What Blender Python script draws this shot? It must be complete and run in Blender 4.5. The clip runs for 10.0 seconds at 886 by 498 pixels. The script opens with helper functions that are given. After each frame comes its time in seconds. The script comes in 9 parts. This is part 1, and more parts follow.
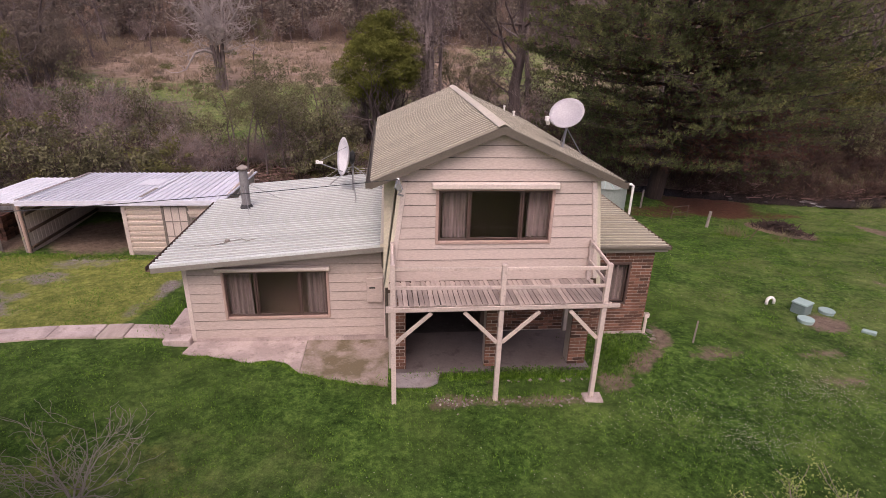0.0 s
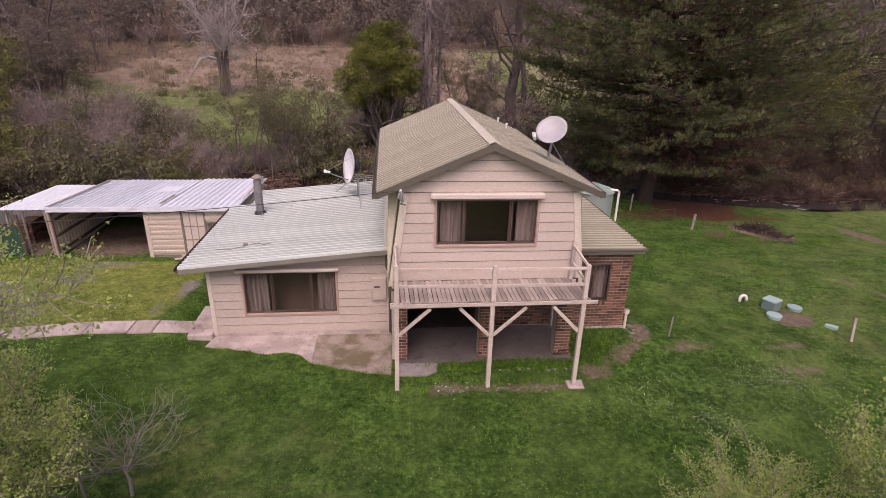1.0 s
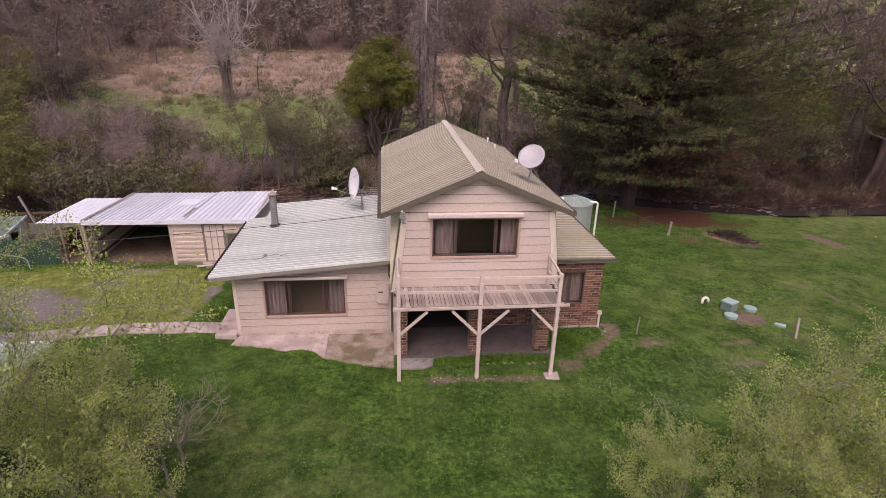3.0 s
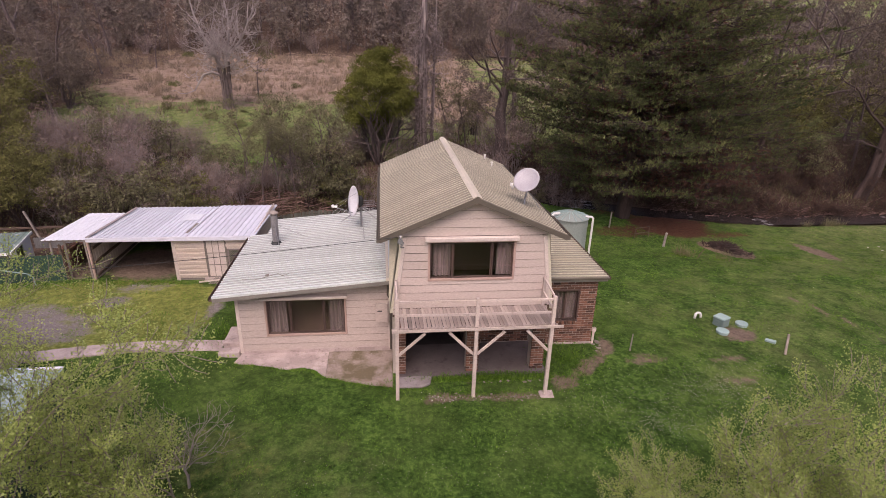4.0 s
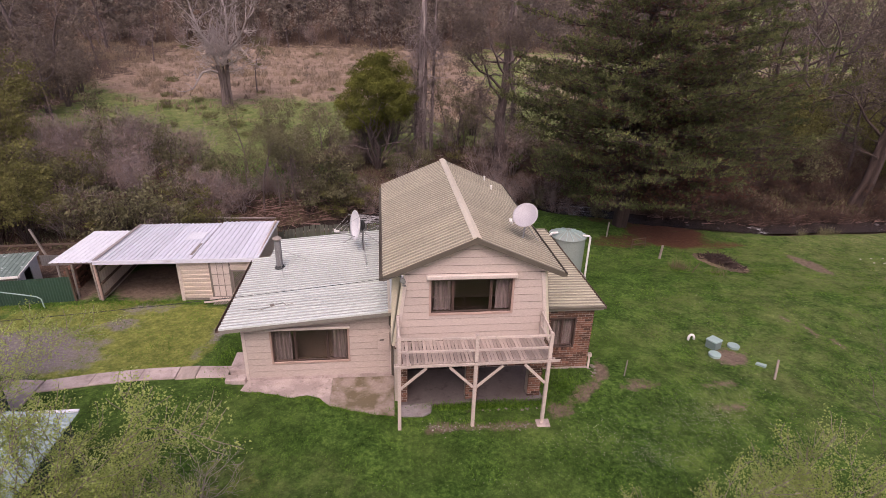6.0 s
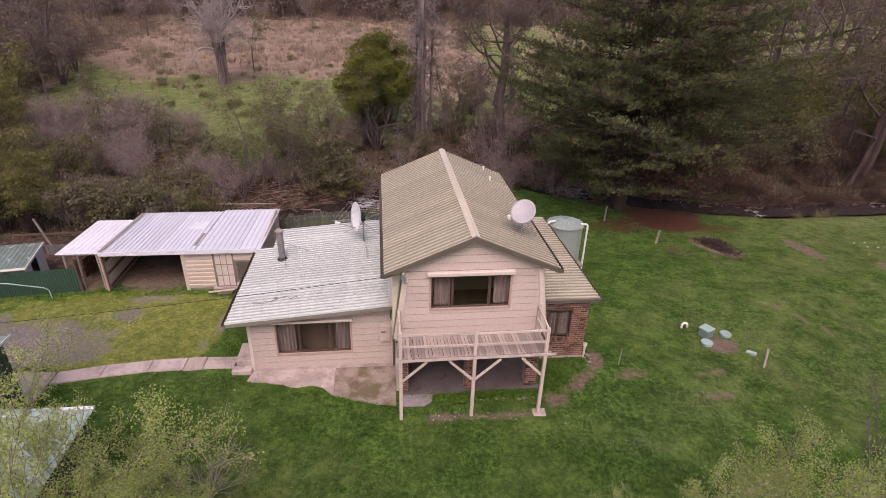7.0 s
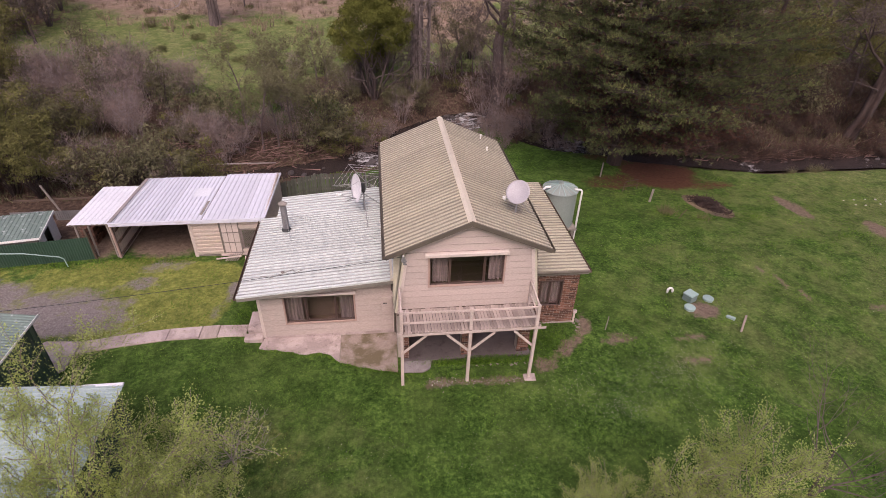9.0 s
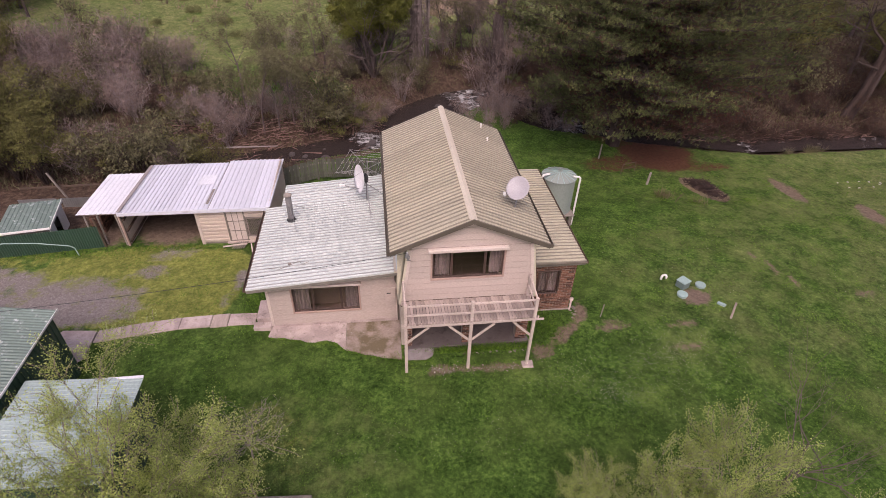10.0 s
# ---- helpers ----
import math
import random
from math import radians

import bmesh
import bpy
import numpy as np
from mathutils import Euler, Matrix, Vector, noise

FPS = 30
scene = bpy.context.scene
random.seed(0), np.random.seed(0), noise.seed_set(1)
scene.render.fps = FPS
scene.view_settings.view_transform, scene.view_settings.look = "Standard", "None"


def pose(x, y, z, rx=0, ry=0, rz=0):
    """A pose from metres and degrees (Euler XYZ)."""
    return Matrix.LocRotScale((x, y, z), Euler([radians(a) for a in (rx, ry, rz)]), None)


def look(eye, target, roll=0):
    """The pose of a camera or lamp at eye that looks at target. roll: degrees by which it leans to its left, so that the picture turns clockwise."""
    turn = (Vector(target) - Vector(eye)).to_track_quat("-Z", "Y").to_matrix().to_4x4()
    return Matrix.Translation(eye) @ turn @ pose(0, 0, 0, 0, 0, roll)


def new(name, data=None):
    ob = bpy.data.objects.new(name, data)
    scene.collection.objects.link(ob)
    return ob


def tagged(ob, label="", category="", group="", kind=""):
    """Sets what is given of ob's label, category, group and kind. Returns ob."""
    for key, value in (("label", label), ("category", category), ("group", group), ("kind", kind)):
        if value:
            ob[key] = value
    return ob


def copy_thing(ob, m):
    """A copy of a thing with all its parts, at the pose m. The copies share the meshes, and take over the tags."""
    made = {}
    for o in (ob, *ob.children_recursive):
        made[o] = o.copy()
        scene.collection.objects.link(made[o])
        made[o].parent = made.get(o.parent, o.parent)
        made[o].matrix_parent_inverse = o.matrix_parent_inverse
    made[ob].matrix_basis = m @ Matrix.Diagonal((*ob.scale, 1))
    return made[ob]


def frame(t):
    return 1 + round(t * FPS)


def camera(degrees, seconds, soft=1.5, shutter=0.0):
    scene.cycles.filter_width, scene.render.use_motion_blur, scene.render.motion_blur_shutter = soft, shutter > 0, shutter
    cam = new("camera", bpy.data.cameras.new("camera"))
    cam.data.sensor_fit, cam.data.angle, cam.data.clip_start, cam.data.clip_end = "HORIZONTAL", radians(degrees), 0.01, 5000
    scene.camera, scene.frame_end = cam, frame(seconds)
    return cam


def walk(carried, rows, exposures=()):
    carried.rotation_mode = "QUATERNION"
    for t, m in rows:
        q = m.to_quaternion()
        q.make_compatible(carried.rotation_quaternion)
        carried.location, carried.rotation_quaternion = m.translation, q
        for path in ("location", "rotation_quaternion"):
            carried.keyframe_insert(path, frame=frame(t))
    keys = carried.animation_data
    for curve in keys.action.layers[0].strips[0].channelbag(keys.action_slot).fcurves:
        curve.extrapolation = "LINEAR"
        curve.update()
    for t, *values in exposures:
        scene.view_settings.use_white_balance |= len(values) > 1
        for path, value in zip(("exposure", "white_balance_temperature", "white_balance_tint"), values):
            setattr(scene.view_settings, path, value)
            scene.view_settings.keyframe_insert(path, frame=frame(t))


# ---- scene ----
cam = camera(79.3, 10.0, soft=0.6)
PATH = [
    (0, (0.187, -0.118, 6.927), (0.386, 1.73, 6.19), 1.6),
    (0.5, (0.147, -0.742, 7.203), (0.346, 1.106, 6.467), 1.5),
    (1, (0.096, -1.334, 7.469), (0.297, 0.515, 6.734), 1.5),
    (1.5, (0.052, -1.878, 7.744), (0.257, -0.03, 7.008), 1.5),
    (2, (0.002, -2.374, 7.999), (0.211, -0.526, 7.263), 1.5),
    (3.5, (-0.087, -3.257, 8.883), (0.13, -1.412, 8.143), 1.5),
    (4, (-0.054, -3.252, 9.283), (0.164, -1.408, 8.541), 1.5),
    (4.5, (-0.065, -3.214, 9.633), (0.157, -1.371, 8.89), 1.6),
    (5, (-0.077, -3.133, 10.025), (0.145, -1.292, 9.276), 1.6),
    (5.5, (-0.11, -3.078, 10.368), (0.114, -1.242, 9.606), 1.7),
    (7, (-0.186, -3.095, 11.545), (0.039, -1.317, 10.659), 1.7),
    (7.5, (-0.19, -3.111, 11.89), (0.036, -1.359, 10.951), 1.7),
    (8, (-0.179, -3.098, 12.313), (0.044, -1.379, 11.315), 1.8),
    (8.5, (-0.165, -3.104, 12.699), (0.057, -1.415, 11.652), 1.8),
    (9, (-0.199, -3.099, 13.193), (0.022, -1.446, 12.089), 1.8),
    (9.5, (-0.264, -3.083, 13.685), (-0.043, -1.463, 12.533), 1.9),
    (10, (-0.356, -3.056, 14.257), (-0.133, -1.476, 13.052), 2.0),
]
walk(cam, [(t, look(eye, target, roll)) for t, eye, target, roll in PATH], exposures=((0, 0.33, 6450, 24), (10, 0.33, 6450, 24)))

# ---- light ----
world = bpy.data.worlds.new("overcast_sky")
scene.world = world
world.use_nodes = True
wn = world.node_tree.nodes
sky = wn.new("ShaderNodeTexSky")
sky.sky_type = "NISHITA"
sky.sun_disc = False
sky.sun_elevation, sky.sun_rotation = radians(55), radians(190)
sky.air_density, sky.dust_density, sky.ozone_density = 0.7, 6.0, 0.6
wn["Background"].inputs["Strength"].default_value = 0.15
world.node_tree.links.new(sky.outputs[0], wn["Background"].inputs["Color"])
sun_data = bpy.data.lights.new("sun", "SUN")
sun_data.energy, sun_data.angle, sun_data.color = 0.95, radians(30), (1.0, 0.95, 0.88)
sun = new("sun", sun_data)
sun.matrix_basis = look((-3, -17, 25), (0, 0, 0))

# ---- materials ----


def nodes_of(name):
    m = bpy.data.materials.new(name)
    m.use_nodes = True
    return m, m.node_tree.nodes, m.node_tree.links


def noise_tex(n, l, scale, detail=6.0, coord="Object", stretch=(1, 1, 1), rough=0.6):
    tc = n.new("ShaderNodeTexCoord")
    mp = n.new("ShaderNodeMapping")
    mp.inputs["Scale"].default_value = stretch
    l.new(tc.outputs[coord], mp.inputs["Vector"])
    t = n.new("ShaderNodeTexNoise")
    t.inputs["Scale"].default_value = scale
    t.inputs["Detail"].default_value = detail
    t.inputs["Roughness"].default_value = rough
    l.new(mp.outputs[0], t.inputs["Vector"])
    return t.outputs["Fac"]


def ramp(n, l, src, stops):
    r = n.new("ShaderNodeValToRGB")
    el = r.color_ramp.elements
    while len(el) < len(stops):
        el.new(0.5)
    for e, (p, c) in zip(el, stops):
        e.position = p
        e.color = (*c, 1) if len(c) == 3 else c
    l.new(src, r.inputs[0])
    return r.outputs[0]


def grey(n, l, src, a, b, lo=0.0, hi=1.0):
    m = n.new("ShaderNodeMapRange")
    m.inputs["From Min"].default_value, m.inputs["From Max"].default_value = a, b
    m.inputs["To Min"].default_value, m.inputs["To Max"].default_value = lo, hi
    l.new(src, m.inputs["Value"])
    return m.outputs[0]


def mixc(n, l, fac, a, b, mode="MIX"):
    m = n.new("ShaderNodeMix")
    m.data_type, m.blend_type = "RGBA", mode
    for src, sock in ((fac, m.inputs[0]), (a, m.inputs[6]), (b, m.inputs[7])):
        if isinstance(src, (int, float)):
            sock.default_value = src
        elif isinstance(src, tuple):
            sock.default_value = (*src, 1)
        else:
            l.new(src, sock)
    return m.outputs[2]


def mul(n, l, a, b, op="MULTIPLY"):
    m = n.new("ShaderNodeMath")
    m.operation = op
    for src, sock in ((a, m.inputs[0]), (b, m.inputs[1])):
        if isinstance(src, (int, float)):
            sock.default_value = src
        else:
            l.new(src, sock)
    return m.outputs[0]


def surface(name, c1, c2, c3=None, big=0.8, fine=14.0, rough=0.75, metal=0.0, bump=0.25, stretch=(1, 1, 1), vary=0.12, spots=0.55, bump_dist=0.01, rib_shade=0.0, sharp=0.2):
    """A weathered surface: two tones over large patches, a third tone as stains, fine grain, relief."""
    m, n, l = nodes_of(name)
    b = n["Principled BSDF"]
    base = mixc(n, l, grey(n, l, noise_tex(n, l, big, 7, stretch=stretch), 0.5 - sharp, 0.5 + sharp), c1, c2)
    if c3:
        base = mixc(n, l, grey(n, l, noise_tex(n, l, big * 3.7, 8, stretch=stretch, rough=0.7), spots, spots + 0.18), base, c3)
    grain = noise_tex(n, l, fine, 7, stretch=stretch, rough=0.7)
    base = mixc(n, l, 1.0, base, ramp(n, l, grain, [(0.25, (0.72, 0.72, 0.72)), (0.75, (1.18, 1.18, 1.18))]), "MULTIPLY")
    # Paints shade onto the sides of sheet ribs with a darker tone.
    if rib_shade:
        a = n.new("ShaderNodeAttribute")
        a.attribute_name = "rib_shade"
        shade_mix = mul(n, l, grey(n, l, mul(n, l, a.outputs["Fac"], mul(n, l, mul(n, l, noise_tex(n, l, 2.5, 6), 0.5, "SUBTRACT"), 0.8), "ADD"), 0.35, 0.9), rib_shade)
        base = mixc(n, l, shade_mix, base, (0.10, 0.088, 0.07))
    if vary:
        info = n.new("ShaderNodeObjectInfo")
        val = grey(n, l, info.outputs["Random"], 0, 1, 1 - vary, 1 + vary)
        comb = n.new("ShaderNodeCombineColor")
        for k in range(3):
            l.new(val, comb.inputs[k])
        base = mixc(n, l, 1.0, base, comb.outputs[0], "MULTIPLY")
    l.new(base, b.inputs["Base Color"])
    b.inputs["Metallic"].default_value = metal
    l.new(grey(n, l, grain, 0.2, 0.8, max(0.05, rough - 0.12), min(1, rough + 0.12)), b.inputs["Roughness"])
    if bump:
        bp = n.new("ShaderNodeBump")
        bp.inputs["Strength"].default_value, bp.inputs["Distance"].default_value = bump, bump_dist
        l.new(grain, bp.inputs["Height"])
        l.new(bp.outputs[0], b.inputs["Normal"])
    return m


def leaf(name, c1, c2, c3, shine=0.0, clear=0.25, tuft=0.0, patchy=0.55):
    """Leaves: each one a tone of its own, patches across the crown, some light let through."""
    m, n, l = nodes_of(name)
    n.remove(n["Principled BSDF"])
    geo = n.new("ShaderNodeNewGeometry")
    near = lambda a: tuple(0.45 * p + 0.55 * q for p, q in zip(a, c2))
    col = ramp(n, l, geo.outputs["Random Per Island"], [(0.0, near(c1)), (0.55, c2), (1.0, near(c3))])
    patch = noise_tex(n, l, patchy, 3, coord="Object")
    col = mixc(n, l, 1.0, col, ramp(n, l, patch, [(0.3, (0.62, 0.64, 0.68)), (0.7, (1.36, 1.31, 1.2))]), "MULTIPLY")
    if tuft:
        small = noise_tex(n, l, tuft, 6, coord="Object", rough=0.7)
        col = mixc(n, l, 1.0, col, ramp(n, l, small, [(0.32, (0.40, 0.46, 0.36)), (0.5, (0.98, 0.98, 0.95)), (0.68, (1.9, 1.7, 1.5))]), "MULTIPLY")
    dif, tra, mx = n.new("ShaderNodeBsdfDiffuse"), n.new("ShaderNodeBsdfTranslucent"), n.new("ShaderNodeMixShader")
    l.new(col, dif.inputs[0])
    l.new(col, tra.inputs[0])
    mx.inputs[0].default_value = clear
    l.new(dif.outputs[0], mx.inputs[1])
    l.new(tra.outputs[0], mx.inputs[2])
    last = mx.outputs[0]
    if shine:
        gl, mg = n.new("ShaderNodeBsdfGlossy"), n.new("ShaderNodeMixShader")
        gl.inputs["Roughness"].default_value = 0.45
        mg.inputs[0].default_value = shine
        l.new(last, mg.inputs[1])
        l.new(gl.outputs[0], mg.inputs[2])
        last = mg.outputs[0]
    l.new(last, n["Material Output"].inputs["Surface"])
    return m


def glass(name, dark):
    m, n, l = nodes_of(name)
    n.remove(n["Principled BSDF"])
    tr, gl, mx, fr = n.new("ShaderNodeBsdfTransparent"), n.new("ShaderNodeBsdfGlossy"), n.new("ShaderNodeMixShader"), n.new("ShaderNodeLayerWeight")
    tr.inputs[0].default_value = (*dark, 1)
    gl.inputs["Roughness"].default_value = 0.02
    fr.inputs["Blend"].default_value = 0.5
    gloss = mul(n, l, mul(n, l, fr.outputs["Facing"], 4.0, "POWER"), 0.85)
    l.new(mul(n, l, gloss, 0.035, "ADD"), mx.inputs[0])
    l.new(tr.outputs[0], mx.inputs[1])
    l.new(gl.outputs[0], mx.inputs[2])
    l.new(mx.outputs[0], n["Material Output"].inputs["Surface"])
    return m


# Dark backing colour: paints in the shade of the grooves between wall boards.
JOINTSHADE = surface("shaded_board_joint", (0.20, 0.155, 0.14), (0.14, 0.11, 0.10), None, 2.0, 30, 0.8, bump=0.2, vary=0)
BOARD = surface("cream_board_paint", (0.505, 0.410, 0.362), (0.465, 0.376, 0.332), (0.37, 0.298, 0.262), 0.7, 30, 0.6, bump=0.15, stretch=(0.4, 1, 1.6), vary=0.05, spots=0.66)
TRIM = surface("cream_trim_paint", (0.62, 0.515, 0.46), (0.55, 0.455, 0.41), (0.38, 0.315, 0.28), 1.5, 30, 0.6, bump=0.15, vary=0.06, spots=0.64)
PINKTIMBER = surface("aged_pink_white_paint", (0.58, 0.47, 0.42), (0.47, 0.38, 0.335), (0.27, 0.22, 0.195), 2.0, 35, 0.75, bump=0.3, vary=0.10, spots=0.57)
OLIVE = surface("olive_trim_paint", (0.125, 0.102, 0.078), (0.092, 0.075, 0.058), (0.055, 0.045, 0.036), 1.2, 30, 0.6, bump=0.15, vary=0.05, spots=0.62)
GREYTRIM = surface("grey_olive_trim_paint", (0.24, 0.215, 0.18), (0.19, 0.17, 0.145), (0.12, 0.105, 0.09), 1.2, 30, 0.6, bump=0.15, vary=0.05, spots=0.62)
PALEOLIVE = surface("pale_olive_sheet", (0.62, 0.56, 0.43), (0.54, 0.485, 0.375), None, 1.2, 25, 0.6, bump=0.1, vary=0.04)
ROOF = surface("cream_green_roof_paint", (0.49, 0.435, 0.325), (0.425, 0.375, 0.285), (0.25, 0.21, 0.165), 0.6, 22, 0.62, bump=0.2, vary=0.08, spots=0.60, rib_shade=0.65, stretch=(0.35, 1.4, 1))
ROOFGREY = surface("pale_grey_roof_paint", (0.605, 0.628, 0.61), (0.56, 0.58, 0.565), (0.47, 0.48, 0.465), 0.5, 22, 0.5, bump=0.1, vary=0.05, spots=0.66, rib_shade=0.5)
CAP = surface("ridge_cap_paint", (0.60, 0.53, 0.43), (0.52, 0.455, 0.37), (0.26, 0.22, 0.17), 1.0, 25, 0.6, bump=0.15, vary=0.05, spots=0.6)
ZINC = surface("weathered_zinc_sheet", (0.65, 0.645, 0.705), (0.56, 0.55, 0.605), (0.36, 0.29, 0.27), 0.7, 15, 0.5, bump=0.12, vary=0.08, spots=0.62, rib_shade=0.08, stretch=(0.22, 2.2, 1))
WHITEZINC = surface("bright_zinc_sheet", (0.75, 0.74, 0.78), (0.67, 0.66, 0.70), (0.45, 0.41, 0.41), 0.6, 15, 0.5, bump=0.12, vary=0.03, spots=0.7)
CREAMSHEET = surface("cream_shed_sheet", (0.64, 0.535, 0.46), (0.56, 0.46, 0.40), (0.36, 0.28, 0.23), 0.9, 18, 0.6, bump=0.15, vary=0.05, spots=0.64)
BROWNFRAME = surface("brown_window_timber", (0.095, 0.055, 0.045), (0.07, 0.042, 0.036), None, 2, 35, 0.5, bump=0.15, vary=0.05)
PINKFRAME = surface("pink_brown_frame_paint", (0.45, 0.31, 0.26), (0.38, 0.26, 0.22), None, 2, 35, 0.55, bump=0.15, vary=0.05)
DECKWOOD = surface("weathered_grey_decking", (0.42, 0.335, 0.295), (0.27, 0.212, 0.185), (0.52, 0.43, 0.385), 3.0, 45, 0.85, bump=0.5, stretch=(3, 0.5, 1), vary=0.3, spots=0.6)
GREYWOOD = surface("weathered_grey_timber", (0.26, 0.22, 0.19), (0.18, 0.15, 0.13), (0.33, 0.29, 0.25), 3.0, 30, 0.85, bump=0.4, vary=0.2)
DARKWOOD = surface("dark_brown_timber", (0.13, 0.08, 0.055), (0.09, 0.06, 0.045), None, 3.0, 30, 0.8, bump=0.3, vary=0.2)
BRICK = surface("red_brown_brick", (0.195, 0.088, 0.054), (0.105, 0.051, 0.037), (0.30, 0.170, 0.112), 3.0, 40, 0.85, bump=0.4, vary=0.62, spots=0.56)
MORTAR = surface("grey_mortar", (0.46, 0.39, 0.34), (0.37, 0.31, 0.265), None, 3.0, 60, 0.95, bump=0.5, vary=0)
CONCRETE = surface("pink_grey_concrete", (0.47, 0.375, 0.35), (0.33, 0.258, 0.238), (0.18, 0.14, 0.115), 1.6, 30, 0.85, bump=0.3, vary=0.06, spots=0.55, sharp=0.08)
GREYCON = surface("damp_grey_concrete", (0.30, 0.255, 0.25), (0.21, 0.175, 0.168), (0.12, 0.098, 0.085), 1.8, 30, 0.85, bump=0.3, vary=0, spots=0.55, sharp=0.1)
MOSSCON = surface("mossy_concrete", (0.29, 0.228, 0.195), (0.135, 0.105, 0.060), (0.45, 0.385, 0.36), 1.3, 25, 0.9, bump=0.35, vary=0.05, spots=0.60, sharp=0.07)
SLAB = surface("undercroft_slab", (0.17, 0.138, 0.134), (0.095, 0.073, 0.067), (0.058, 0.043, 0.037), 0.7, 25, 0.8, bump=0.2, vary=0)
GREENSTEEL = surface("dark_green_steel", (0.035, 0.075, 0.050), (0.028, 0.058, 0.040), (0.05, 0.08, 0.06), 1.0, 15, 0.5, bump=0.1, vary=0.05)
RUST = surface("dark_rusted_sheet", (0.30, 0.255, 0.245), (0.20, 0.165, 0.155), (0.46, 0.42, 0.42), 2.5, 18, 0.85, bump=0.3, vary=0.2)
GREENROOF = surface("flaking_green_roof", (0.165, 0.215, 0.185), (0.115, 0.155, 0.13), (0.68, 0.69, 0.68), 0.75, 14, 0.55, bump=0.15, vary=0.08, spots=0.54)
AQUAROOF = surface("pale_aqua_roof", (0.37, 0.45, 0.43), (0.31, 0.385, 0.37), (0.56, 0.59, 0.58), 0.6, 14, 0.5, bump=0.15, vary=0.05, spots=0.6)
TANK = surface("grey_green_tank", (0.27, 0.30, 0.27), (0.23, 0.26, 0.235), None, 1.0, 20, 0.5, bump=0.1, vary=0)
WHITE = surface("white_plastic", (0.78, 0.75, 0.72), (0.72, 0.69, 0.66), None, 2.0, 30, 0.45, bump=0.05, vary=0.03)
DISHGREY = surface("grey_mauve_dish", (0.41, 0.378, 0.395), (0.36, 0.332, 0.345), (0.28, 0.255, 0.26), 2.0, 30, 0.5, bump=0.05, vary=0.05, spots=0.68)
DISH = surface("pale_grey_dish", (0.78, 0.74, 0.75), (0.70, 0.665, 0.675), (0.52, 0.48, 0.47), 2.0, 30, 0.5, bump=0.05, vary=0.05, spots=0.68)
STEEL = surface("grey_galvanised_steel", (0.34, 0.33, 0.33), (0.27, 0.26, 0.26), None, 4.0, 40, 0.45, metal=0.6, bump=0.1, vary=0.05)
BLACK = surface("black_wire", (0.02, 0.02, 0.02), (0.03, 0.03, 0.03), None, 2, 20, 0.6, bump=0, vary=0)
SEPTIC = surface("pale_green_plastic", (0.30, 0.40, 0.37), (0.26, 0.35, 0.33), None, 2, 30, 0.5, bump=0.1, vary=0.1)
SEPTICDARK = surface("dark_green_grey_plastic", (0.16, 0.21, 0.20), (0.13, 0.18, 0.17), None, 2, 30, 0.55, bump=0.1, vary=0.05)
PALEROCK = surface("pale_field_stone", (0.55, 0.50, 0.45), (0.42, 0.37, 0.33), None, 3, 25, 0.9, bump=0.5, vary=0.2, bump_dist=0.02)
ROCK = surface("grey_brown_stone", (0.28, 0.232, 0.20), (0.18, 0.146, 0.124), (0.37, 0.325, 0.285), 3, 25, 0.9, bump=0.6, vary=0.25, bump_dist=0.03)
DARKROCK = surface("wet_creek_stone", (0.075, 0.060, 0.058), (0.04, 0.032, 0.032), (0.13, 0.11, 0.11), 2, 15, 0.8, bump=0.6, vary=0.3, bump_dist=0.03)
FLUE = surface("sooty_steel_flue", (0.26, 0.245, 0.245), (0.19, 0.178, 0.175), (0.11, 0.095, 0.09), 3, 20, 0.5, metal=0.2, bump=0.1, vary=0)
CURTAIN = surface("grey_beige_curtain", (0.34, 0.28, 0.285), (0.15, 0.118, 0.122), None, 3, 40, 0.9, bump=0.2, stretch=(6, 1, 0.3), vary=0.1)
ROOM = surface("dim_plaster", (0.24, 0.18, 0.155), (0.20, 0.15, 0.13), None, 1, 15, 0.9, bump=0.05, vary=0)
CARPET = surface("brown_carpet", (0.17, 0.115, 0.09), (0.13, 0.09, 0.07), None, 2, 60, 0.95, bump=0.3, vary=0)
GLASS = glass("window_glass", (0.93, 0.90, 0.88))
BARK_PINE = surface("dark_pine_bark", (0.075, 0.047, 0.039), (0.032, 0.020, 0.017), (0.125, 0.085, 0.075), 3, 14, 0.95, bump=0.9, stretch=(2.0, 2.0, 0.2), vary=0.1, bump_dist=0.05)
BARK_GUM = surface("grey_mauve_gum_bark", (0.150, 0.110, 0.104), (0.072, 0.051, 0.048), (0.25, 0.20, 0.19), 3.4, 14, 0.9, bump=0.8, stretch=(2.2, 2.2, 0.16), vary=0.1, bump_dist=0.04)
BARK_DEAD = surface("bleached_dead_wood", (0.40, 0.335, 0.32), (0.22, 0.178, 0.17), (0.10, 0.078, 0.072), 1.6, 14, 0.9, bump=0.5, stretch=(1, 1, 0.2), vary=0.1, spots=0.58, bump_dist=0.04)
BARK_SNAG = surface("bleached_stringy_bark", (0.33, 0.262, 0.252), (0.125, 0.092, 0.088), (0.44, 0.36, 0.345), 3.0, 16, 0.95, bump=0.9, stretch=(2.4, 2.4, 0.12), vary=0.1, spots=0.55, bump_dist=0.05, sharp=0.1)
BARK_STRINGY = surface("stringy_red_grey_bark", (0.175, 0.130, 0.122), (0.070, 0.050, 0.047), (0.26, 0.205, 0.195), 3.5, 16, 0.95, bump=0.9, stretch=(2.2, 2.2, 0.14), vary=0.1, spots=0.55, bump_dist=0.05, sharp=0.1)
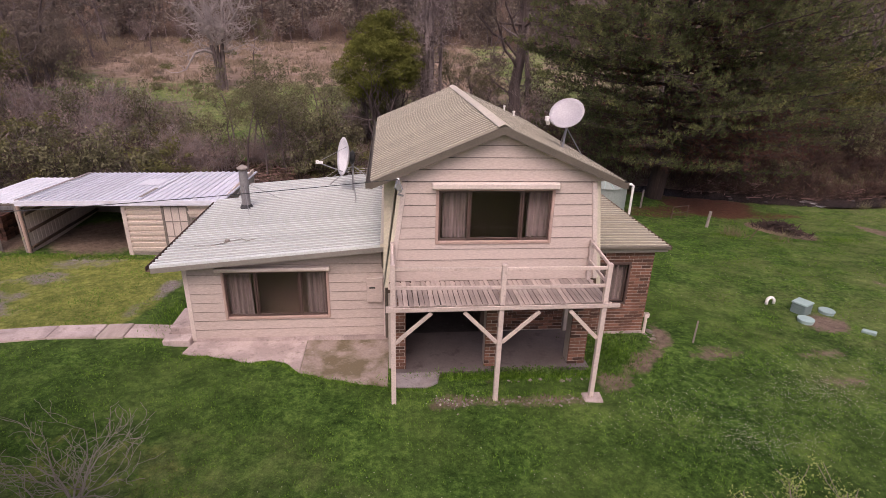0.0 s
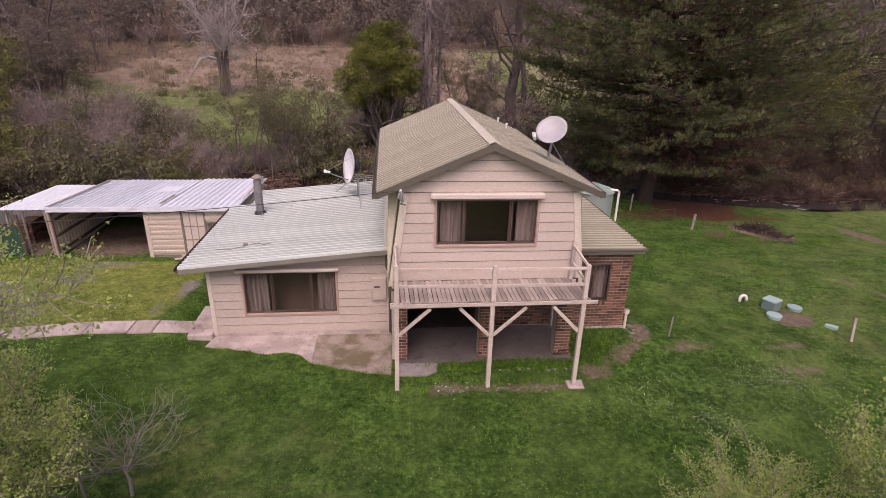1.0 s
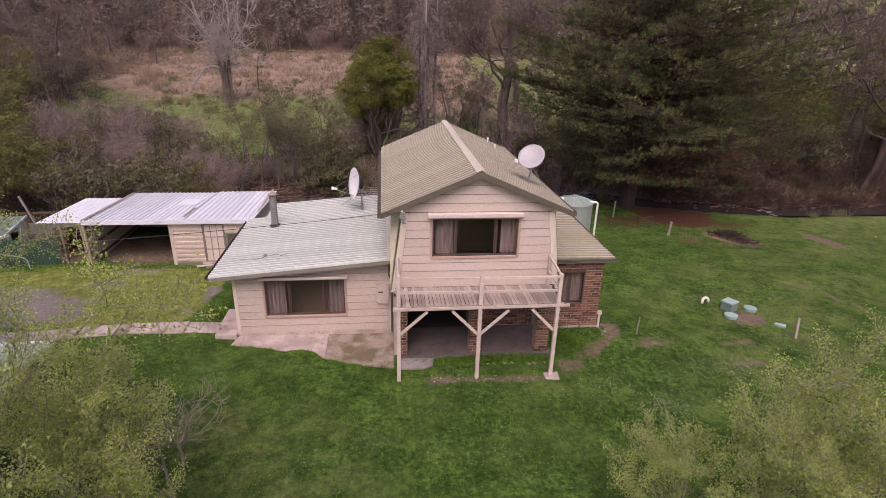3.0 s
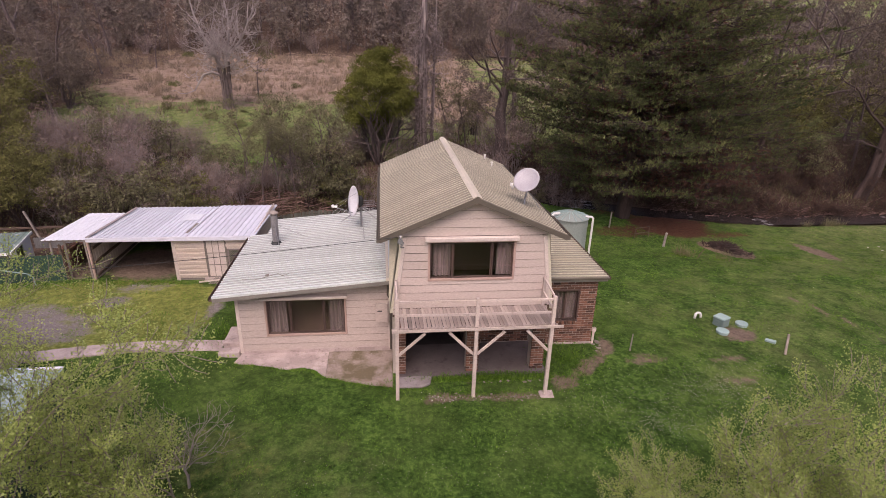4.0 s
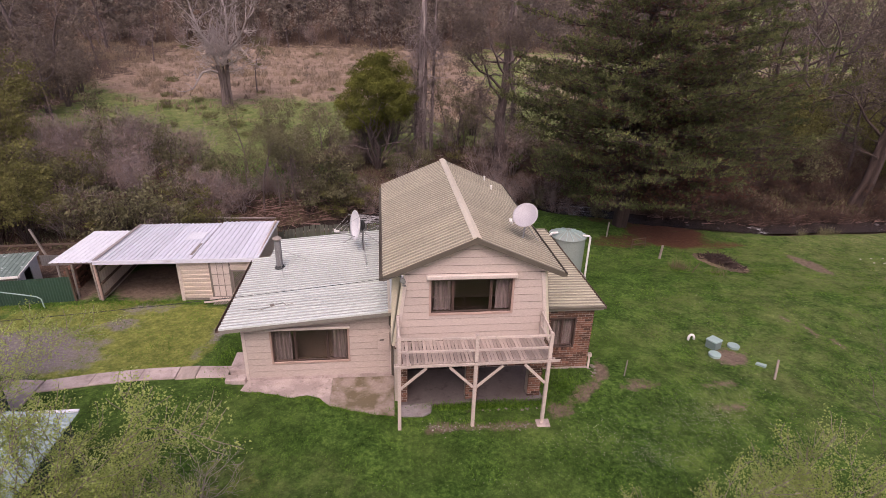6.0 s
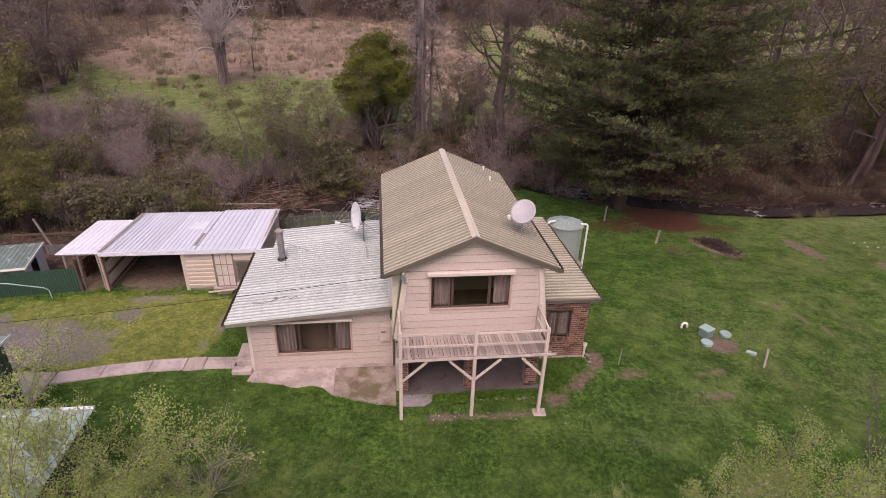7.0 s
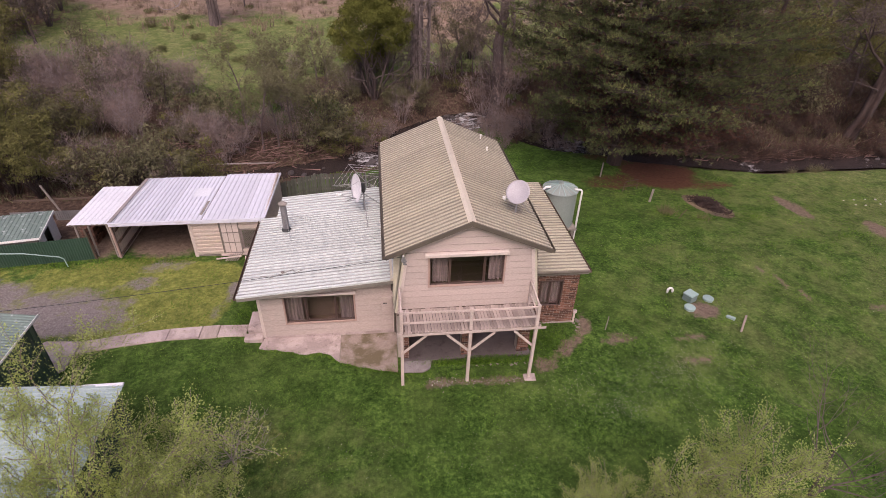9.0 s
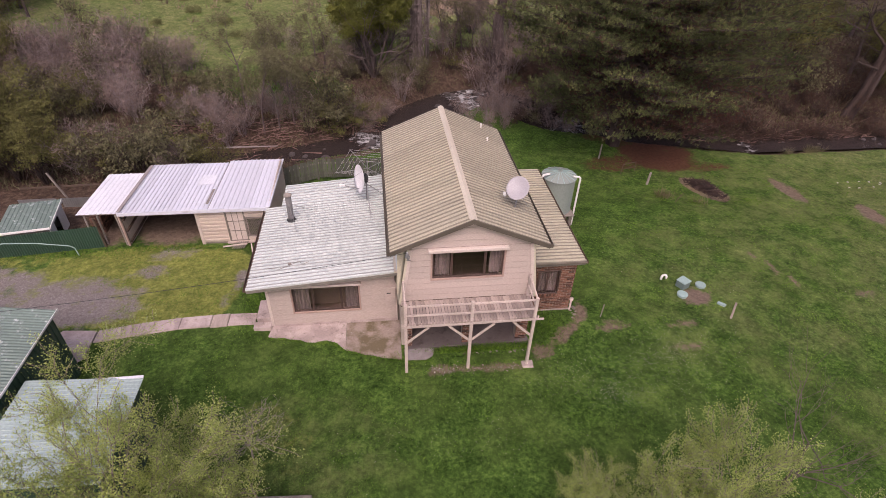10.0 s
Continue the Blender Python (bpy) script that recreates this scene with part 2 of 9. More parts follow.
TWIG = surface("grey_mauve_twigs", (0.38, 0.302, 0.288), (0.12, 0.092, 0.087), None, 1.0, 8, 0.9, bump=0, vary=0.3)
BARK_BIRCH = surface("brown_birch_bark", (0.30, 0.245, 0.20), (0.19, 0.15, 0.12), None, 3.0, 20, 0.9, bump=0.3, vary=0.1)
L_PINE = leaf("pine_needles", (0.058, 0.056, 0.031), (0.128, 0.142, 0.070), (0.265, 0.305, 0.150), clear=0.28, tuft=0.7)
L_PINEDEAD = leaf("dead_pine_needles", (0.075, 0.040, 0.033), (0.125, 0.068, 0.055), (0.19, 0.105, 0.082), clear=0.2)
L_WATTLE = leaf("wattle_leaves", (0.066, 0.074, 0.021), (0.128, 0.136, 0.036), (0.225, 0.226, 0.066), clear=0.25)
L_GUM = leaf("gum_leaves", (0.110, 0.088, 0.074), (0.165, 0.132, 0.112), (0.24, 0.195, 0.165), clear=0.25)
L_OLIVE = leaf("olive_shrub_leaves", (0.072, 0.068, 0.039), (0.145, 0.136, 0.080), (0.27, 0.250, 0.158), clear=0.2)
L_BRIGHT = leaf("yellow_green_shrub_leaves", (0.072, 0.071, 0.028), (0.142, 0.137, 0.053), (0.245, 0.231, 0.098), patchy=0.8)
L_FIELD = leaf("field_bush_leaves", (0.085, 0.090, 0.040), (0.150, 0.152, 0.070), (0.24, 0.225, 0.115), clear=0.2, patchy=0.12)
L_MAUVE = leaf("dry_mauve_leaves", (0.130, 0.094, 0.085), (0.230, 0.170, 0.156), (0.36, 0.273, 0.252), clear=0.2)
L_FAR = leaf("hill_forest_leaves", (0.155, 0.127, 0.115), (0.200, 0.166, 0.148), (0.26, 0.218, 0.193), clear=0.25, patchy=0.16)
L_BIRCH = leaf("young_birch_leaves", (0.27, 0.335, 0.098), (0.385, 0.45, 0.15), (0.53, 0.58, 0.25), clear=0.5)
L_WEED = leaf("weed_leaves", (0.045, 0.085, 0.020), (0.085, 0.145, 0.036), (0.15, 0.22, 0.07), clear=0.25)
L_GRASS = leaf("lawn_blades", (0.050, 0.112, 0.015), (0.105, 0.205, 0.028), (0.215, 0.335, 0.074), clear=0.3, tuft=8.0)
L_DRY = leaf("dry_tussock_blades", (0.18, 0.140, 0.105), (0.265, 0.205, 0.155), (0.36, 0.285, 0.22), clear=0.2)
L_BRUSH = leaf("dry_brush_leaves", (0.056, 0.034, 0.026), (0.093, 0.058, 0.046), (0.15, 0.099, 0.081))
L_REED = leaf("pale_reed_blades", (0.13, 0.12, 0.06), (0.20, 0.18, 0.10), (0.30, 0.27, 0.18), clear=0.2)
PETAL = leaf("white_clover_flowers", (0.36, 0.35, 0.28), (0.46, 0.45, 0.38), (0.58, 0.56, 0.5))


def ground_material():
    m, n, l = nodes_of("grass_soil_gravel")
    b = n["Principled BSDF"]

    def mask(name, soft=0.5, scale=2.2, edge=0.08):
        a = n.new("ShaderNodeAttribute")
        a.attribute_name = name
        wob = mul(n, l, mul(n, l, noise_tex(n, l, scale, 7, rough=0.7), 0.5, "SUBTRACT"), soft * 2)
        wob = mul(n, l, wob, grey(n, l, a.outputs["Fac"], 0.0, 0.35))
        return grey(n, l, mul(n, l, a.outputs["Fac"], wob, "ADD"), 0.5 - edge, 0.5 + edge)
    patches = noise_tex(n, l, 0.35, 6)
    tufts = noise_tex(n, l, 7.5, 8, rough=0.8)
    blades = noise_tex(n, l, 38, 6, rough=0.8)
    clumps = noise_tex(n, l, 2.4, 8, rough=0.78)
    lawn = ramp(n, l, tufts, [(0.32, (0.013, 0.031, 0.006)), (0.5, (0.058, 0.116, 0.019)), (0.68, (0.160, 0.252, 0.050))])
    lawn = mixc(n, l, grey(n, l, patches, 0.42, 0.66, 0, 0.6), lawn, (0.120, 0.172, 0.042))
    wisps = noise_tex(n, l, 0.9, 5, rough=0.55)
    lawn = mixc(n, l, 1.0, lawn, ramp(n, l, wisps, [(0.32, (0.72, 0.76, 0.70)), (0.5, (1.0, 1.0, 1.0)), (0.68, (1.42, 1.32, 1.42))]), "MULTIPLY")
    yellow = ramp(n, l, tufts, [(0.3, (0.115, 0.142, 0.028)), (0.5, (0.225, 0.245, 0.058)), (0.7, (0.37, 0.372, 0.115))])
    lawn = mixc(n, l, mask("yellow"), lawn, yellow)
    pale = ramp(n, l, tufts, [(0.3, (0.130, 0.145, 0.050)), (0.5, (0.205, 0.212, 0.085)), (0.7, (0.30, 0.295, 0.145))])
    lawn = mixc(n, l, mask("pale", 0.8, 0.7, 0.35), lawn, pale)
    lawn = mixc(n, l, 1.0, lawn, ramp(n, l, clumps, [(0.30, (0.46, 0.51, 0.46)), (0.5, (0.92, 0.93, 0.92)), (0.70, (1.45, 1.38, 1.40))]), "MULTIPLY")
    gravel = ramp(n, l, noise_tex(n, l, 13, 8, rough=0.92), [(0.34, (0.14, 0.116, 0.104)), (0.5, (0.25, 0.212, 0.200)), (0.66, (0.44, 0.392, 0.380))])
    col = mixc(n, l, mask("gravel", 1.5, 1.3, 0.3), lawn, gravel)
    brown = ramp(n, l, noise_tex(n, l, 0.9, 8, rough=0.75), [(0.3, (0.18, 0.128, 0.094)), (0.55, (0.29, 0.205, 0.155)), (0.75, (0.38, 0.28, 0.215))])
    col = mixc(n, l, mask("brown", 0.62, 0.22), col, brown)
    soil = ramp(n, l, noise_tex(n, l, 6, 8, rough=0.75), [(0.3, (0.115, 0.080, 0.060)), (0.7, (0.30, 0.218, 0.168))])
    col = mixc(n, l, mask("soil", 0.75, 3.5, 0.2), col, soil)
    litter = ramp(n, l, noise_tex(n, l, 5, 8, rough=0.8), [(0.3, (0.070, 0.032, 0.020)), (0.7, (0.165, 0.075, 0.046))])
    col = mixc(n, l, mask("litter", 0.9, 1.4, 0.25), col, litter)
    scrub = ramp(n, l, noise_tex(n, l, 4.5, 10, rough=0.85), [(0.34, (0.024, 0.015, 0.011)), (0.5, (0.095, 0.062, 0.046)), (0.66, (0.21, 0.145, 0.112))])
    col = mixc(n, l, mask("scrub", 0.7, 0.8), col, scrub)
    col = mixc(n, l, 1.0, col, ramp(n, l, blades, [(0.25, (0.6, 0.6, 0.6)), (0.75, (1.35, 1.35, 1.35))]), "MULTIPLY")
    l.new(col, b.inputs["Base Color"])
    b.inputs["Roughness"].default_value = 0.95
    b.inputs["Specular IOR Level"].default_value = 0.12
    bp = n.new("ShaderNodeBump")
    bp.inputs["Strength"].default_value, bp.inputs["Distance"].default_value = 0.8, 0.06
    l.new(mul(n, l, mul(n, l, blades, mul(n, l, tufts, 1.5), "ADD"), mul(n, l, clumps, 3.0), "ADD"), bp.inputs["Height"])
    l.new(bp.outputs[0], b.inputs["Normal"])
    return m


def water_material():
    m, n, l = nodes_of("creek_water")
    b = n["Principled BSDF"]
    flow = noise_tex(n, l, 1.5, 8, stretch=(0.8, 1.2, 1), rough=0.68)
    a = n.new("ShaderNodeAttribute")
    a.attribute_name = "rapid"
    streak = noise_tex(n, l, 7.0, 9, stretch=(0.7, 1.5, 1), rough=0.8)
    foam = grey(n, l, mul(n, l, mul(n, l, mul(n, l, flow, streak, "ADD"), 0.5), mul(n, l, a.outputs["Fac"], 0.25), "ADD"), 0.71, 0.83)
    l.new(mixc(n, l, foam, (0.036, 0.027, 0.025), (0.66, 0.64, 0.65)), b.inputs["Base Color"])
    l.new(grey(n, l, foam, 0, 1, 0.18, 0.8), b.inputs["Roughness"])
    b.inputs["Specular IOR Level"].default_value = 0.18
    bp = n.new("ShaderNodeBump")
    bp.inputs["Strength"].default_value, bp.inputs["Distance"].default_value = 0.7, 0.12
    l.new(noise_tex(n, l, 4.5, 7, rough=0.7), bp.inputs["Height"])
    l.new(bp.outputs[0], b.inputs["Normal"])
    return m


GROUND = ground_material()
WATER = water_material()

# ---- builders ----


class Geo:
    """Collects boxes, beams, tubes and flat pieces into one mesh."""

    def __init__(self):
        self.v, self.f = [], []

    def add(self, verts, faces):
        k = len(self.v)
        self.v.extend(tuple(p) for p in verts)
        self.f.extend(tuple(i + k for i in q) for q in faces)
        return self

    def hexa(self, p):
        return self.add(p, [(0, 3, 2, 1), (4, 5, 6, 7), (0, 1, 5, 4), (1, 2, 6, 5), (2, 3, 7, 6), (3, 0, 4, 7)])

    def box(self, x0, x1, y0, y1, z0, z1):
        return self.hexa([(x0, y0, z0), (x1, y0, z0), (x1, y1, z0), (x0, y1, z0), (x0, y0, z1), (x1, y0, z1), (x1, y1, z1), (x0, y1, z1)])

    def beam(self, a, b, w, h):
        a, b = Vector(a), Vector(b)
        d = (b - a).normalized()
        s = d.cross(Vector((0, 0, 1)))
        s = Vector((1, 0, 0)) if s.length < 1e-4 else s.normalized()
        u = s.cross(d)
        q = [(-w / 2, -h / 2), (w / 2, -h / 2), (w / 2, h / 2), (-w / 2, h / 2)]
        return self.hexa([a + s * i + u * j for i, j in q] + [b + s * i + u * j for i, j in q])

    def tube(self, pts, r, sides=8, caps=True):
        pts = [Vector(p) for p in pts]
        rs = r if isinstance(r, (list, tuple)) else [r] * len(pts)
        k, rings = len(self.v), []
        side = None
        for i, p in enumerate(pts):
            d = (pts[min(i + 1, len(pts) - 1)] - pts[max(i - 1, 0)]).normalized()
            if side is None:
                side = d.cross(Vector((0, 0, 1)))
                side = Vector((1, 0, 0)) if side.length < 1e-3 else side.normalized()
            side = (side - d * side.dot(d)).normalized()
            up = d.cross(side)
            for j in range(sides):
                a = 2 * math.pi * j / sides
                self.v.append(tuple(p + (side * math.cos(a) + up * math.sin(a)) * rs[i]))
        for i in range(len(pts) - 1):
            for j in range(sides):
                a, b = k + i * sides + j, k + i * sides + (j + 1) % sides
                self.f.append((a, b, b + sides, a + sides))
        if caps:
            self.f.append(tuple(range(k + sides - 1, k - 1, -1)))
            self.f.append(tuple(range(k + (len(pts) - 1) * sides, k + len(pts) * sides)))
        return self

    def spin(self, prof, centre, sides=32):
        """A turned body: prof is (radius, height) from bottom to top."""
        k = len(self.v)
        cx, cy, cz = centre
        for r, z in prof:
            for j in range(sides):
                a = 2 * math.pi * j / sides
                self.v.append((cx + r * math.cos(a), cy + r * math.sin(a), cz + z))
        for i in range(len(prof) - 1):
            for j in range(sides):
                a, b = k + i * sides + j, k + i * sides + (j + 1) % sides
                self.f.append((a, b, b + sides, a + sides))
        self.f.append(tuple(range(k + sides - 1, k - 1, -1)))
        self.f.append(tuple(range(k + (len(prof) - 1) * sides, k + len(prof) * sides)))
        return self

    def slab(self, outline, z0, z1):
        """A flat plate with the outline (x, y) list, anticlockwise."""
        n_ = len(outline)
        tops = [z1(x, y) if callable(z1) else z1 for x, y in outline]
        return self.add([(x, y, z0) for x, y in outline] + [(x, y, t) for (x, y), t in zip(outline, tops)],
                        [tuple(range(n_ - 1, -1, -1)), tuple(range(n_, 2 * n_))] + [(i, (i + 1) % n_, n_ + (i + 1) % n_, n_ + i) for i in range(n_)])

    def mesh(self, name, material, bevel=0.0, smooth=False):
        me = bpy.data.meshes.new(name)
        me.from_pydata(self.v, [], self.f)
        if bevel:
            bm = bmesh.new()
            bm.from_mesh(me)
            bmesh.ops.bevel(bm, geom=[e for e in bm.edges if e.calc_face_angle(0) > 0.6], offset=bevel, segments=1, affect="EDGES", clamp_overlap=True)
            bm.to_mesh(me)
            bm.free()
        me.materials.append(material)
        if smooth:
            me.polygons.foreach_set("use_smooth", [True] * len(me.polygons))
        me.update()
        return me


def soup(name, verts, faces, material):
    """A mesh of many small pieces from arrays: verts (n, 3), faces (m, 3 or 4)."""
    verts, faces = np.asarray(verts, np.float32), np.asarray(faces, np.int32)
    me = bpy.data.meshes.new(name)
    me.vertices.add(len(verts))
    me.vertices.foreach_set("co", verts.ravel())
    k = faces.shape[1]
    me.loops.add(faces.size)
    me.loops.foreach_set("vertex_index", faces.ravel())
    me.polygons.add(len(faces))
    me.polygons.foreach_set("loop_start", np.arange(0, faces.size, k, dtype=np.int32))
    me.update(calc_edges=True)
    me.materials.append(material)
    return me


def thing(name, label, category, at=(0, 0, 0), group="", kind=""):
    e = new(name)
    e.empty_display_size = 0.2
    e.location = at
    return tagged(e, label, category, group, kind)


def part(name, me, parent, label=""):
    """me at its world place, under a thing or under a part."""
    ob = new(name, me)
    ob.parent = parent
    if parent.type == "EMPTY":
        ob.matrix_parent_inverse = Matrix.Translation(-parent.location)
    if label:
        ob["label"] = label
    return ob


def solo(name, me, label, category, group="", kind=""):
    return tagged(new(name, me), label, category, group, kind)


def smooth01(a, b, v):
    t = np.clip((np.asarray(v, float) - a) / (b - a), 0, 1)
    return t * t * (3 - 2 * t)


CREEK = [(-60, 31), (-30, 29), (-16, 26.5), (-8, 26.6), (-4.3, 27.6), (-1.4, 28.8), (0.4, 30.2), (2.7, 33.6), (5.5, 36), (8, 36.8), (10.2, 35.2), (12.6, 32.0), (17.0, 29.3), (24.4, 27.3), (30, 27.4), (36, 27.4), (60, 29), (90, 36)]


def creek_gap(x, y):
    """The distance to the creek's middle line."""
    x, y = np.asarray(x, float), np.asarray(y, float)
    best = np.full(np.broadcast(x, y).shape, 1e9)
    for (ax, ay), (bx, by) in zip(CREEK[:-1], CREEK[1:]):
        dx, dy = bx - ax, by - ay
        t = np.clip(((x - ax) * dx + (y - ay) * dy) / (dx * dx + dy * dy), 0, 1)
        best = np.minimum(best, np.hypot(x - ax - t * dx, y - ay - t * dy))
    return best


def ground_z(x, y):
    x, y = np.asarray(x, float), np.asarray(y, float)
    near = np.where(x < 0, -0.1 - 0.012 * np.clip(x, -4.7, 0) + 0.10 * smooth01(-4.7, -5.9, x) - 0.036 * np.clip(x + 4.5, -9, 0), -0.1 - 0.012 * np.clip(x, 0, 25))
    near = near - 0.90 * smooth01(14, 25.5, y) * smooth01(-3, 9, x)
    far = -0.9 + 0.09 * np.maximum(y - 32, 0) + 0.30 * np.maximum(y - 104, 0) * (1 - 0.5 * smooth01(260, 600, y))
    z = near + (far - near) * smooth01(27, 35, y + 0.0 * x)
    gap = creek_gap(x, y)
    z = z + (-1.75 - z) * (1 - smooth01(1.45 - 0.95 * smooth01(9, 16, x), 3.1 - 1.5 * smooth01(9, 16, x), gap)) * (y < 60)
    wob = 0.035 * np.sin(x * 1.3 + 0.7 * np.sin(y * 0.9)) * np.sin(y * 1.1 + 0.5) * smooth01(0, 3, np.abs(y - 13) + np.abs(x - 1) - 8)
    return z + wob


def gz(x, y):
    return float(ground_z(x, y))


# ---- ground and creek ----


def spread(lo, hi, step, out_lo, out_hi, grow=1.12):
    mid = list(np.arange(lo, hi + step / 2, step))
    for sign, start, end in ((1, hi, out_hi), (-1, lo, out_lo)):
        s, p = step, start
        while sign * p < sign * end:
            s *= grow
            p += sign * s
            mid.append(p)
    return np.array(sorted(mid))


def ellipse(x, y, cx, cy, rx, ry, turn=0.0):
    c, s = math.cos(radians(turn)), math.sin(radians(turn))
    u, v = (x - cx) * c + (y - cy) * s, -(x - cx) * s + (y - cy) * c
    return 1 - smooth01(0.55, 1.35, np.hypot(u / rx, v / ry))


def build_ground():
    xs, ys = spread(-22, 32, 0.38, -1800, 1800), spread(-4, 36, 0.38, -1500, 2400)
    X, Y = np.meshgrid(xs, ys)
    Z = ground_z(X, Y)
    nx, ny = len(xs), len(ys)
    idx = np.arange(nx * ny).reshape(ny, nx)
    faces = np.stack([idx[:-1, :-1], idx[:-1, 1:], idx[1:, 1:], idx[1:, :-1]], -1).reshape(-1, 4)
    me = soup("ground", np.stack([X, Y, Z], -1).reshape(-1, 3), faces, GROUND)
    me.polygons.foreach_set("use_smooth", [True] * len(me.polygons))
    gap = creek_gap(X, Y)
    grav = np.maximum.reduce([0.92 * ellipse(X, Y, -12.4, 13.0, 3.0, 1.45), 0.85 * ellipse(X, Y, -17.0, 13.2, 4.5, 2.2), 0.8 * ellipse(X, Y, -9.1, 15.95, 1.0, 0.4, 12), 0.7 * ellipse(X, Y, -9.6, 14.7, 0.9, 0.4, 15), 0.8 * ellipse(X, Y, -6.1, 13.9, 0.2, 1.3, -12)])
    soil = np.maximum.reduce([0.66 * ellipse(X, Y, 16.8, 13.4, 2.0, 0.2, -71), 0.62 * ellipse(X, Y, 19.7, 11.5, 0.6, 0.35), 0.6 * ellipse(X, Y, 11.0, 10.4, 0.8, 0.3), 0.95 * ellipse(X, Y, 12.3, 11.9, 0.75, 0.5), 0.9 * ellipse(X, Y, 7.15, 11.3, 0.26, 0.8, -20), 0.9 * ellipse(X, Y, 6.2, 10.3, 0.95, 0.2, 44), 0.8 * ellipse(X, Y, 5.2, 9.5, 0.5, 0.3), 0.75 * ellipse(X, Y, 8.2, 10.6, 0.9, 0.25), 1.0 * ellipse(X, Y, 22.75, 20.8, 1.7, 0.5, 88), ellipse(X, Y, 25.2, 17.6, 1.2, 0.5, 80), 0.8 * ellipse(X, Y, 17.85, 21.2, 1.5, 0.75, 104), 0.9 * ellipse(X, Y, 1.45, 9.0, 0.5, 0.3), 0.72 * ellipse(X, Y, 3.0, 8.92, 1.5, 0.16), 0.7 * ellipse(X, Y, 10.6, 9.3, 0.7, 0.3),
                              0.95 * ellipse(X, Y, -9.5, 18.2, 1.9, 1.7), 0.9 * ellipse(X, Y, -12.0, 18.2, 1.0, 1.8), 0.9 * ellipse(X, Y, 2.4, 12.2, 3.2, 2.4)])
    litter = np.maximum.reduce([ellipse(X, Y, 17.3, 24.9, 2.3, 1.1), ellipse(X, Y, 17.4, 26.4, 2.6, 2.0), ellipse(X, Y, 17.5, 29.5, 4.5, 2.0), 0.62 * ellipse(X, Y, 14.4, 25.0, 2.6, 1.2), 0.6 * ellipse(X, Y, 19.6, 24.3, 2.0, 0.7)])
    yellow = np.maximum(1.0 * ellipse(X, Y, -9.5, 14.0, 5.2, 2.6), 0.5 * ellipse(X, Y, -16, 14.0, 6, 3.5)) * smooth01(-5.6, -6.4, X - 0.12 * (Y - 13.5))
    yellow = np.maximum(yellow, (0.27 + 0.08 * smooth01(14, 28, X)) * smooth01(7, 12, X) * (Y < 27))
    yellow = np.maximum(yellow, 0.42 * ellipse(X, Y, -5.4, 6.4, 3.6, 2.8))
    pale = np.maximum(0.62 * smooth01(37, 42, Y), (0.22 + 0.24 * smooth01(14, 28, X)) * smooth01(7, 16, X) * (Y < 27))
    pale = np.maximum(pale, np.maximum(0.28 * ellipse(X, Y, -4.0, 6.0, 4.5, 2.6), 0.28 * ellipse(X, Y, 16.0, 13.0, 8.0, 6.5)))
    brown = smooth01(45, 70, Y + 0.25 * X + 3 * np.sin(X * 0.21)) * (1 - 0.55 * smooth01(6, 16, X)) * (1 - smooth01(104, 112, Y))
    middle = np.interp(X, [p[0] for p in CREEK], [p[1] for p in CREEK])
    beyond = np.where(X > 2.5, Y > middle - 1.0, (Y > 27.0) | (gap < 3.4))
    scrub = np.where(beyond, 1 - smooth01(36, 43, Y + 3 * np.sin(X * 0.3) + 1.5 * np.sin(X * 0.9 + 1) - 0.15 * np.abs(X + 12)), 0.0)
    scrub = scrub * (1 - 0.9 * np.maximum(ellipse(X, Y, -6.5, 36.5, 4.5, 3.4), ellipse(X, Y, -11, 39, 3.5, 3)))
    scrub = np.maximum(scrub, 1 - smooth01(1.9 - 0.8 * smooth01(3, 8, X), 2.9 - 1.1 * smooth01(3, 8, X), gap))
    scrub = np.maximum(scrub, ellipse(X, Y, 8.0, 40.5, 6.0, 4.0))
    scrub = np.maximum(scrub, smooth01(17.2, 18.6, Y) * (1 - smooth01(-13.2, -12.4, X)) * (Y < 34))
    scrub = np.maximum(scrub, smooth01(20.6, 22.4, Y) * (1 - smooth01(-6.5, -3.5, X)) * (Y < 34))
    scrub = np.maximum(scrub, smooth01(97, 103, Y) * (1 - smooth01(50, 75, X - 0.15 * Y)))
    scrub = np.maximum(scrub, smooth01(-27, -42, X + 2 * np.sin(Y * 0.4)) * (Y > 45))
    scrub = np.maximum(scrub, 0.5 * smooth01(20, 27, X) * (Y > 30) * (1 - smooth01(70, 90, Y)))
    for name, val in (("gravel", grav), ("soil", soil), ("litter", litter), ("yellow", yellow), ("pale", pale), ("brown", brown), ("scrub", scrub)):
        me.attributes.new(name, "FLOAT", "POINT").data.foreach_set("value", np.asarray(val, np.float32).ravel())
    return solo("ground", me, "green lawn running down to scrub, creek and fields", "ground", kind="structure")


build_ground()


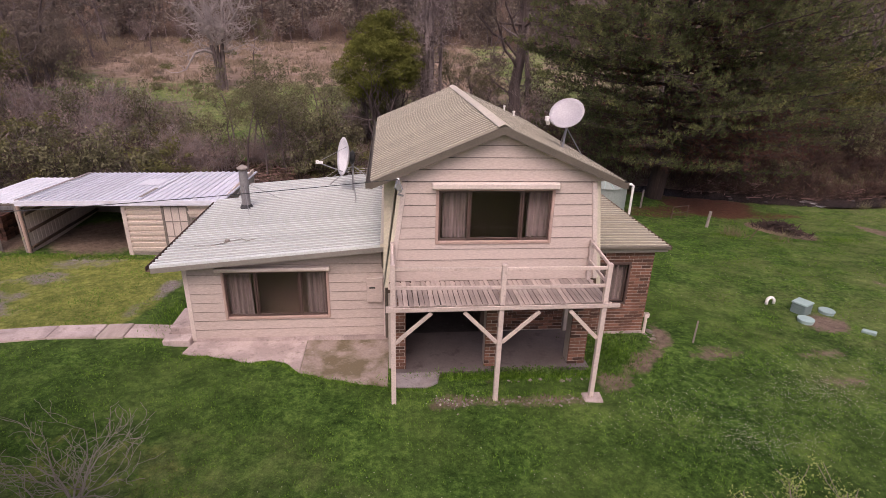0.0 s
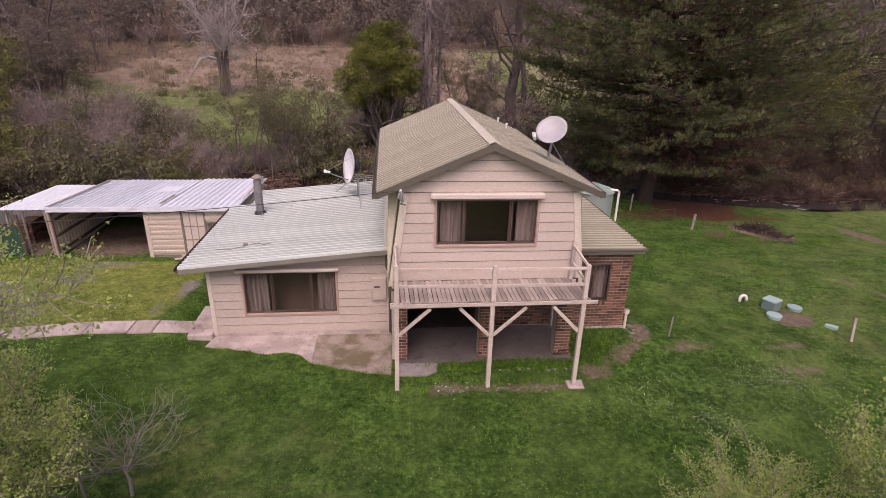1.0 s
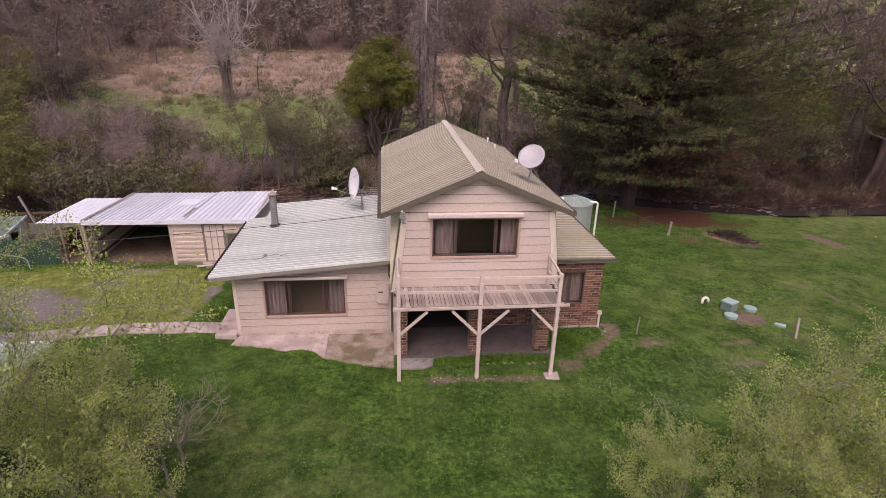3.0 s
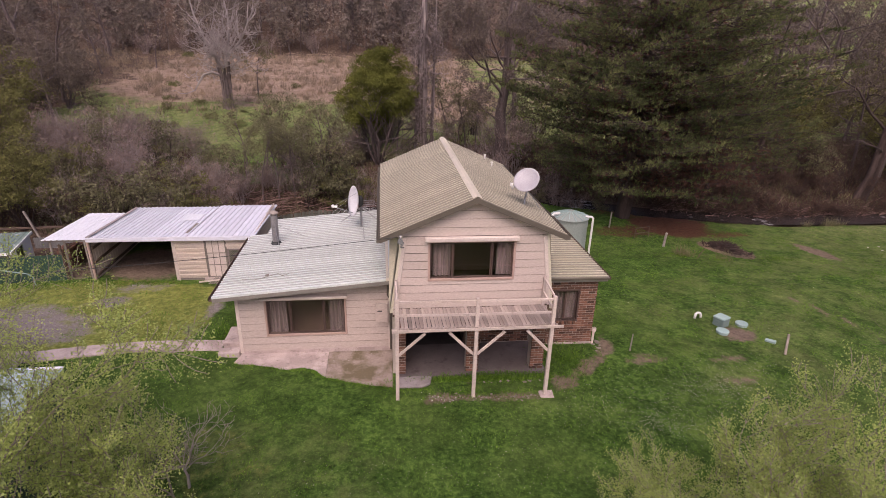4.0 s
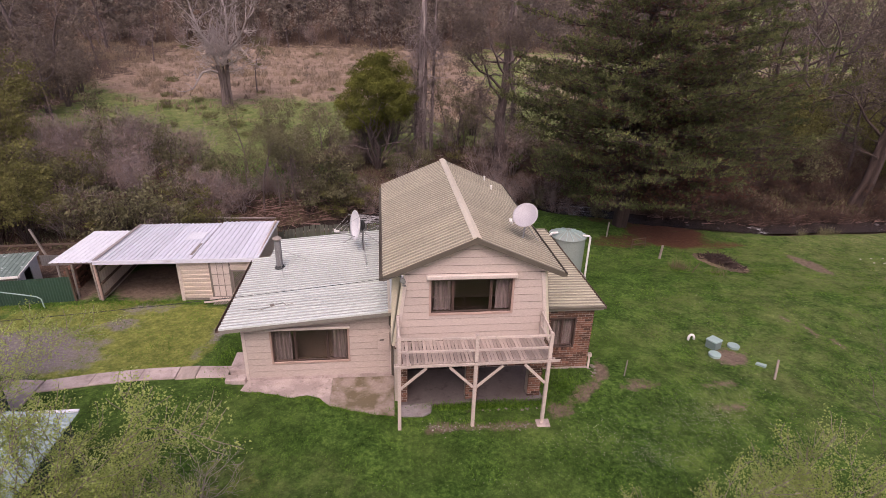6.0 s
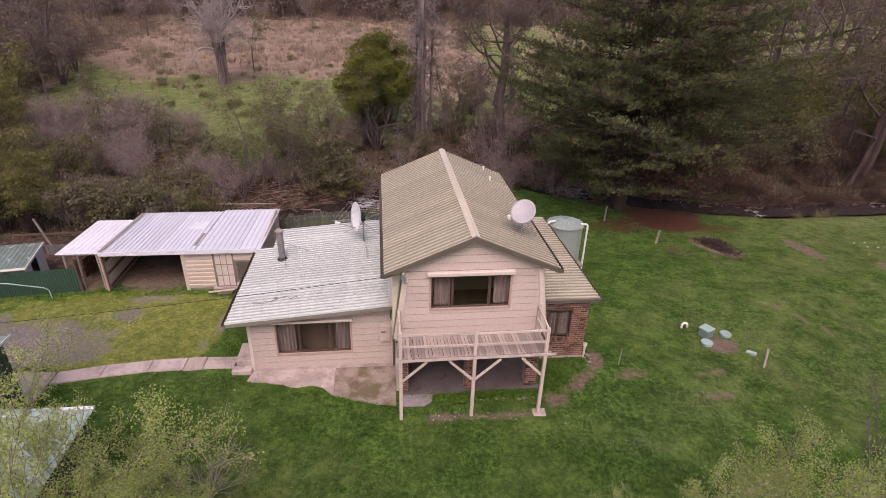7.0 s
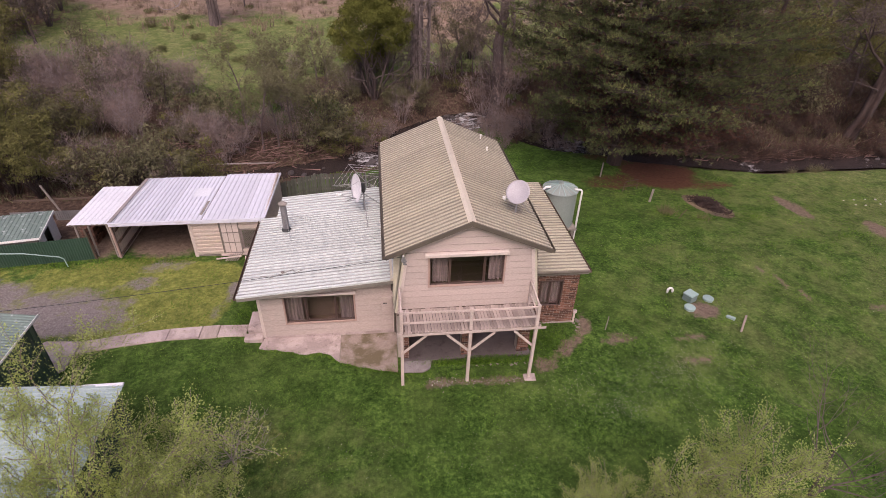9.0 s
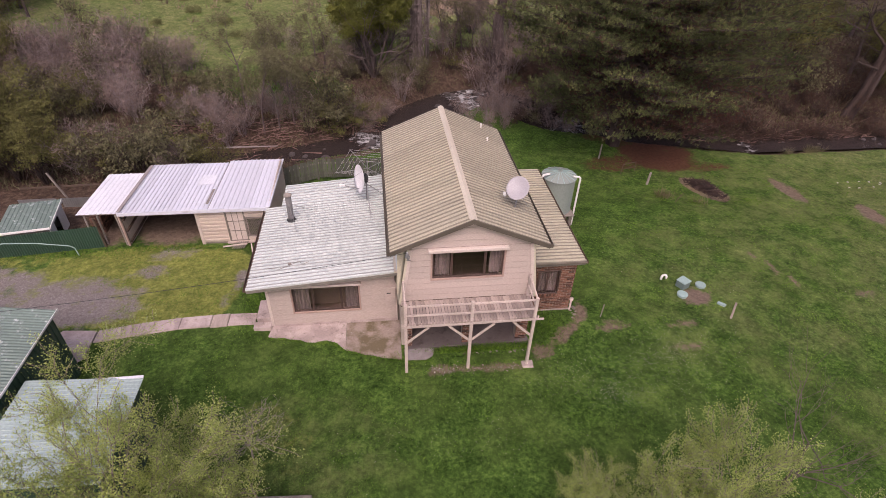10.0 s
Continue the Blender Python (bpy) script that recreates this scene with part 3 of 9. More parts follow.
def build_creek():
    vs, fs, rapid = [], [], []
    pts = []
    for (ax, ay), (bx, by) in zip(CREEK[1:-2], CREEK[2:-1]):
        k = max(2, int(math.hypot(bx - ax, by - ay) / 0.5))
        pts += [(ax + (bx - ax) * i / k, ay + (by - ay) * i / k) for i in range(k)]
    for i, (x, y) in enumerate(pts):
        a, b = pts[max(0, i - 1)], pts[min(len(pts) - 1, i + 1)]
        d = Vector((b[0] - a[0], b[1] - a[1], 0)).normalized()
        s = Vector((-d.y, d.x, 0))
        for j in range(9):
            o = (j - 4) * (0.60 - 0.26 * float(smooth01(9, 16, x)) - 0.09 * float(smooth01(17, 20, x)))
            wave = 0.05 * noise.noise((x * 0.9, y * 0.9, j * 0.5))
            vs.append((x + s.x * o, y + s.y * o, -1.42 + wave))
            r = max(math.exp(-((x + 0.5) / 1.4) ** 2) * (y < 33), math.exp(-((x - 6.8) / 2.2) ** 2), 0.85 * math.exp(-((x - 13.5) / 2.2) ** 2), 0.85 * math.exp(-((x - 24.3) / 1.0) ** 2), 0.6 * math.exp(-((x - 33) / 1.5) ** 2), 0.25)
            rapid.append(r)
        if i:
            for j in range(8):
                k = (i - 1) * 9 + j
                fs.append((k, k + 1, k + 10, k + 9))
    me = soup("water", vs, fs, WATER)
    me.polygons.foreach_set("use_smooth", [True] * len(me.polygons))
    me.attributes.new("rapid", "FLOAT", "POINT").data.foreach_set("value", np.asarray(rapid, np.float32))
    solo("water", me, "dark shallow creek with small white rapids", "creek", kind="structure")


build_creek()

# ---- house ----
house = thing("house", "cream weatherboard two-storey house with low wings and brick base", "house", (0, 11, 0))
FRONT, LOWFRONT, WINGFRONT, RIDGE_X = 10.12, 11.5, 11.6, 2.37


def sheet_mesh(name, length, ribs, pitch, height, material, wave=False):
    """A ribbed sheet: x along the ribs, y across them, z up."""
    # Third value per point: weight of the shade painted along the ribs.
    prof = [(0.0, 0.0, 1), (0.06, 0.0, 0), (0.50, 0.0, 0), (0.56, 0.0, 1), (0.63, 1.0, 1), (0.67, 1.0, 0), (0.88, 1.0, 0), (0.92, 1.0, 1)] if not wave else [(0.0, 0.0, 1), (0.17, 0.25, 0.75), (0.33, 0.75, 0.25), (0.5, 1.0, 0), (0.67, 0.75, 0.25), (0.83, 0.25, 0.75)]
    ys = [((i + a) * pitch, h * height) for i in range(ribs) for a, h, d in prof] + [(ribs * pitch, 0.0)]
    v = [(x, y, z + 0.012) for x in (0, length) for y, z in ys] + [(x, y, z) for x in (0, length) for y, z in ys]
    k = len(ys)
    f = [(i, i + k, i + k + 1, i + 1) for i in range(k - 1)] + [(2 * k + i, 2 * k + i + 1, 3 * k + i + 1, 3 * k + i) for i in range(k - 1)]
    f += [(i, i + 1, 2 * k + i + 1, 2 * k + i) for i in range(k - 1)] + [(k + i + 1, k + i, 3 * k + i, 3 * k + i + 1) for i in range(k - 1)]
    me = Geo().add(v, f).mesh(name, material)
    low = ([float(d) for i in range(ribs) for a, h, d in prof] + [1.0]) * 2
    me.attributes.new("rib_shade", "FLOAT", "POINT").data.foreach_set("value", low + low)
    return me


def sheets(parent, origin, along, across, length, width, material, pitch=0.19, per=4, height=0.042, wave=False, name="roof_sheet", jitter=0.0):
    """Sheets side by side from origin: ribs run along, sheets follow one another across."""
    u, v = Vector(along).normalized(), Vector(across).normalized()
    w = u.cross(v)
    if w.z < 0 and abs(w.z) > 0.3:
        w = -w
    n_ = max(1, round(width / (pitch * per)))
    scale = width / (n_ * pitch * per)
    me = sheet_mesh(name, length, per, pitch * scale, height, material, wave)
    rng = random.Random(len(bpy.data.objects))
    for i in range(n_):
        ob = new(name, me)
        o = Vector(origin) + v * (i * pitch * scale * per) + w * (0.002 * (i % 2)) + u * rng.uniform(-jitter, jitter)
        ob.matrix_basis = Matrix(((u.x, v.x, w.x, o.x), (u.y, v.y, w.y, o.y), (u.z, v.z, w.z, o.z), (0, 0, 0, 1)))
        ob.parent = parent
        if parent.type == "EMPTY":
            ob.matrix_parent_inverse = Matrix.Translation(-parent.location)


def boards(parent, y, z0, z1, left, right, holes, pitch=0.2385, material=BOARD):
    """Weatherboards on a wall that faces the front, cut round the openings; left and right give x at a height."""
    def board(a0, b0, lo, a1, b1, hi):
        """One board from lo to hi; its face leans back from the bottom edge."""
        g = Geo().hexa([(a0, y - 0.026, lo), (b0, y - 0.026, lo), (b0, y, lo), (a0, y, lo), (a1, y - 0.012, hi), (b1, y - 0.012, hi), (b1, y, hi), (a1, y, hi)])
        part("weatherboard", g.mesh("weatherboard", material), parent)

    z = z0
    while z < z1 - 0.03:
        top = min(z + pitch, z1)
        cuts = sorted((a, b, lo, hi) for a, b, lo, hi in holes if lo < top - 0.02 and hi > z + 0.02)
        edges = ["L"] + [c for ab in cuts for c in ab[:2]] + ["R"]
        for a, b in zip(edges[0::2], edges[1::2]):
            xa0, xa1 = (left(z), left(top)) if a == "L" else (a, a)
            xb0, xb1 = (right(z), right(top)) if b == "R" else (b, b)
            if xb0 - xa0 > 0.05:
                board(xa0, xb0, z, xa1, xb1, top - 0.018)
        for a, b, lo, hi in cuts:
            if hi < top - 0.04:
                board(a, b, hi, a, b, top - 0.018)
            if lo > z + 0.02:
                board(a, b, z, a, b, lo)
        z += pitch


def window(parent, x0, x1, y, z0, z1, splits, hood=0.0, outer=PINKFRAME, inner=BROWNFRAME, sill=True):
    """A timber window in a front wall: outer frame, sashes, panes, sill."""
    w = part("window", Geo().box(x0 - 0.06, x0, y - 0.045, y + 0.1, z0 - 0.07, z1 + 0.07).box(x1, x1 + 0.06, y - 0.045, y + 0.1, z0 - 0.07, z1 + 0.07).box(x0, x1, y - 0.045, y + 0.1, z1, z1 + 0.07).box(x0, x1, y - 0.045, y + 0.1, z0 - 0.07, z0).mesh("window", outer, 0.008), parent, "painted timber window")
    cuts = [x0] + [x0 + (x1 - x0) * s for s in splits] + [x1]
    for i, (a, b) in enumerate(zip(cuts[:-1], cuts[1:])):
        o = 0.03 * (i % 2)
        part("sash", Geo().box(a, a + 0.04, y + o, y + o + 0.03, z0, z1).box(b - 0.04, b, y + o, y + o + 0.03, z0, z1).box(a + 0.04, b - 0.04, y + o, y + o + 0.03, z0, z0 + 0.045).box(a + 0.04, b - 0.04, y + o, y + o + 0.03, z1 - 0.04, z1).mesh("sash", inner, 0.004), w)
        ob = part("pane", Geo().box(a + 0.04, b - 0.04, y + o + 0.012, y + o + 0.016, z0 + 0.045, z1 - 0.04).mesh("pane", GLASS), w)
        ob.visible_shadow = False
    if sill:
        part("sill", Geo().hexa([(x0 - 0.13, y - 0.10, z0 - 0.115), (x1 + 0.13, y - 0.10, z0 - 0.115), (x1 + 0.13, y - 0.025, z0 - 0.115), (x0 - 0.13, y - 0.025, z0 - 0.115), (x0 - 0.13, y - 0.10, z0 - 0.08), (x1 + 0.13, y - 0.10, z0 - 0.08), (x1 + 0.13, y - 0.046, z0 - 0.07), (x0 - 0.13, y - 0.046, z0 - 0.07)]).mesh("sill", outer, 0.005), w)
    if hood:
        part("blind_box", Geo().box(x0 - 0.15, x1 + 0.11, y - 0.17, y - 0.025, z1 + 0.06, z1 + 0.06 + hood).mesh("blind_box", TRIM, 0.02), w, "cream blind box over the window")
    return w


def wall_with_holes(x0, x1, y0, y1, z0, z1, holes):
    """A wall along x with square openings (a, b, lo, hi) through it."""
    g, x = Geo(), x0
    for a, b, lo, hi in sorted(holes):
        if a > x:
            g.box(x, a, y0, y1, z0, z1)
        if lo > z0:
            g.box(a, b, y0, y1, z0, lo)
        if hi < z1:
            g.box(a, b, y0, y1, hi, z1)
        x = b
    if x < x1:
        g.box(x, x1, y0, y1, z0, z1)
    return g


def curtain(x0, x1, y, z0, z1, label):
    k = max(8, int((x1 - x0) / 0.022))
    v, f = [], []
    for i in range(k + 1):
        x = x0 + (x1 - x0) * i / k
        for z, s in ((z0, 1.0), (z1, 0.7)):
            v.append((x, y + 0.03 * s * math.sin(i * 1.15), z))
        if i:
            f.append((2 * i - 2, 2 * i, 2 * i + 1, 2 * i - 1))
    g = Geo().add(v, f)
    g.add([(a, b + 0.006, c) for a, b, c in v], [q[::-1] for q in f])
    solo("curtain", g.mesh("curtain", CURTAIN, smooth=True), label, "curtain", "curtains behind the windows")


# upper storey
half = lambda z: 1.99 + (4.16 - z) * 0.133
up_l, up_r = (lambda z: RIDGE_X + 0.05 - half(z)), (lambda z: RIDGE_X + 0.05 + half(z))
roof_z = lambda x: 5.39 - 0.424 * abs(x - RIDGE_X)
uw = (1.18, 3.49, 3.03, 4.09)
gw = Geo()
for a, b, lo, hi in ((None, uw[0], 2.1, 4.2), (uw[1], None, 2.1, 4.2), (uw[0], uw[1], 2.1, uw[2]), (uw[0], uw[1], uw[3], 4.2)):
    l0, l1 = (up_l(lo), up_l(hi)) if a is None else (a, a)
    r0, r1 = (up_r(lo), up_r(hi)) if b is None else (b, b)
    gw.hexa([(l0, FRONT, lo), (r0, FRONT, lo), (r0, FRONT + 0.12, lo), (l0, FRONT + 0.12, lo), (l1, FRONT, hi), (r1, FRONT, hi), (r1, FRONT + 0.12, hi), (l1, FRONT + 0.12, hi)])
x0, x1 = up_l(4.2), up_r(4.2)
gw.hexa([(x0, FRONT, 4.2), (x1, FRONT, 4.2), (x1, FRONT + 0.12, 4.2), (x0, FRONT + 0.12, 4.2), (RIDGE_X - 0.03, FRONT, 5.24), (RIDGE_X + 0.03, FRONT, 5.24), (RIDGE_X + 0.03, FRONT + 0.12, 5.24), (RIDGE_X - 0.03, FRONT + 0.12, 5.24)])
front_wall = part("wall", gw.mesh("wall", JOINTSHADE), house, "cream weatherboard gable wall")
boards(front_wall, FRONT, 2.135, 4.28, lambda z: up_l(z) + 0.08, lambda z: up_r(z) - 0.08, [(uw[0] - 0.055, uw[1] + 0.055, uw[2] - 0.065, uw[3] + 0.06)])
boards(front_wall, FRONT, 4.29, 5.24, lambda z: max(RIDGE_X - (5.30 - z) / 0.424, RIDGE_X - 2.3), lambda z: min(RIDGE_X + (5.30 - z) / 0.424, RIDGE_X + 2.3), [])
window(house, uw[0], uw[1], FRONT, uw[2], uw[3], (0.27, 0.74), hood=0.13, sill=False)
for s, fx, m_in, m_out in ((-1, up_l, TRIM, OLIVE), (1, up_r, TRIM, OLIVE)):
    a, b = fx(2.13), fx(4.27)
    part("corner_board", Geo().hexa([(a - 0.0 * s - (0.1 if s > 0 else 0), FRONT - 0.045, 2.13), (a + (0.1 if s < 0 else 0), FRONT - 0.045, 2.13), (a + (0.1 if s < 0 else 0), FRONT, 2.13), (a - (0.1 if s > 0 else 0), FRONT, 2.13),
                                     (b - (0.1 if s > 0 else 0), FRONT - 0.045, 4.27), (b + (0.1 if s < 0 else 0), FRONT - 0.045, 4.27), (b + (0.1 if s < 0 else 0), FRONT, 4.27), (b - (0.1 if s > 0 else 0), FRONT, 4.27)]).mesh("corner_board", m_in, 0.006), house)
    g = Geo().hexa([(a, FRONT - 0.035, 2.0), (a + 0.09 * s, FRONT - 0.035, 2.0), (a + 0.09 * s, 18.3, 2.0), (a, 18.3, 2.0), (b, FRONT - 0.035, 4.3), (b + 0.06 * s, FRONT - 0.035, 4.3), (b + 0.06 * s, 18.3, 4.3), (b, 18.3, 4.3)])
    side_wall = part("side_wall", g.mesh("side_wall", PALEOLIVE), house, "pale olive steep sheeted side wall")
    u = Vector((b - a, 0, 2.3))
    sheets(side_wall, (a + 0.095 * s, FRONT + 0.02, 2.0), u, (0, 1, 0), u.length, 8.1, PALEOLIVE, height=0.006, pitch=0.3, name="wall_sheet")
part("wall", Geo().hexa([(up_l(2.0), 18.2, -0.1), (up_r(2.0), 18.2, -0.1), (up_r(2.0), 18.3, -0.1), (up_l(2.0), 18.3, -0.1), (up_l(4.2), 18.2, 4.2), (up_r(4.2), 18.2, 4.2), (up_r(4.2), 18.3, 4.2), (up_l(4.2), 18.3, 4.2)]).hexa([(up_l(4.2), 18.2, 4.2), (up_r(4.2), 18.2, 4.2), (up_r(4.2), 18.3, 4.2), (up_l(4.2), 18.3, 4.2), (RIDGE_X - 0.02, 18.2, 5.24), (RIDGE_X + 0.02, 18.2, 5.24), (RIDGE_X + 0.02, 18.3, 5.24), (RIDGE_X - 0.02, 18.3, 5.24)]).mesh("wall", BOARD), house)
part("side_panel", Geo().hexa([(0.05, 10.42, 2.2), (up_l(2.2) + 0.03, 10.42, 2.2), (up_l(2.2) + 0.03, 10.5, 2.2), (0.05, 10.5, 2.2), (0.09, 10.42, 4.25), (up_l(4.25) + 0.03, 10.42, 4.25), (up_l(4.25) + 0.03, 10.5, 4.25), (0.09, 10.5, 4.25)]).mesh("side_panel", PALEOLIVE), house, "pale olive panel behind the slanted corner")
# rooms behind the windows
part("upper_floor", Geo().box(0.35, 4.5, FRONT + 0.13, 18.15, 2.0, 2.15).mesh("upper_floor", CARPET), house)
part("inner_wall", Geo().box(0.45, 4.4, 12.6, 12.7, 2.15, 4.2).mesh("inner_wall", ROOM), house)
part("inner_ceiling", Geo().box(0.40, 4.45, FRONT + 0.13, 14.0, 4.21, 4.26).mesh("inner_ceiling", ROOM), house)

# main roof
R0, R1, EAVE = 9.93, 18.5, 2.49
deckgeo = Geo()
for s in (-1, 1):
    e = RIDGE_X + s * EAVE
    deckgeo.hexa([(RIDGE_X, R0 + 0.02, 5.27), (e, R0 + 0.02, roof_z(e) - 0.12), (e, R1 - 0.02, roof_z(e) - 0.12), (RIDGE_X, R1 - 0.02, 5.27), (RIDGE_X, R0 + 0.02, 5.355), (e, R0 + 0.02, roof_z(e) - 0.035), (e, R1 - 0.02, roof_z(e) - 0.035), (RIDGE_X, R1 - 0.02, 5.355)])
main_roof = part("roof", deckgeo.mesh("roof", OLIVE), house, "cream-green ribbed steel gable roof")
for s in (-1, 1):
    e = RIDGE_X + s * (EAVE + 0.03)
    u = Vector((RIDGE_X - e, 0, 5.36 - roof_z(e) + 0.03))
    if s < 0:
        sheets(main_roof, (e, R0, roof_z(e) - 0.03), u, (0, 1, 0), u.length, R1 - R0, ROOF)
    else:
        sheets(main_roof, (e, R1, roof_z(e) - 0.03), u, (0, -1, 0), u.length, R1 - R0, ROOF)
    # barge boards, gutters
    for y in (R0 - 0.02, R1 + 0.02):
        part("barge_board", Geo().hexa([(RIDGE_X, y - 0.02, 5.245), (e, y - 0.02, roof_z(e) - 0.14), (e, y + 0.02, roof_z(e) - 0.14), (RIDGE_X, y + 0.02, 5.245), (RIDGE_X, y - 0.02, 5.40), (e, y - 0.02, roof_z(e) + 0.01), (e, y + 0.02, roof_z(e) + 0.01), (RIDGE_X, y + 0.02, 5.40)]).mesh("barge_board", OLIVE), main_roof)
    gx = e + s * 0.055
    part("gutter", Geo().box(gx - 0.055, gx + 0.055, R0, R1, roof_z(e) - 0.14, roof_z(e) - 0.125).box(gx + s * 0.05 - 0.006, gx + s * 0.05 + 0.006, R0, R1, roof_z(e) - 0.125, roof_z(e) - 0.02).box(gx - s * 0.05 - 0.006, gx - s * 0.05 + 0.006, R0, R1, roof_z(e) - 0.125, roof_z(e) - 0.03).box(gx - 0.05, gx + 0.05, R0, R0 + 0.01, roof_z(e) - 0.125, roof_z(e) - 0.025).mesh("gutter", OLIVE), main_roof, "olive steel gutter")
k = 5
for i in range(k):
    ya, yb = R0 - 0.03 + (R1 - R0 + 0.06) * i / k, R0 - 0.03 + (R1 - R0 + 0.06) * (i + 1) / k + 0.03
    t = 0.004 * (i % 2)
    part("ridge_cap", Geo().hexa([(RIDGE_X - 0.12, ya, 5.379 + t), (RIDGE_X, ya, 5.430 + t), (RIDGE_X, yb, 5.430 + t), (RIDGE_X - 0.12, yb, 5.379 + t), (RIDGE_X - 0.12, ya, 5.394 + t), (RIDGE_X, ya, 5.445 + t), (RIDGE_X, yb, 5.445 + t), (RIDGE_X - 0.12, yb, 5.394 + t)]).hexa([(RIDGE_X, ya, 5.430 + t), (RIDGE_X + 0.12, ya, 5.379 + t), (RIDGE_X + 0.12, yb, 5.379 + t), (RIDGE_X, yb, 5.430 + t), (RIDGE_X, ya, 5.445 + t), (RIDGE_X + 0.12, ya, 5.394 + t), (RIDGE_X + 0.12, yb, 5.394 + t), (RIDGE_X, yb, 5.445 + t)]).mesh("ridge_cap", CAP), main_roof)
part("soffit", Geo().hexa([(RIDGE_X - EAVE, R0 + 0.01, roof_z(RIDGE_X - EAVE) - 0.15), (RIDGE_X, R0 + 0.01, 5.235), (RIDGE_X, FRONT, 5.235), (RIDGE_X - EAVE, FRONT, roof_z(RIDGE_X - EAVE) - 0.15), (RIDGE_X - EAVE, R0 + 0.01, roof_z(RIDGE_X - EAVE) - 0.13), (RIDGE_X, R0 + 0.01, 5.25), (RIDGE_X, FRONT, 5.25), (RIDGE_X - EAVE, FRONT, roof_z(RIDGE_X - EAVE) - 0.13)]).mesh("soffit", TRIM), main_roof)
part("soffit", Geo().hexa([(RIDGE_X, R0 + 0.01, 5.235), (RIDGE_X + EAVE, R0 + 0.01, roof_z(RIDGE_X + EAVE) - 0.15), (RIDGE_X + EAVE, FRONT, roof_z(RIDGE_X + EAVE) - 0.15), (RIDGE_X, FRONT, 5.235), (RIDGE_X, R0 + 0.01, 5.25), (RIDGE_X + EAVE, R0 + 0.01, roof_z(RIDGE_X + EAVE) - 0.13), (RIDGE_X + EAVE, FRONT, roof_z(RIDGE_X + EAVE) - 0.13), (RIDGE_X, FRONT, 5.25)]).mesh("soffit", TRIM), main_roof)
for vx, vy in ((4.05, 17.9), (4.08, 16.6)):
    part("vent_pipe", Geo().tube([(vx, vy, roof_z(vx) - 0.05), (vx, vy, roof_z(vx) + 0.15)], 0.03, 10).tube([(vx, vy, roof_z(vx) + 0.13), (vx, vy, roof_z(vx) + 0.18)], 0.042, 10).mesh("vent_pipe", WHITE), main_roof, "white vent pipe")

# low left wing
LW = (-3.62, -1.30, 0.63, 1.78)
lw_top = lambda x: 2.44 + (x - 0.08) * 0.0886
low_wall = part("wall", wall_with_holes(-4.5, 0.12, LOWFRONT, LOWFRONT + 0.12, -0.15, 1.86, [LW]).hexa([(-4.5, LOWFRONT, 1.86), (0.12, LOWFRONT, 1.86), (0.12, LOWFRONT + 0.12, 1.86), (-4.5, LOWFRONT + 0.12, 1.86), (-4.5, LOWFRONT, 2.0), (0.12, LOWFRONT, 2.40), (0.12, LOWFRONT + 0.12, 2.40), (-4.5, LOWFRONT + 0.12, 2.0)]).mesh("wall", JOINTSHADE), house, "cream weatherboard low wall")
boards(low_wall, LOWFRONT, 0.06, 2.36, lambda z: max(-4.42, -4.42 + (z - 2.0) / 0.0886), lambda z: 0.04, [(LW[0] - 0.055, LW[1] + 0.055, LW[2] - 0.065, LW[3] + 0.06)])
for x in (-4.47, 0.08):
    part("corner_board", Geo().box(x - 0.05, x + 0.05, LOWFRONT - 0.03, LOWFRONT, 0.0, lw_top(x) - 0.05).mesh("corner_board", TRIM, 0.005), house)
part("plinth", Geo().box(-4.5, 0.12, LOWFRONT - 0.012, LOWFRONT, -0.2, 0.055).mesh("plinth", CONCRETE), house)
window(house, *LW[:2], LOWFRONT, *LW[2:], (0.30, 0.73), hood=0.09, sill=False)
part("side_wall", Geo().box(-4.5, -4.4, LOWFRONT + 0.12, 15.95, -0.1, 2.0).box(-4.4, -4.0, 15.85, 15.95, -0.1, 2.0).box(-4.1, -4.0, 15.95, 17.6, -0.1, 2.0).mesh("side_wall", BOARD), house)
part("wall", Geo().hexa([(-4.1, 17.6, -0.1), (0.1, 17.6, -0.1), (0.1, 17.7, -0.1), (-4.1, 17.7, -0.1), (-4.1, 17.6, 2.0), (0.1, 17.6, 2.40), (0.1, 17.7, 2.40), (-4.1, 17.7, 2.0)]).mesh("wall", BOARD), house)
part("lower_floor", Geo().box(-4.4, 0.1, LOWFRONT + 0.12, 15.85, -0.1, 0.1).mesh("lower_floor", CARPET), house)
part("inner_wall", Geo().box(-4.4, 0.1, 12.45, 12.55, 0.1, 2.0).mesh("inner_wall", ROOM), house)
part("meter_box", Geo().box(-0.36, 0.02, LOWFRONT - 0.11, LOWFRONT - 0.026, 0.98, 1.62).mesh("meter_box", BOARD, 0.012), house, "cream meter box door with a small latch")
part("latch", Geo().box(-0.30, -0.16, LOWFRONT - 0.13, LOWFRONT - 0.11, 1.36, 1.385).mesh("latch", BLACK), house)
LR0, LRN, LR1, NX = 11.17, 16.17, 17.93, -4.42
lz = lambda x: 2.555 + (x - 0.08) * 0.0886
under = Geo()
for x0, y0, y1 in ((-4.98, LR0 + 0.03, LRN), (NX + 0.05, LRN, LR1)):
    under.hexa([(x, y, lz(x) - d) for d in (0.13, 0.035) for x, y in ((x0, y0), (0.18, y0), (0.18, y1), (x0, y1))])
low_roof = part("roof", under.mesh("roof", OLIVE), house, "pale grey ribbed steel skillion roof")
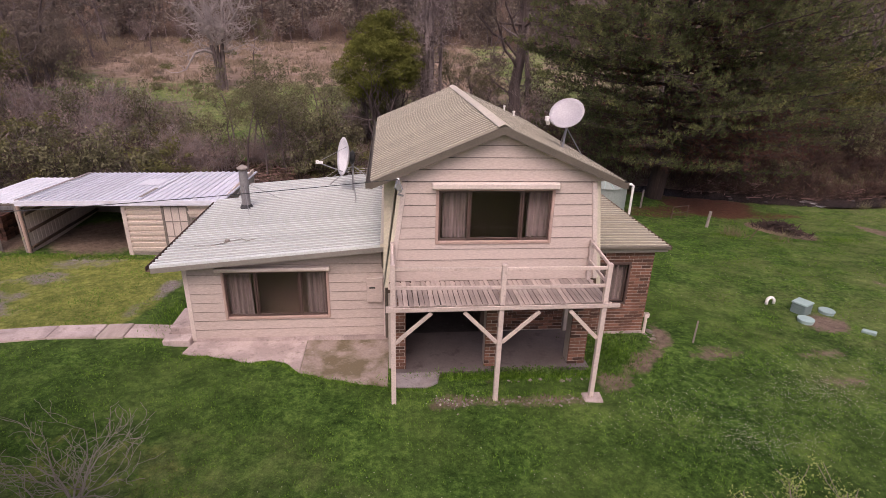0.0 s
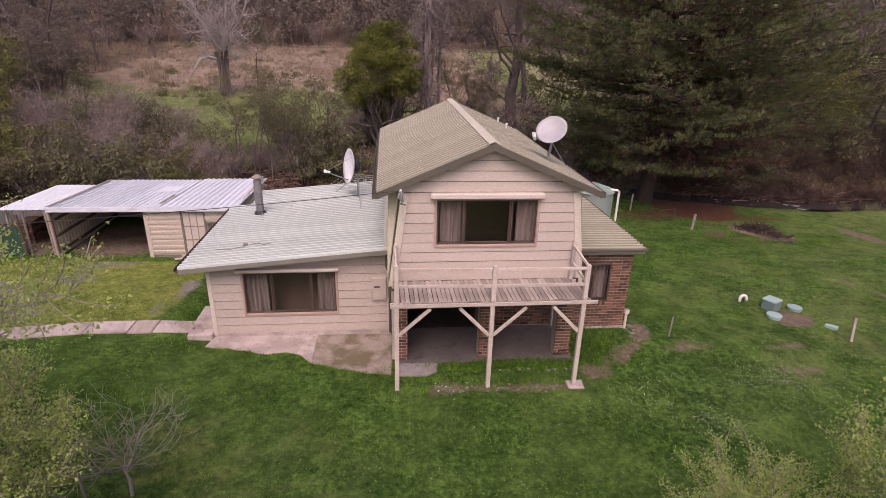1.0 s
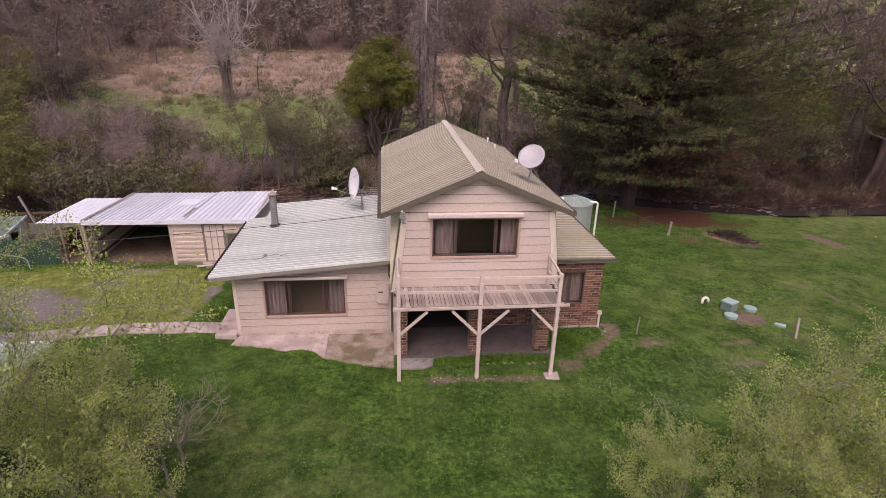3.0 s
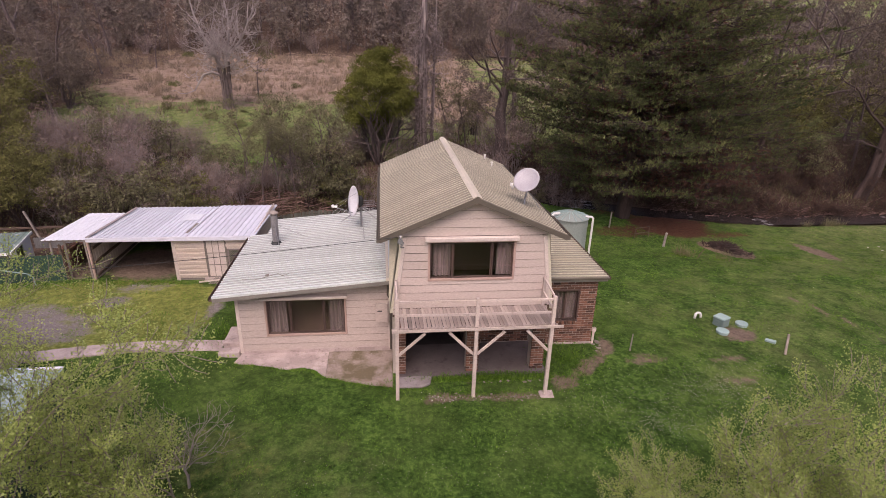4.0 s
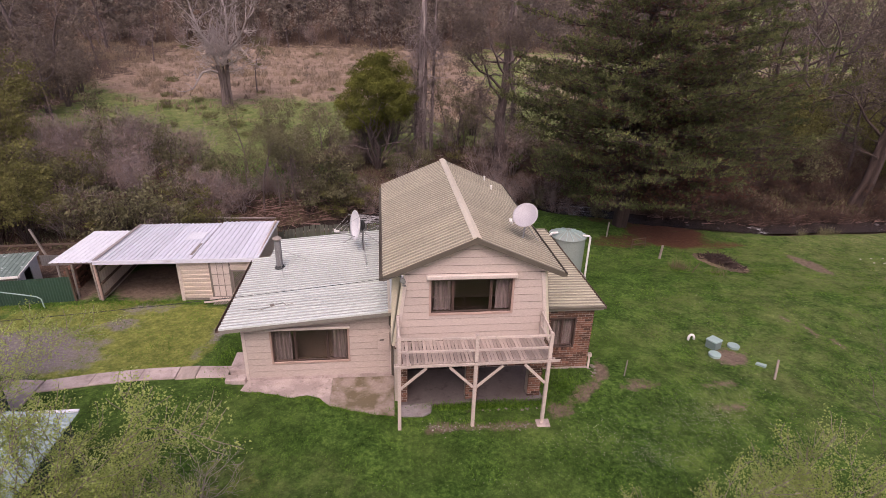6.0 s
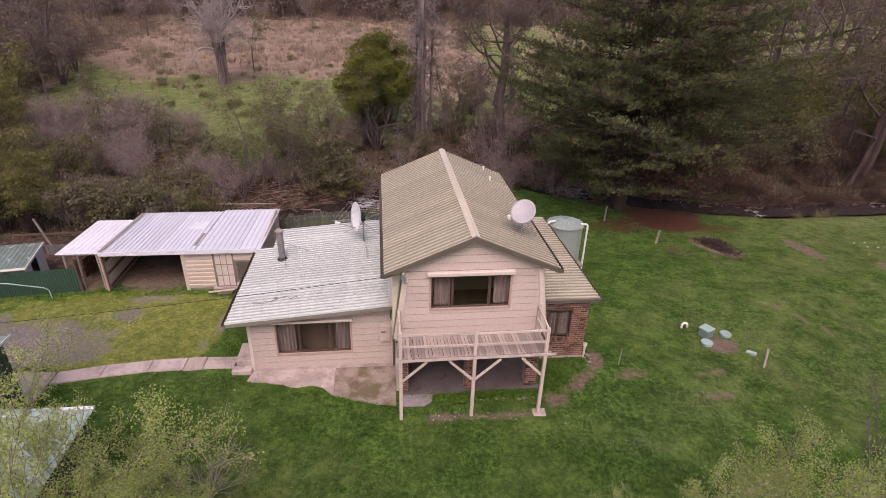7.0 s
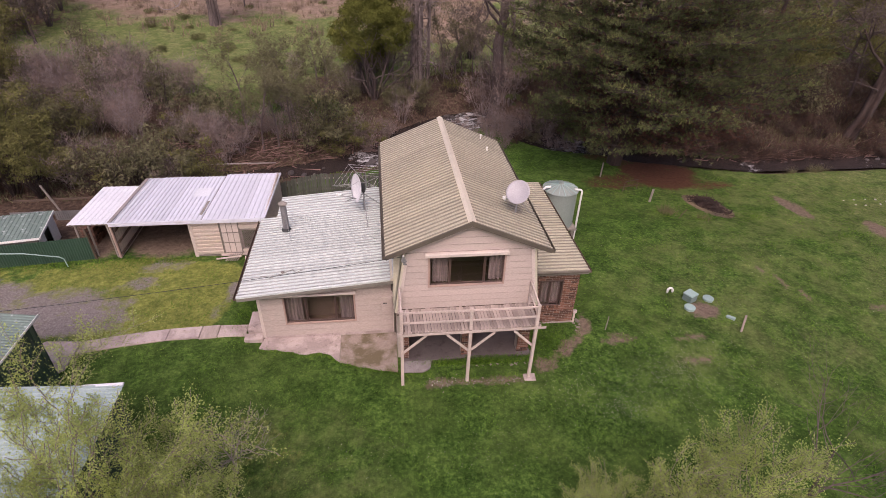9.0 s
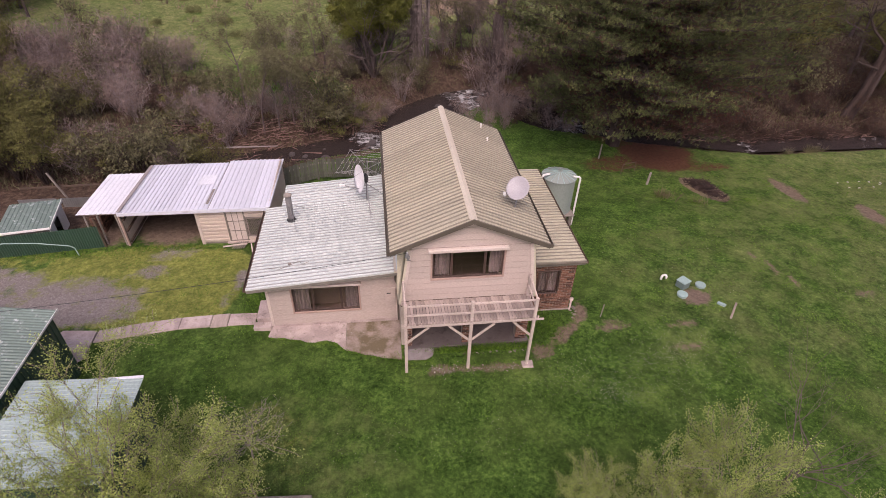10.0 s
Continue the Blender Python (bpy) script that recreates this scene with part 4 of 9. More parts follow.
for x0, y0, y1 in ((-5.03, LR0, LRN), (NX, LRN, LR1)):
    u = Vector((0.07 - x0, 0, (0.07 - x0) * 0.0886))
    sheets(low_roof, (x0, y0, lz(x0) - 0.03), u, (0, 1, 0), u.length, y1 - y0, ROOFGREY)
part("notch_flashing", Geo().hexa([(x, y, lz(x) + d) for d in (-0.06, 0.03) for x, y in ((-5.04, LRN - 0.03), (NX - 0.0, LRN - 0.03), (NX - 0.0, LRN + 0.03), (-5.04, LRN + 0.03))]).mesh("notch_flashing", ROOFGREY), low_roof)
part("fascia", Geo().hexa([(x, y, lz(x) + d) for d in (-0.165, -0.052) for x, y in ((-5.03, LR0 - 0.045), (0.14, LR0 - 0.045), (0.14, LR0 + 0.02), (-5.03, LR0 + 0.02))]).mesh("fascia", GREYTRIM), low_roof)
part("edge_flashing", Geo().hexa([(-5.04, LR0 - 0.03, lz(-5.04) - 0.05), (0.14, LR0 - 0.03, lz(0.14) - 0.05), (0.14, LR0 + 0.05, lz(0.14) + 0.0), (-5.04, LR0 + 0.05, lz(-5.04) + 0.0), (-5.04, LR0 - 0.03, lz(-5.04) + 0.012), (0.14, LR0 - 0.03, lz(0.14) + 0.012), (0.14, LR0 + 0.05, lz(0.14) + 0.022), (-5.04, LR0 + 0.05, lz(-5.04) + 0.022)]).mesh("edge_flashing", ROOFGREY), low_roof)
part("flashing", Geo().hexa([(0.06, LR0, lz(0.1) + 0.005), (0.22, LR0, lz(0.2) + 0.06), (0.22, 17.8, lz(0.2) + 0.06), (0.06, 17.8, lz(0.1) + 0.005), (0.06, LR0, lz(0.1) + 0.03), (0.20, LR0, lz(0.2) + 0.26), (0.20, 17.8, lz(0.2) + 0.26), (0.06, 17.8, lz(0.1) + 0.03)]).mesh("flashing", ROOFGREY), low_roof)
part("end_flashing", Geo().hexa([(-0.02, LR0 - 0.035, lz(0) - 0.06), (0.15, LR0 - 0.035, lz(0.15) - 0.06), (0.15, LR1 - 0.3, lz(0.15) - 0.03), (-0.02, LR1 - 0.3, lz(0) - 0.03), (-0.02, LR0 - 0.035, lz(0) + 0.03), (0.15, LR0 - 0.035, lz(0.15) + 0.045), (0.15, LR1 - 0.3, lz(0.15) + 0.045), (-0.02, LR1 - 0.3, lz(0) + 0.03)]).mesh("end_flashing", CAP), low_roof, "pale cream end flashing")
part("gutter", Geo().box(-5.14, -5.03, LR0, LRN, lz(-5) - 0.14, lz(-5) - 0.125).box(-5.145, -5.133, LR0, LRN, lz(-5) - 0.14, lz(-5) - 0.03).mesh("gutter", DARKWOOD), low_roof)
part("downpipe", Geo().tube([(0.03, LOWFRONT - 0.06, 2.3), (0.03, LOWFRONT - 0.06, 1.9), (0.10, LOWFRONT - 0.08, 1.75), (0.10, LOWFRONT - 0.08, 0.0)], 0.035, 8).mesh("downpipe", OLIVE), house)

# right wing
WW = (5.36, 6.12, 0.74, 1.78)
wing = part("brick_wall", wall_with_holes(4.62, 6.74, WINGFRONT, WINGFRONT + 0.11, -0.4, 2.12, [WW]).box(6.63, 6.74, WINGFRONT + 0.11, 18.2, -0.5, 2.12).mesh("brick_wall", MORTAR), house, "red-brown face brick wall")
part("wall", Geo().box(4.6, 6.74, 18.2, 18.3, -0.5, 2.12).mesh("wall", MORTAR), house)
part("lower_floor", Geo().box(4.62, 6.63, WINGFRONT + 0.11, 18.2, -0.1, 0.05).mesh("lower_floor", CARPET), house)
part("inner_wall", Geo().box(4.62, 6.63, 12.9, 13.0, 0.05, 2.12).mesh("inner_wall", ROOM), house)
window(house, *WW[:2], WINGFRONT + 0.02, *WW[2:], (0.48,), outer=BROWNFRAME, sill=False)
wz = lambda x: 2.36 - (x - 4.7) * 0.012
WR0, WR1 = 11.42, 18.4
wing_roof = part("roof", Geo().hexa([(4.6, WR0 + 0.03, wz(4.6) - 0.12), (6.95, WR0 + 0.03, wz(6.95) - 0.12), (6.95, WR1, wz(6.95) - 0.12), (4.6, WR1, wz(4.6) - 0.12), (4.6, WR0 + 0.03, wz(4.6) - 0.035), (6.95, WR0 + 0.03, wz(6.95) - 0.035), (6.95, WR1, wz(6.95) - 0.035), (4.6, WR1, wz(4.6) - 0.035)]).mesh("roof", OLIVE), house, "cream-green ribbed steel wing roof")
u = Vector((-2.4, 0, 2.4 * 0.012))
sheets(wing_roof, (6.98, WR1, wz(6.98) - 0.03), u, (0, -1, 0), u.length, WR1 - WR0, ROOF)
part("fascia", Geo().box(4.66, 6.97, WR0 - 0.005, WR0 + 0.025, 2.18, 2.265).mesh("fascia", GREYTRIM), wing_roof)
part("front_gutter", Geo().box(4.66, 7.0, WR0 - 0.07, WR0 - 0.008, 2.268, 2.345).mesh("front_gutter", OLIVE, 0.012), wing_roof)
part("gutter", Geo().box(6.98, 7.06, WR0, WR1, 2.22, 2.235).box(7.05, 7.062, WR0, WR1, 2.235, 2.32).mesh("gutter", DARKWOOD), wing_roof)

part("plinth", Geo().box(4.8, 6.77, WINGFRONT - 0.035, WINGFRONT - 0.016, -0.4, -0.10).mesh("plinth", CONCRETE, 0.005), house, "pale concrete plinth strip")
part("downpipe", Geo().tube([(6.80, WINGFRONT - 0.04, -0.2), (6.80, WINGFRONT - 0.04, 0.42)], 0.04, 8).box(6.74, 6.86, WINGFRONT - 0.09, WINGFRONT + 0.01, 0.30, 0.42).mesh("downpipe", TRIM), house, "short cream pipe stub")

# undercroft
part("side_wall", Geo().box(0.14, 0.25, FRONT + 0.1, 18.2, -0.1, 2.0).mesh("side_wall", MORTAR), house)
part("side_wall", Geo().box(4.61, 4.72, FRONT + 1.5, 18.2, -0.1, 2.0).mesh("side_wall", MORTAR), house)
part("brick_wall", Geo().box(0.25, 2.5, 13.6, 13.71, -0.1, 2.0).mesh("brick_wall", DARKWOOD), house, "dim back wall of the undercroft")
under_back = part("brick_wall", Geo().box(2.55, 4.61, 11.70, 11.81, -0.1, 2.0).mesh("brick_wall", MORTAR), house, "brick back wall of the undercroft")
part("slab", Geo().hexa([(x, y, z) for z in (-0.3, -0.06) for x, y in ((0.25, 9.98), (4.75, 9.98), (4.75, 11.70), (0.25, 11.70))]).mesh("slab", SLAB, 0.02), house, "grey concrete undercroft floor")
# Added dark floor; its colour stands in for deep shade behind the slab.
part("earth_floor", Geo().box(0.25, 2.45, 11.70, 13.6, -0.3, -0.10).mesh("earth_floor", DARKROCK), house, "dark floor piece standing in for the bay's deep shade")
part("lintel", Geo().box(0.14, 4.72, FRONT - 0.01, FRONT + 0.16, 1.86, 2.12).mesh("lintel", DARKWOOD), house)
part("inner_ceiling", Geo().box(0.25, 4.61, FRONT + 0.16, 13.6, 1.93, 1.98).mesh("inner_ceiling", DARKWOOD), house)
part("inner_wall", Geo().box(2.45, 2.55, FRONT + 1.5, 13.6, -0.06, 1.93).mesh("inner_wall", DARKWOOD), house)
piers = [part("pier", Geo().box(a + 0.012, b - 0.012, FRONT + 0.002, FRONT + 0.35, -0.1, 1.86).mesh("pier", MORTAR), house, "brick pier") for a, b in ((0.26, 0.52), (2.30, 2.68), (4.26, 4.66))]

# deck on posts
deck = thing("deck", "raised balcony deck of grey slats on pale painted posts", "deck", (2.4, 9.5, -0.1))
D0, DZ = 8.98, 2.13
for x, zt, zb in ((0.24, 3.0, -0.12), (2.35, 2.97, -0.2), (4.42, 2.96, -0.12)):
    part("post", Geo().box(x - 0.048, x + 0.048, D0 - 0.048, D0 + 0.048, zb, zt).mesh("post", PINKTIMBER, 0.006), deck)
for x in (0.24, 4.44):
    part("post", Geo().box(x - 0.045, x + 0.045, FRONT - 0.13, FRONT - 0.05, DZ - 0.2, 3.04).mesh("post", PINKTIMBER, 0.006), deck)
part("beam", Geo().box(0.10, 4.72, D0 - 0.075, D0 - 0.05, 2.035, 2.12).mesh("beam", PINKTIMBER, 0.005), deck)
part("beam", Geo().box(0.10, 4.60, D0 + 0.05, D0 + 0.09, 1.96, 2.09).mesh("beam", PINKTIMBER, 0.005), deck)
part("beam", Geo().box(0.15, 4.6, FRONT - 0.05, FRONT - 0.012, 1.95, 2.09).mesh("beam", PINKTIMBER, 0.005), deck)
for i in range(6):
    x = 0.3 + i * 0.82
    part("joist", Geo().box(x - 0.02, x + 0.02, D0 + 0.09, FRONT - 0.05, 1.96, 2.09).mesh("joist", GREYWOOD), deck)
for a, b in (((0.24, D0, 2.96), (2.35, D0, 2.93)), ((2.35, D0, 2.93), (4.42, D0, 2.92)), ((0.24, D0, 2.57), (2.35, D0, 2.54)), ((2.35, D0, 2.54), (4.42, D0, 2.54))):
    part("rail", Geo().beam((a[0] + 0.04, a[1], a[2] - 0.05), (b[0] - 0.04, b[1], b[2] - 0.05), 0.04, 0.068).mesh("rail", PINKTIMBER, 0.005), deck)
for x in (0.24, 4.43):
    for z0, z1 in ((2.91, 2.99), (2.52, 2.58)):
        part("rail", Geo().beam((x, D0 + 0.05, z0), (x, FRONT - 0.13, z1), 0.04, 0.068).mesh("rail", PINKTIMBER, 0.005), deck)
for a, b in (((0.28, 1.32), (0.98, 1.97)), ((2.30, 1.27), (1.62, 1.97)), ((2.40, 1.27), (3.12, 1.95)), ((4.37, 1.30), (3.74, 1.95))):
    part("brace", Geo().beam((a[0], D0 + 0.0, a[1]), (b[0], D0 + 0.0, b[1]), 0.045, 0.075).mesh("brace", PINKTIMBER, 0.005), deck)
slat = Geo().box(-0.044, 0.044, -0.56, 0.56, -0.011, 0.011).mesh("deck_board", DECKWOOD)
rng = random.Random(4)
for i in range(42):
    ob = new("deck_board", slat)
    ob.parent = deck
    ob.matrix_parent_inverse = Matrix.Translation(-deck.location)
    ob.matrix_basis = pose(0.27 + i * 0.1025, 9.50 + rng.uniform(-0.02, 0.02), DZ + 0.003 + rng.uniform(-0.004, 0.004), 0, rng.uniform(-2.5, 2.5), rng.uniform(-0.9, 0.9) + 1.5)
solo("post_footing", Geo().hexa([(4.25, 8.80, -0.22), (4.66, 8.76, -0.22), (4.70, 9.12, -0.22), (4.24, 9.14, -0.22), (4.27, 8.82, -0.11), (4.63, 8.79, -0.10), (4.66, 9.10, -0.10), (4.27, 9.11, -0.11)]).mesh("post_footing", CONCRETE, 0.02), "cracked concrete pad under a deck post", "footing")

# bracket and cable at the gable corner
solo("cable_bracket", Geo().beam((0.36, 9.93, 4.28), (0.36, 9.75, 4.42), 0.05, 0.05).tube([(0.36, 9.78, 4.40), (0.44, 9.74, 4.22), (0.36, 9.76, 4.12), (0.46, 9.8, 4.08)], 0.022, 6).tube([(0.36, 9.78, 4.42), (0.30, 9.72, 4.26), (0.42, 9.76, 4.16)], 0.02, 6).box(0.33, 0.40, 9.72, 9.80, 4.22, 4.34).mesh("cable_bracket", STEEL), "grey power cable bracket on the barge board", "bracket")
cable = [(0.36 - 17.4 * s, 9.72 - 1.5 * s, 4.42 - 0.55 * s - 0.9 * s * (1 - s)) for s in (i / 24 for i in range(25))]
solo("power_cable", Geo().tube(cable, 0.008, 5).mesh("power_cable", BLACK), "thin black overhead power cable", "cable")
curtain(1.27, 1.76, FRONT + 0.14, 3.05, 4.1, "grey-beige curtain drawn to one side")
curtain(3.05, 3.50, FRONT + 0.14, 3.05, 4.1, "grey-beige curtain drawn to one side")
curtain(-3.60, -3.05, LOWFRONT + 0.14, 0.6, 1.78, "grey-beige curtain drawn to one side")
curtain(-1.78, -1.34, LOWFRONT + 0.14, 0.6, 1.78, "grey-beige curtain drawn to one side")
curtain(5.80, 6.11, WINGFRONT + 0.14, 0.72, 1.78, "grey-beige curtain drawn to one side")
curtain(5.40, 5.74, WINGFRONT + 0.14, 0.72, 1.78, "grey-beige curtain drawn to one side")

# paving
def paving(name, outline, label, material, z=0.0, slope=False):
    return solo(name, Geo().slab(outline, -0.4 if slope else z - 0.25, z).mesh(name, material, 0.015), label, name.replace("_", " "))


paving("patio_slab", [(-4.62, 10.98), (-4.35, 10.90), (-4.05, 10.90), (-3.8, 10.80), (-3.45, 10.74), (-3.2, 10.60), (-2.95, 10.56), (-2.80, 10.62), (-2.55, 10.66), (-2.35, 10.58), (-2.15, 10.50), (-2.02, 10.32), (-1.86, 10.15), (-1.832, 10.12), (-1.832, 11.49), (-4.5, 11.49)], "worn pink concrete patio with broken edge", CONCRETE, lambda x, y: -0.012 + (x + 4.6) * -0.017, True)
paving("patio_slab", [(-1.828, 10.12), (-1.5, 10.02), (-1.2, 9.86), (-0.9, 9.80), (-0.5, 9.64), (-0.2, 9.60), (0.12, 9.50), (0.16, 11.49), (-1.828, 11.49)], "moss-stained concrete patio slab", MOSSCON, lambda x, y: -0.016 + (x + 4.6) * -0.017, True)
paving("patio_slab", [(0.22, 9.48), (0.95, 9.44), (1.2, 9.60), (1.28, 9.95), (0.22, 9.97)], "small cracked concrete slab beneath the deck", GREYCON, -0.05)
for a, b, m in (((-10.4, 10.93, 11.5), (-9.1, 11.2, 11.8), CONCRETE), ((-9.09, 11.2, 11.8), (-7.75, 11.42, 12.0), CONCRETE), ((-7.74, 11.42, 12.0), (-6.7, 11.5, 12.1), CONCRETE), ((-6.68, 11.45, 12.1), (-6.1, 11.5, 12.15), DECKWOOD), ((-6.08, 11.52, 12.12), (-5.15, 11.6, 12.2), CONCRETE)):
    za, zb = gz(a[0], a[1]) + 0.05, gz(b[0], b[1]) + 0.05
    solo("path_slab", Geo().hexa([(a[0], a[1], za - 0.2), (b[0], b[1], zb - 0.2), (b[0], b[2], zb - 0.2), (a[0], a[2], za - 0.2), (a[0], a[1], za), (b[0], b[1], zb), (b[0], b[2], zb), (a[0], a[2], za)]).mesh("path_slab", m, 0.015), "slatted drain cover in the path" if m is DECKWOOD else "pale concrete footpath slab set in grass", "path", "footpath slabs")
paving("path_slab", [(-12.6, 10.4), (-10.9, 9.7), (-10.42, 10.2), (-10.45, 11.5), (-11.6, 11.6)], "brown concrete apron beside the green shed", CONCRETE, gz(-11, 10.7) + 0.03)
solo("door_step", Geo().box(-5.15, -4.52, 11.3, 11.62, -0.1, 0.14).box(-5.05, -4.52, 11.62, 12.6, -0.1, 0.32).mesh("door_step", CONCRETE, 0.02), "two-level concrete door step at the side wall", "step")

# ---- plants ----


def rods(segs, sides=5):
    """Tapered rods from rows of (p0, p1, r0, r1); the thin ones have three sides."""
    thin = [s for s in segs if s[2] < 0.035]
    thick = [s for s in segs if s[2] >= 0.035]
    if thin and thick and sides > 3:
        return merge(rods_of(thick, sides), rods_of(thin, 3))
    return rods_of(segs, 3 if thin and sides > 3 else sides)


def merge(*pairs):
    vs, fs, k = [], [], 0
    for v, f in pairs:
        vs.append(v)
        fs.append(f + k)
        k += len(v)
    return np.concatenate(vs), np.concatenate(fs)


def rods_of(segs, sides):
    p0 = np.array([s[0] for s in segs], float)
    p1 = np.array([s[1] for s in segs], float)
    r0 = np.array([s[2] for s in segs], float)[:, None]
    r1 = np.array([s[3] for s in segs], float)[:, None]
    d = p1 - p0
    d /= np.linalg.norm(d, axis=1, keepdims=True) + 1e-9
    ref = np.where(np.abs(d[:, 2:3]) > 0.9, [[1.0, 0, 0]], [[0, 0, 1.0]])
    s = np.cross(d, ref)
    s /= np.linalg.norm(s, axis=1, keepdims=True) + 1e-9
    u = np.cross(d, s)
    rings = []
    for p, r in ((p0, r0), (p1 + d * r1 * 0.3, r1)):
        for j in range(sides):
            a = 2 * math.pi * j / sides
            rings.append(p + (s * math.cos(a) + u * math.sin(a)) * r)
    v = np.stack(rings, 1)
    n_ = len(segs)
    base = (np.arange(n_) * 2 * sides)[:, None]
    f = np.concatenate([base + np.array([[j, (j + 1) % sides, sides + (j + 1) % sides, sides + j]]) for j in range(sides)], 0)
    return v.reshape(-1, 3), f


def cards(c, size, rg, aspect=0.5, flat=0.0):
    """Small pointed leaves (four corners) at the points c."""
    n_ = len(c)
    a = rg.normal(size=(n_, 3))
    a[:, 2] *= 1 - flat
    a /= np.linalg.norm(a, axis=1, keepdims=True)
    b = rg.normal(size=(n_, 3))
    b -= a * (a * b).sum(1, keepdims=True)
    b /= np.linalg.norm(b, axis=1, keepdims=True)
    s = (size * rg.uniform(0.6, 1.35, n_))[:, None]
    v = np.stack([c - a * s * 0.5, c + b * s * aspect * 0.5 - a * s * 0.05, c + a * s * 0.5, c - b * s * aspect * 0.5 - a * s * 0.05], 1)
    return v.reshape(-1, 3), np.arange(n_ * 4).reshape(-1, 4)


def blades(c, size, rg, aspect=0.55):
    """Small three-cornered leaves at the points c."""
    n_ = len(c)
    a = rg.normal(size=(n_, 3))
    a /= np.linalg.norm(a, axis=1, keepdims=True)
    b = rg.normal(size=(n_, 3))
    b -= a * (a * b).sum(1, keepdims=True)
    b /= np.linalg.norm(b, axis=1, keepdims=True)
    s = (size * rg.uniform(0.6, 1.35, n_))[:, None]
    v = np.stack([c - a * s * 0.5 - b * s * aspect * 0.5, c - a * s * 0.4 + b * s * aspect * 0.5, c + a * s * 0.6], 1)
    return v.reshape(-1, 3), np.arange(n_ * 3).reshape(-1, 3)


def spikes(c, d, length, width, rg):
    """Thin three-cornered blades from c along d."""
    n_ = len(c)
    s = np.cross(d, rg.normal(size=(n_, 3)))
    s /= np.linalg.norm(s, axis=1, keepdims=True) + 1e-9
    w = np.broadcast_to(np.asarray(width, float).reshape(-1, 1), (n_, 1)) * 0.5
    ln = np.broadcast_to(np.asarray(length, float).reshape(-1, 1), (n_, 1))
    v = np.stack([c - s * w, c + s * w, c + d * ln], 1)
    return v.reshape(-1, 3), np.arange(n_ * 3).reshape(-1, 3)


def limb(rg, p, d, length, r, level, segs, tips, opt):
    """Grows a limb in short bends and lets it fork."""
    p, d = np.array(p, float), np.array(d, float)
    bends = opt["bends"]
    rr = r
    for i in range(bends):
        d = d + rg.normal(size=3) * opt["wild"] * (1.0 if level else 0.4) + np.array([0, 0, opt["up"]]) * (1 if level else 0.3)
        d /= np.linalg.norm(d)
        q = p + d * length / bends
        r2 = r * (1 - (1 - opt["taper"]) * (i + 1) / bends)
        segs.append((p, q, rr, r2))
        p, rr = q, r2
        if level < opt["levels"] and i >= opt["first"]:
            for _ in range(opt["kids"][min(level, len(opt["kids"]) - 1)]):
                side = rg.normal(size=3)
                side -= d * side.dot(d)
                side /= np.linalg.norm(side)
                k = math.radians(rg.uniform(*opt["angle"]))
                limb(rg, p, d * math.cos(k) + side * math.sin(k), length * opt["shrink"] * rg.uniform(0.7, 1.15), rr * 0.62, level + 1, segs, tips, opt)
    tips.append((p, d, level))


def tree_parts(seed, height, r, opt, sides=6):
    rg = np.random.default_rng(seed)
    segs, tips = [], []
    limb(rg, (0, 0, -0.2), opt.get("start", (0.02, 0.02, 1)), height, r, 0, segs, tips, opt)
    segs.append(((0, 0, -0.3), (0, 0, height * 0.05), r * 1.5, r * 1.0))
    return rg, segs, tips


def plant(name, label, category, at, wood, wood_mat, crown=None, crown_mat=None, turn=0.0, scale=1.0, group="", wood_name="trunk", crown_name="crown"):
    e = thing(name, label, category, (0, 0, 0), group)
    if wood is not None:
        part(wood_name, soup(wood_name, *wood, wood_mat), e)
    if crown is not None:
        part(crown_name, soup(crown_name, *crown, crown_mat), e)
    e.matrix_basis = Matrix.Translation(at) @ Matrix.Rotation(radians(turn), 4, "Z") @ Matrix.Scale(scale, 4)
    return e


def at_ground(x, y, turn=0.0, scale=1.0, lift=-0.05, lean=0.0):
    return Matrix.Translation((x, y, gz(x, y) + lift)) @ Matrix.Rotation(radians(turn), 4, "Z") @ Matrix.Rotation(radians(lean), 4, "X") @ Matrix.Diagonal((scale, scale, scale, 1))


def put_copy(src, m):
    """A copy of a plant at the pose m, which may carry a size."""
    ob = copy_thing(src, m)
    ob.matrix_basis = m
    return ob


# leaf clumps and trunks
def leaflets(c, nrm, size, rg, aspect=0.6, jitter=0.5):
    """Small three-cornered leaves at c that face roughly along nrm."""
    n_ = len(c)
    k = nrm + rg.normal(size=(n_, 3)) * jitter
    k /= np.linalg.norm(k, axis=1, keepdims=True) + 1e-9
    a = np.cross(k, rg.normal(size=(n_, 3)))
    a /= np.linalg.norm(a, axis=1, keepdims=True) + 1e-9
    b = np.cross(k, a)
    s = (size * rg.uniform(0.55, 1.4, n_))[:, None]
    v = np.stack([c - a * s * 0.5 - b * s * aspect * 0.5, c - a * s * 0.4 + b * s * aspect * 0.5, c + a * s * 0.6], 1)
    return v.reshape(-1, 3), np.arange(n_ * 3).reshape(-1, 3)


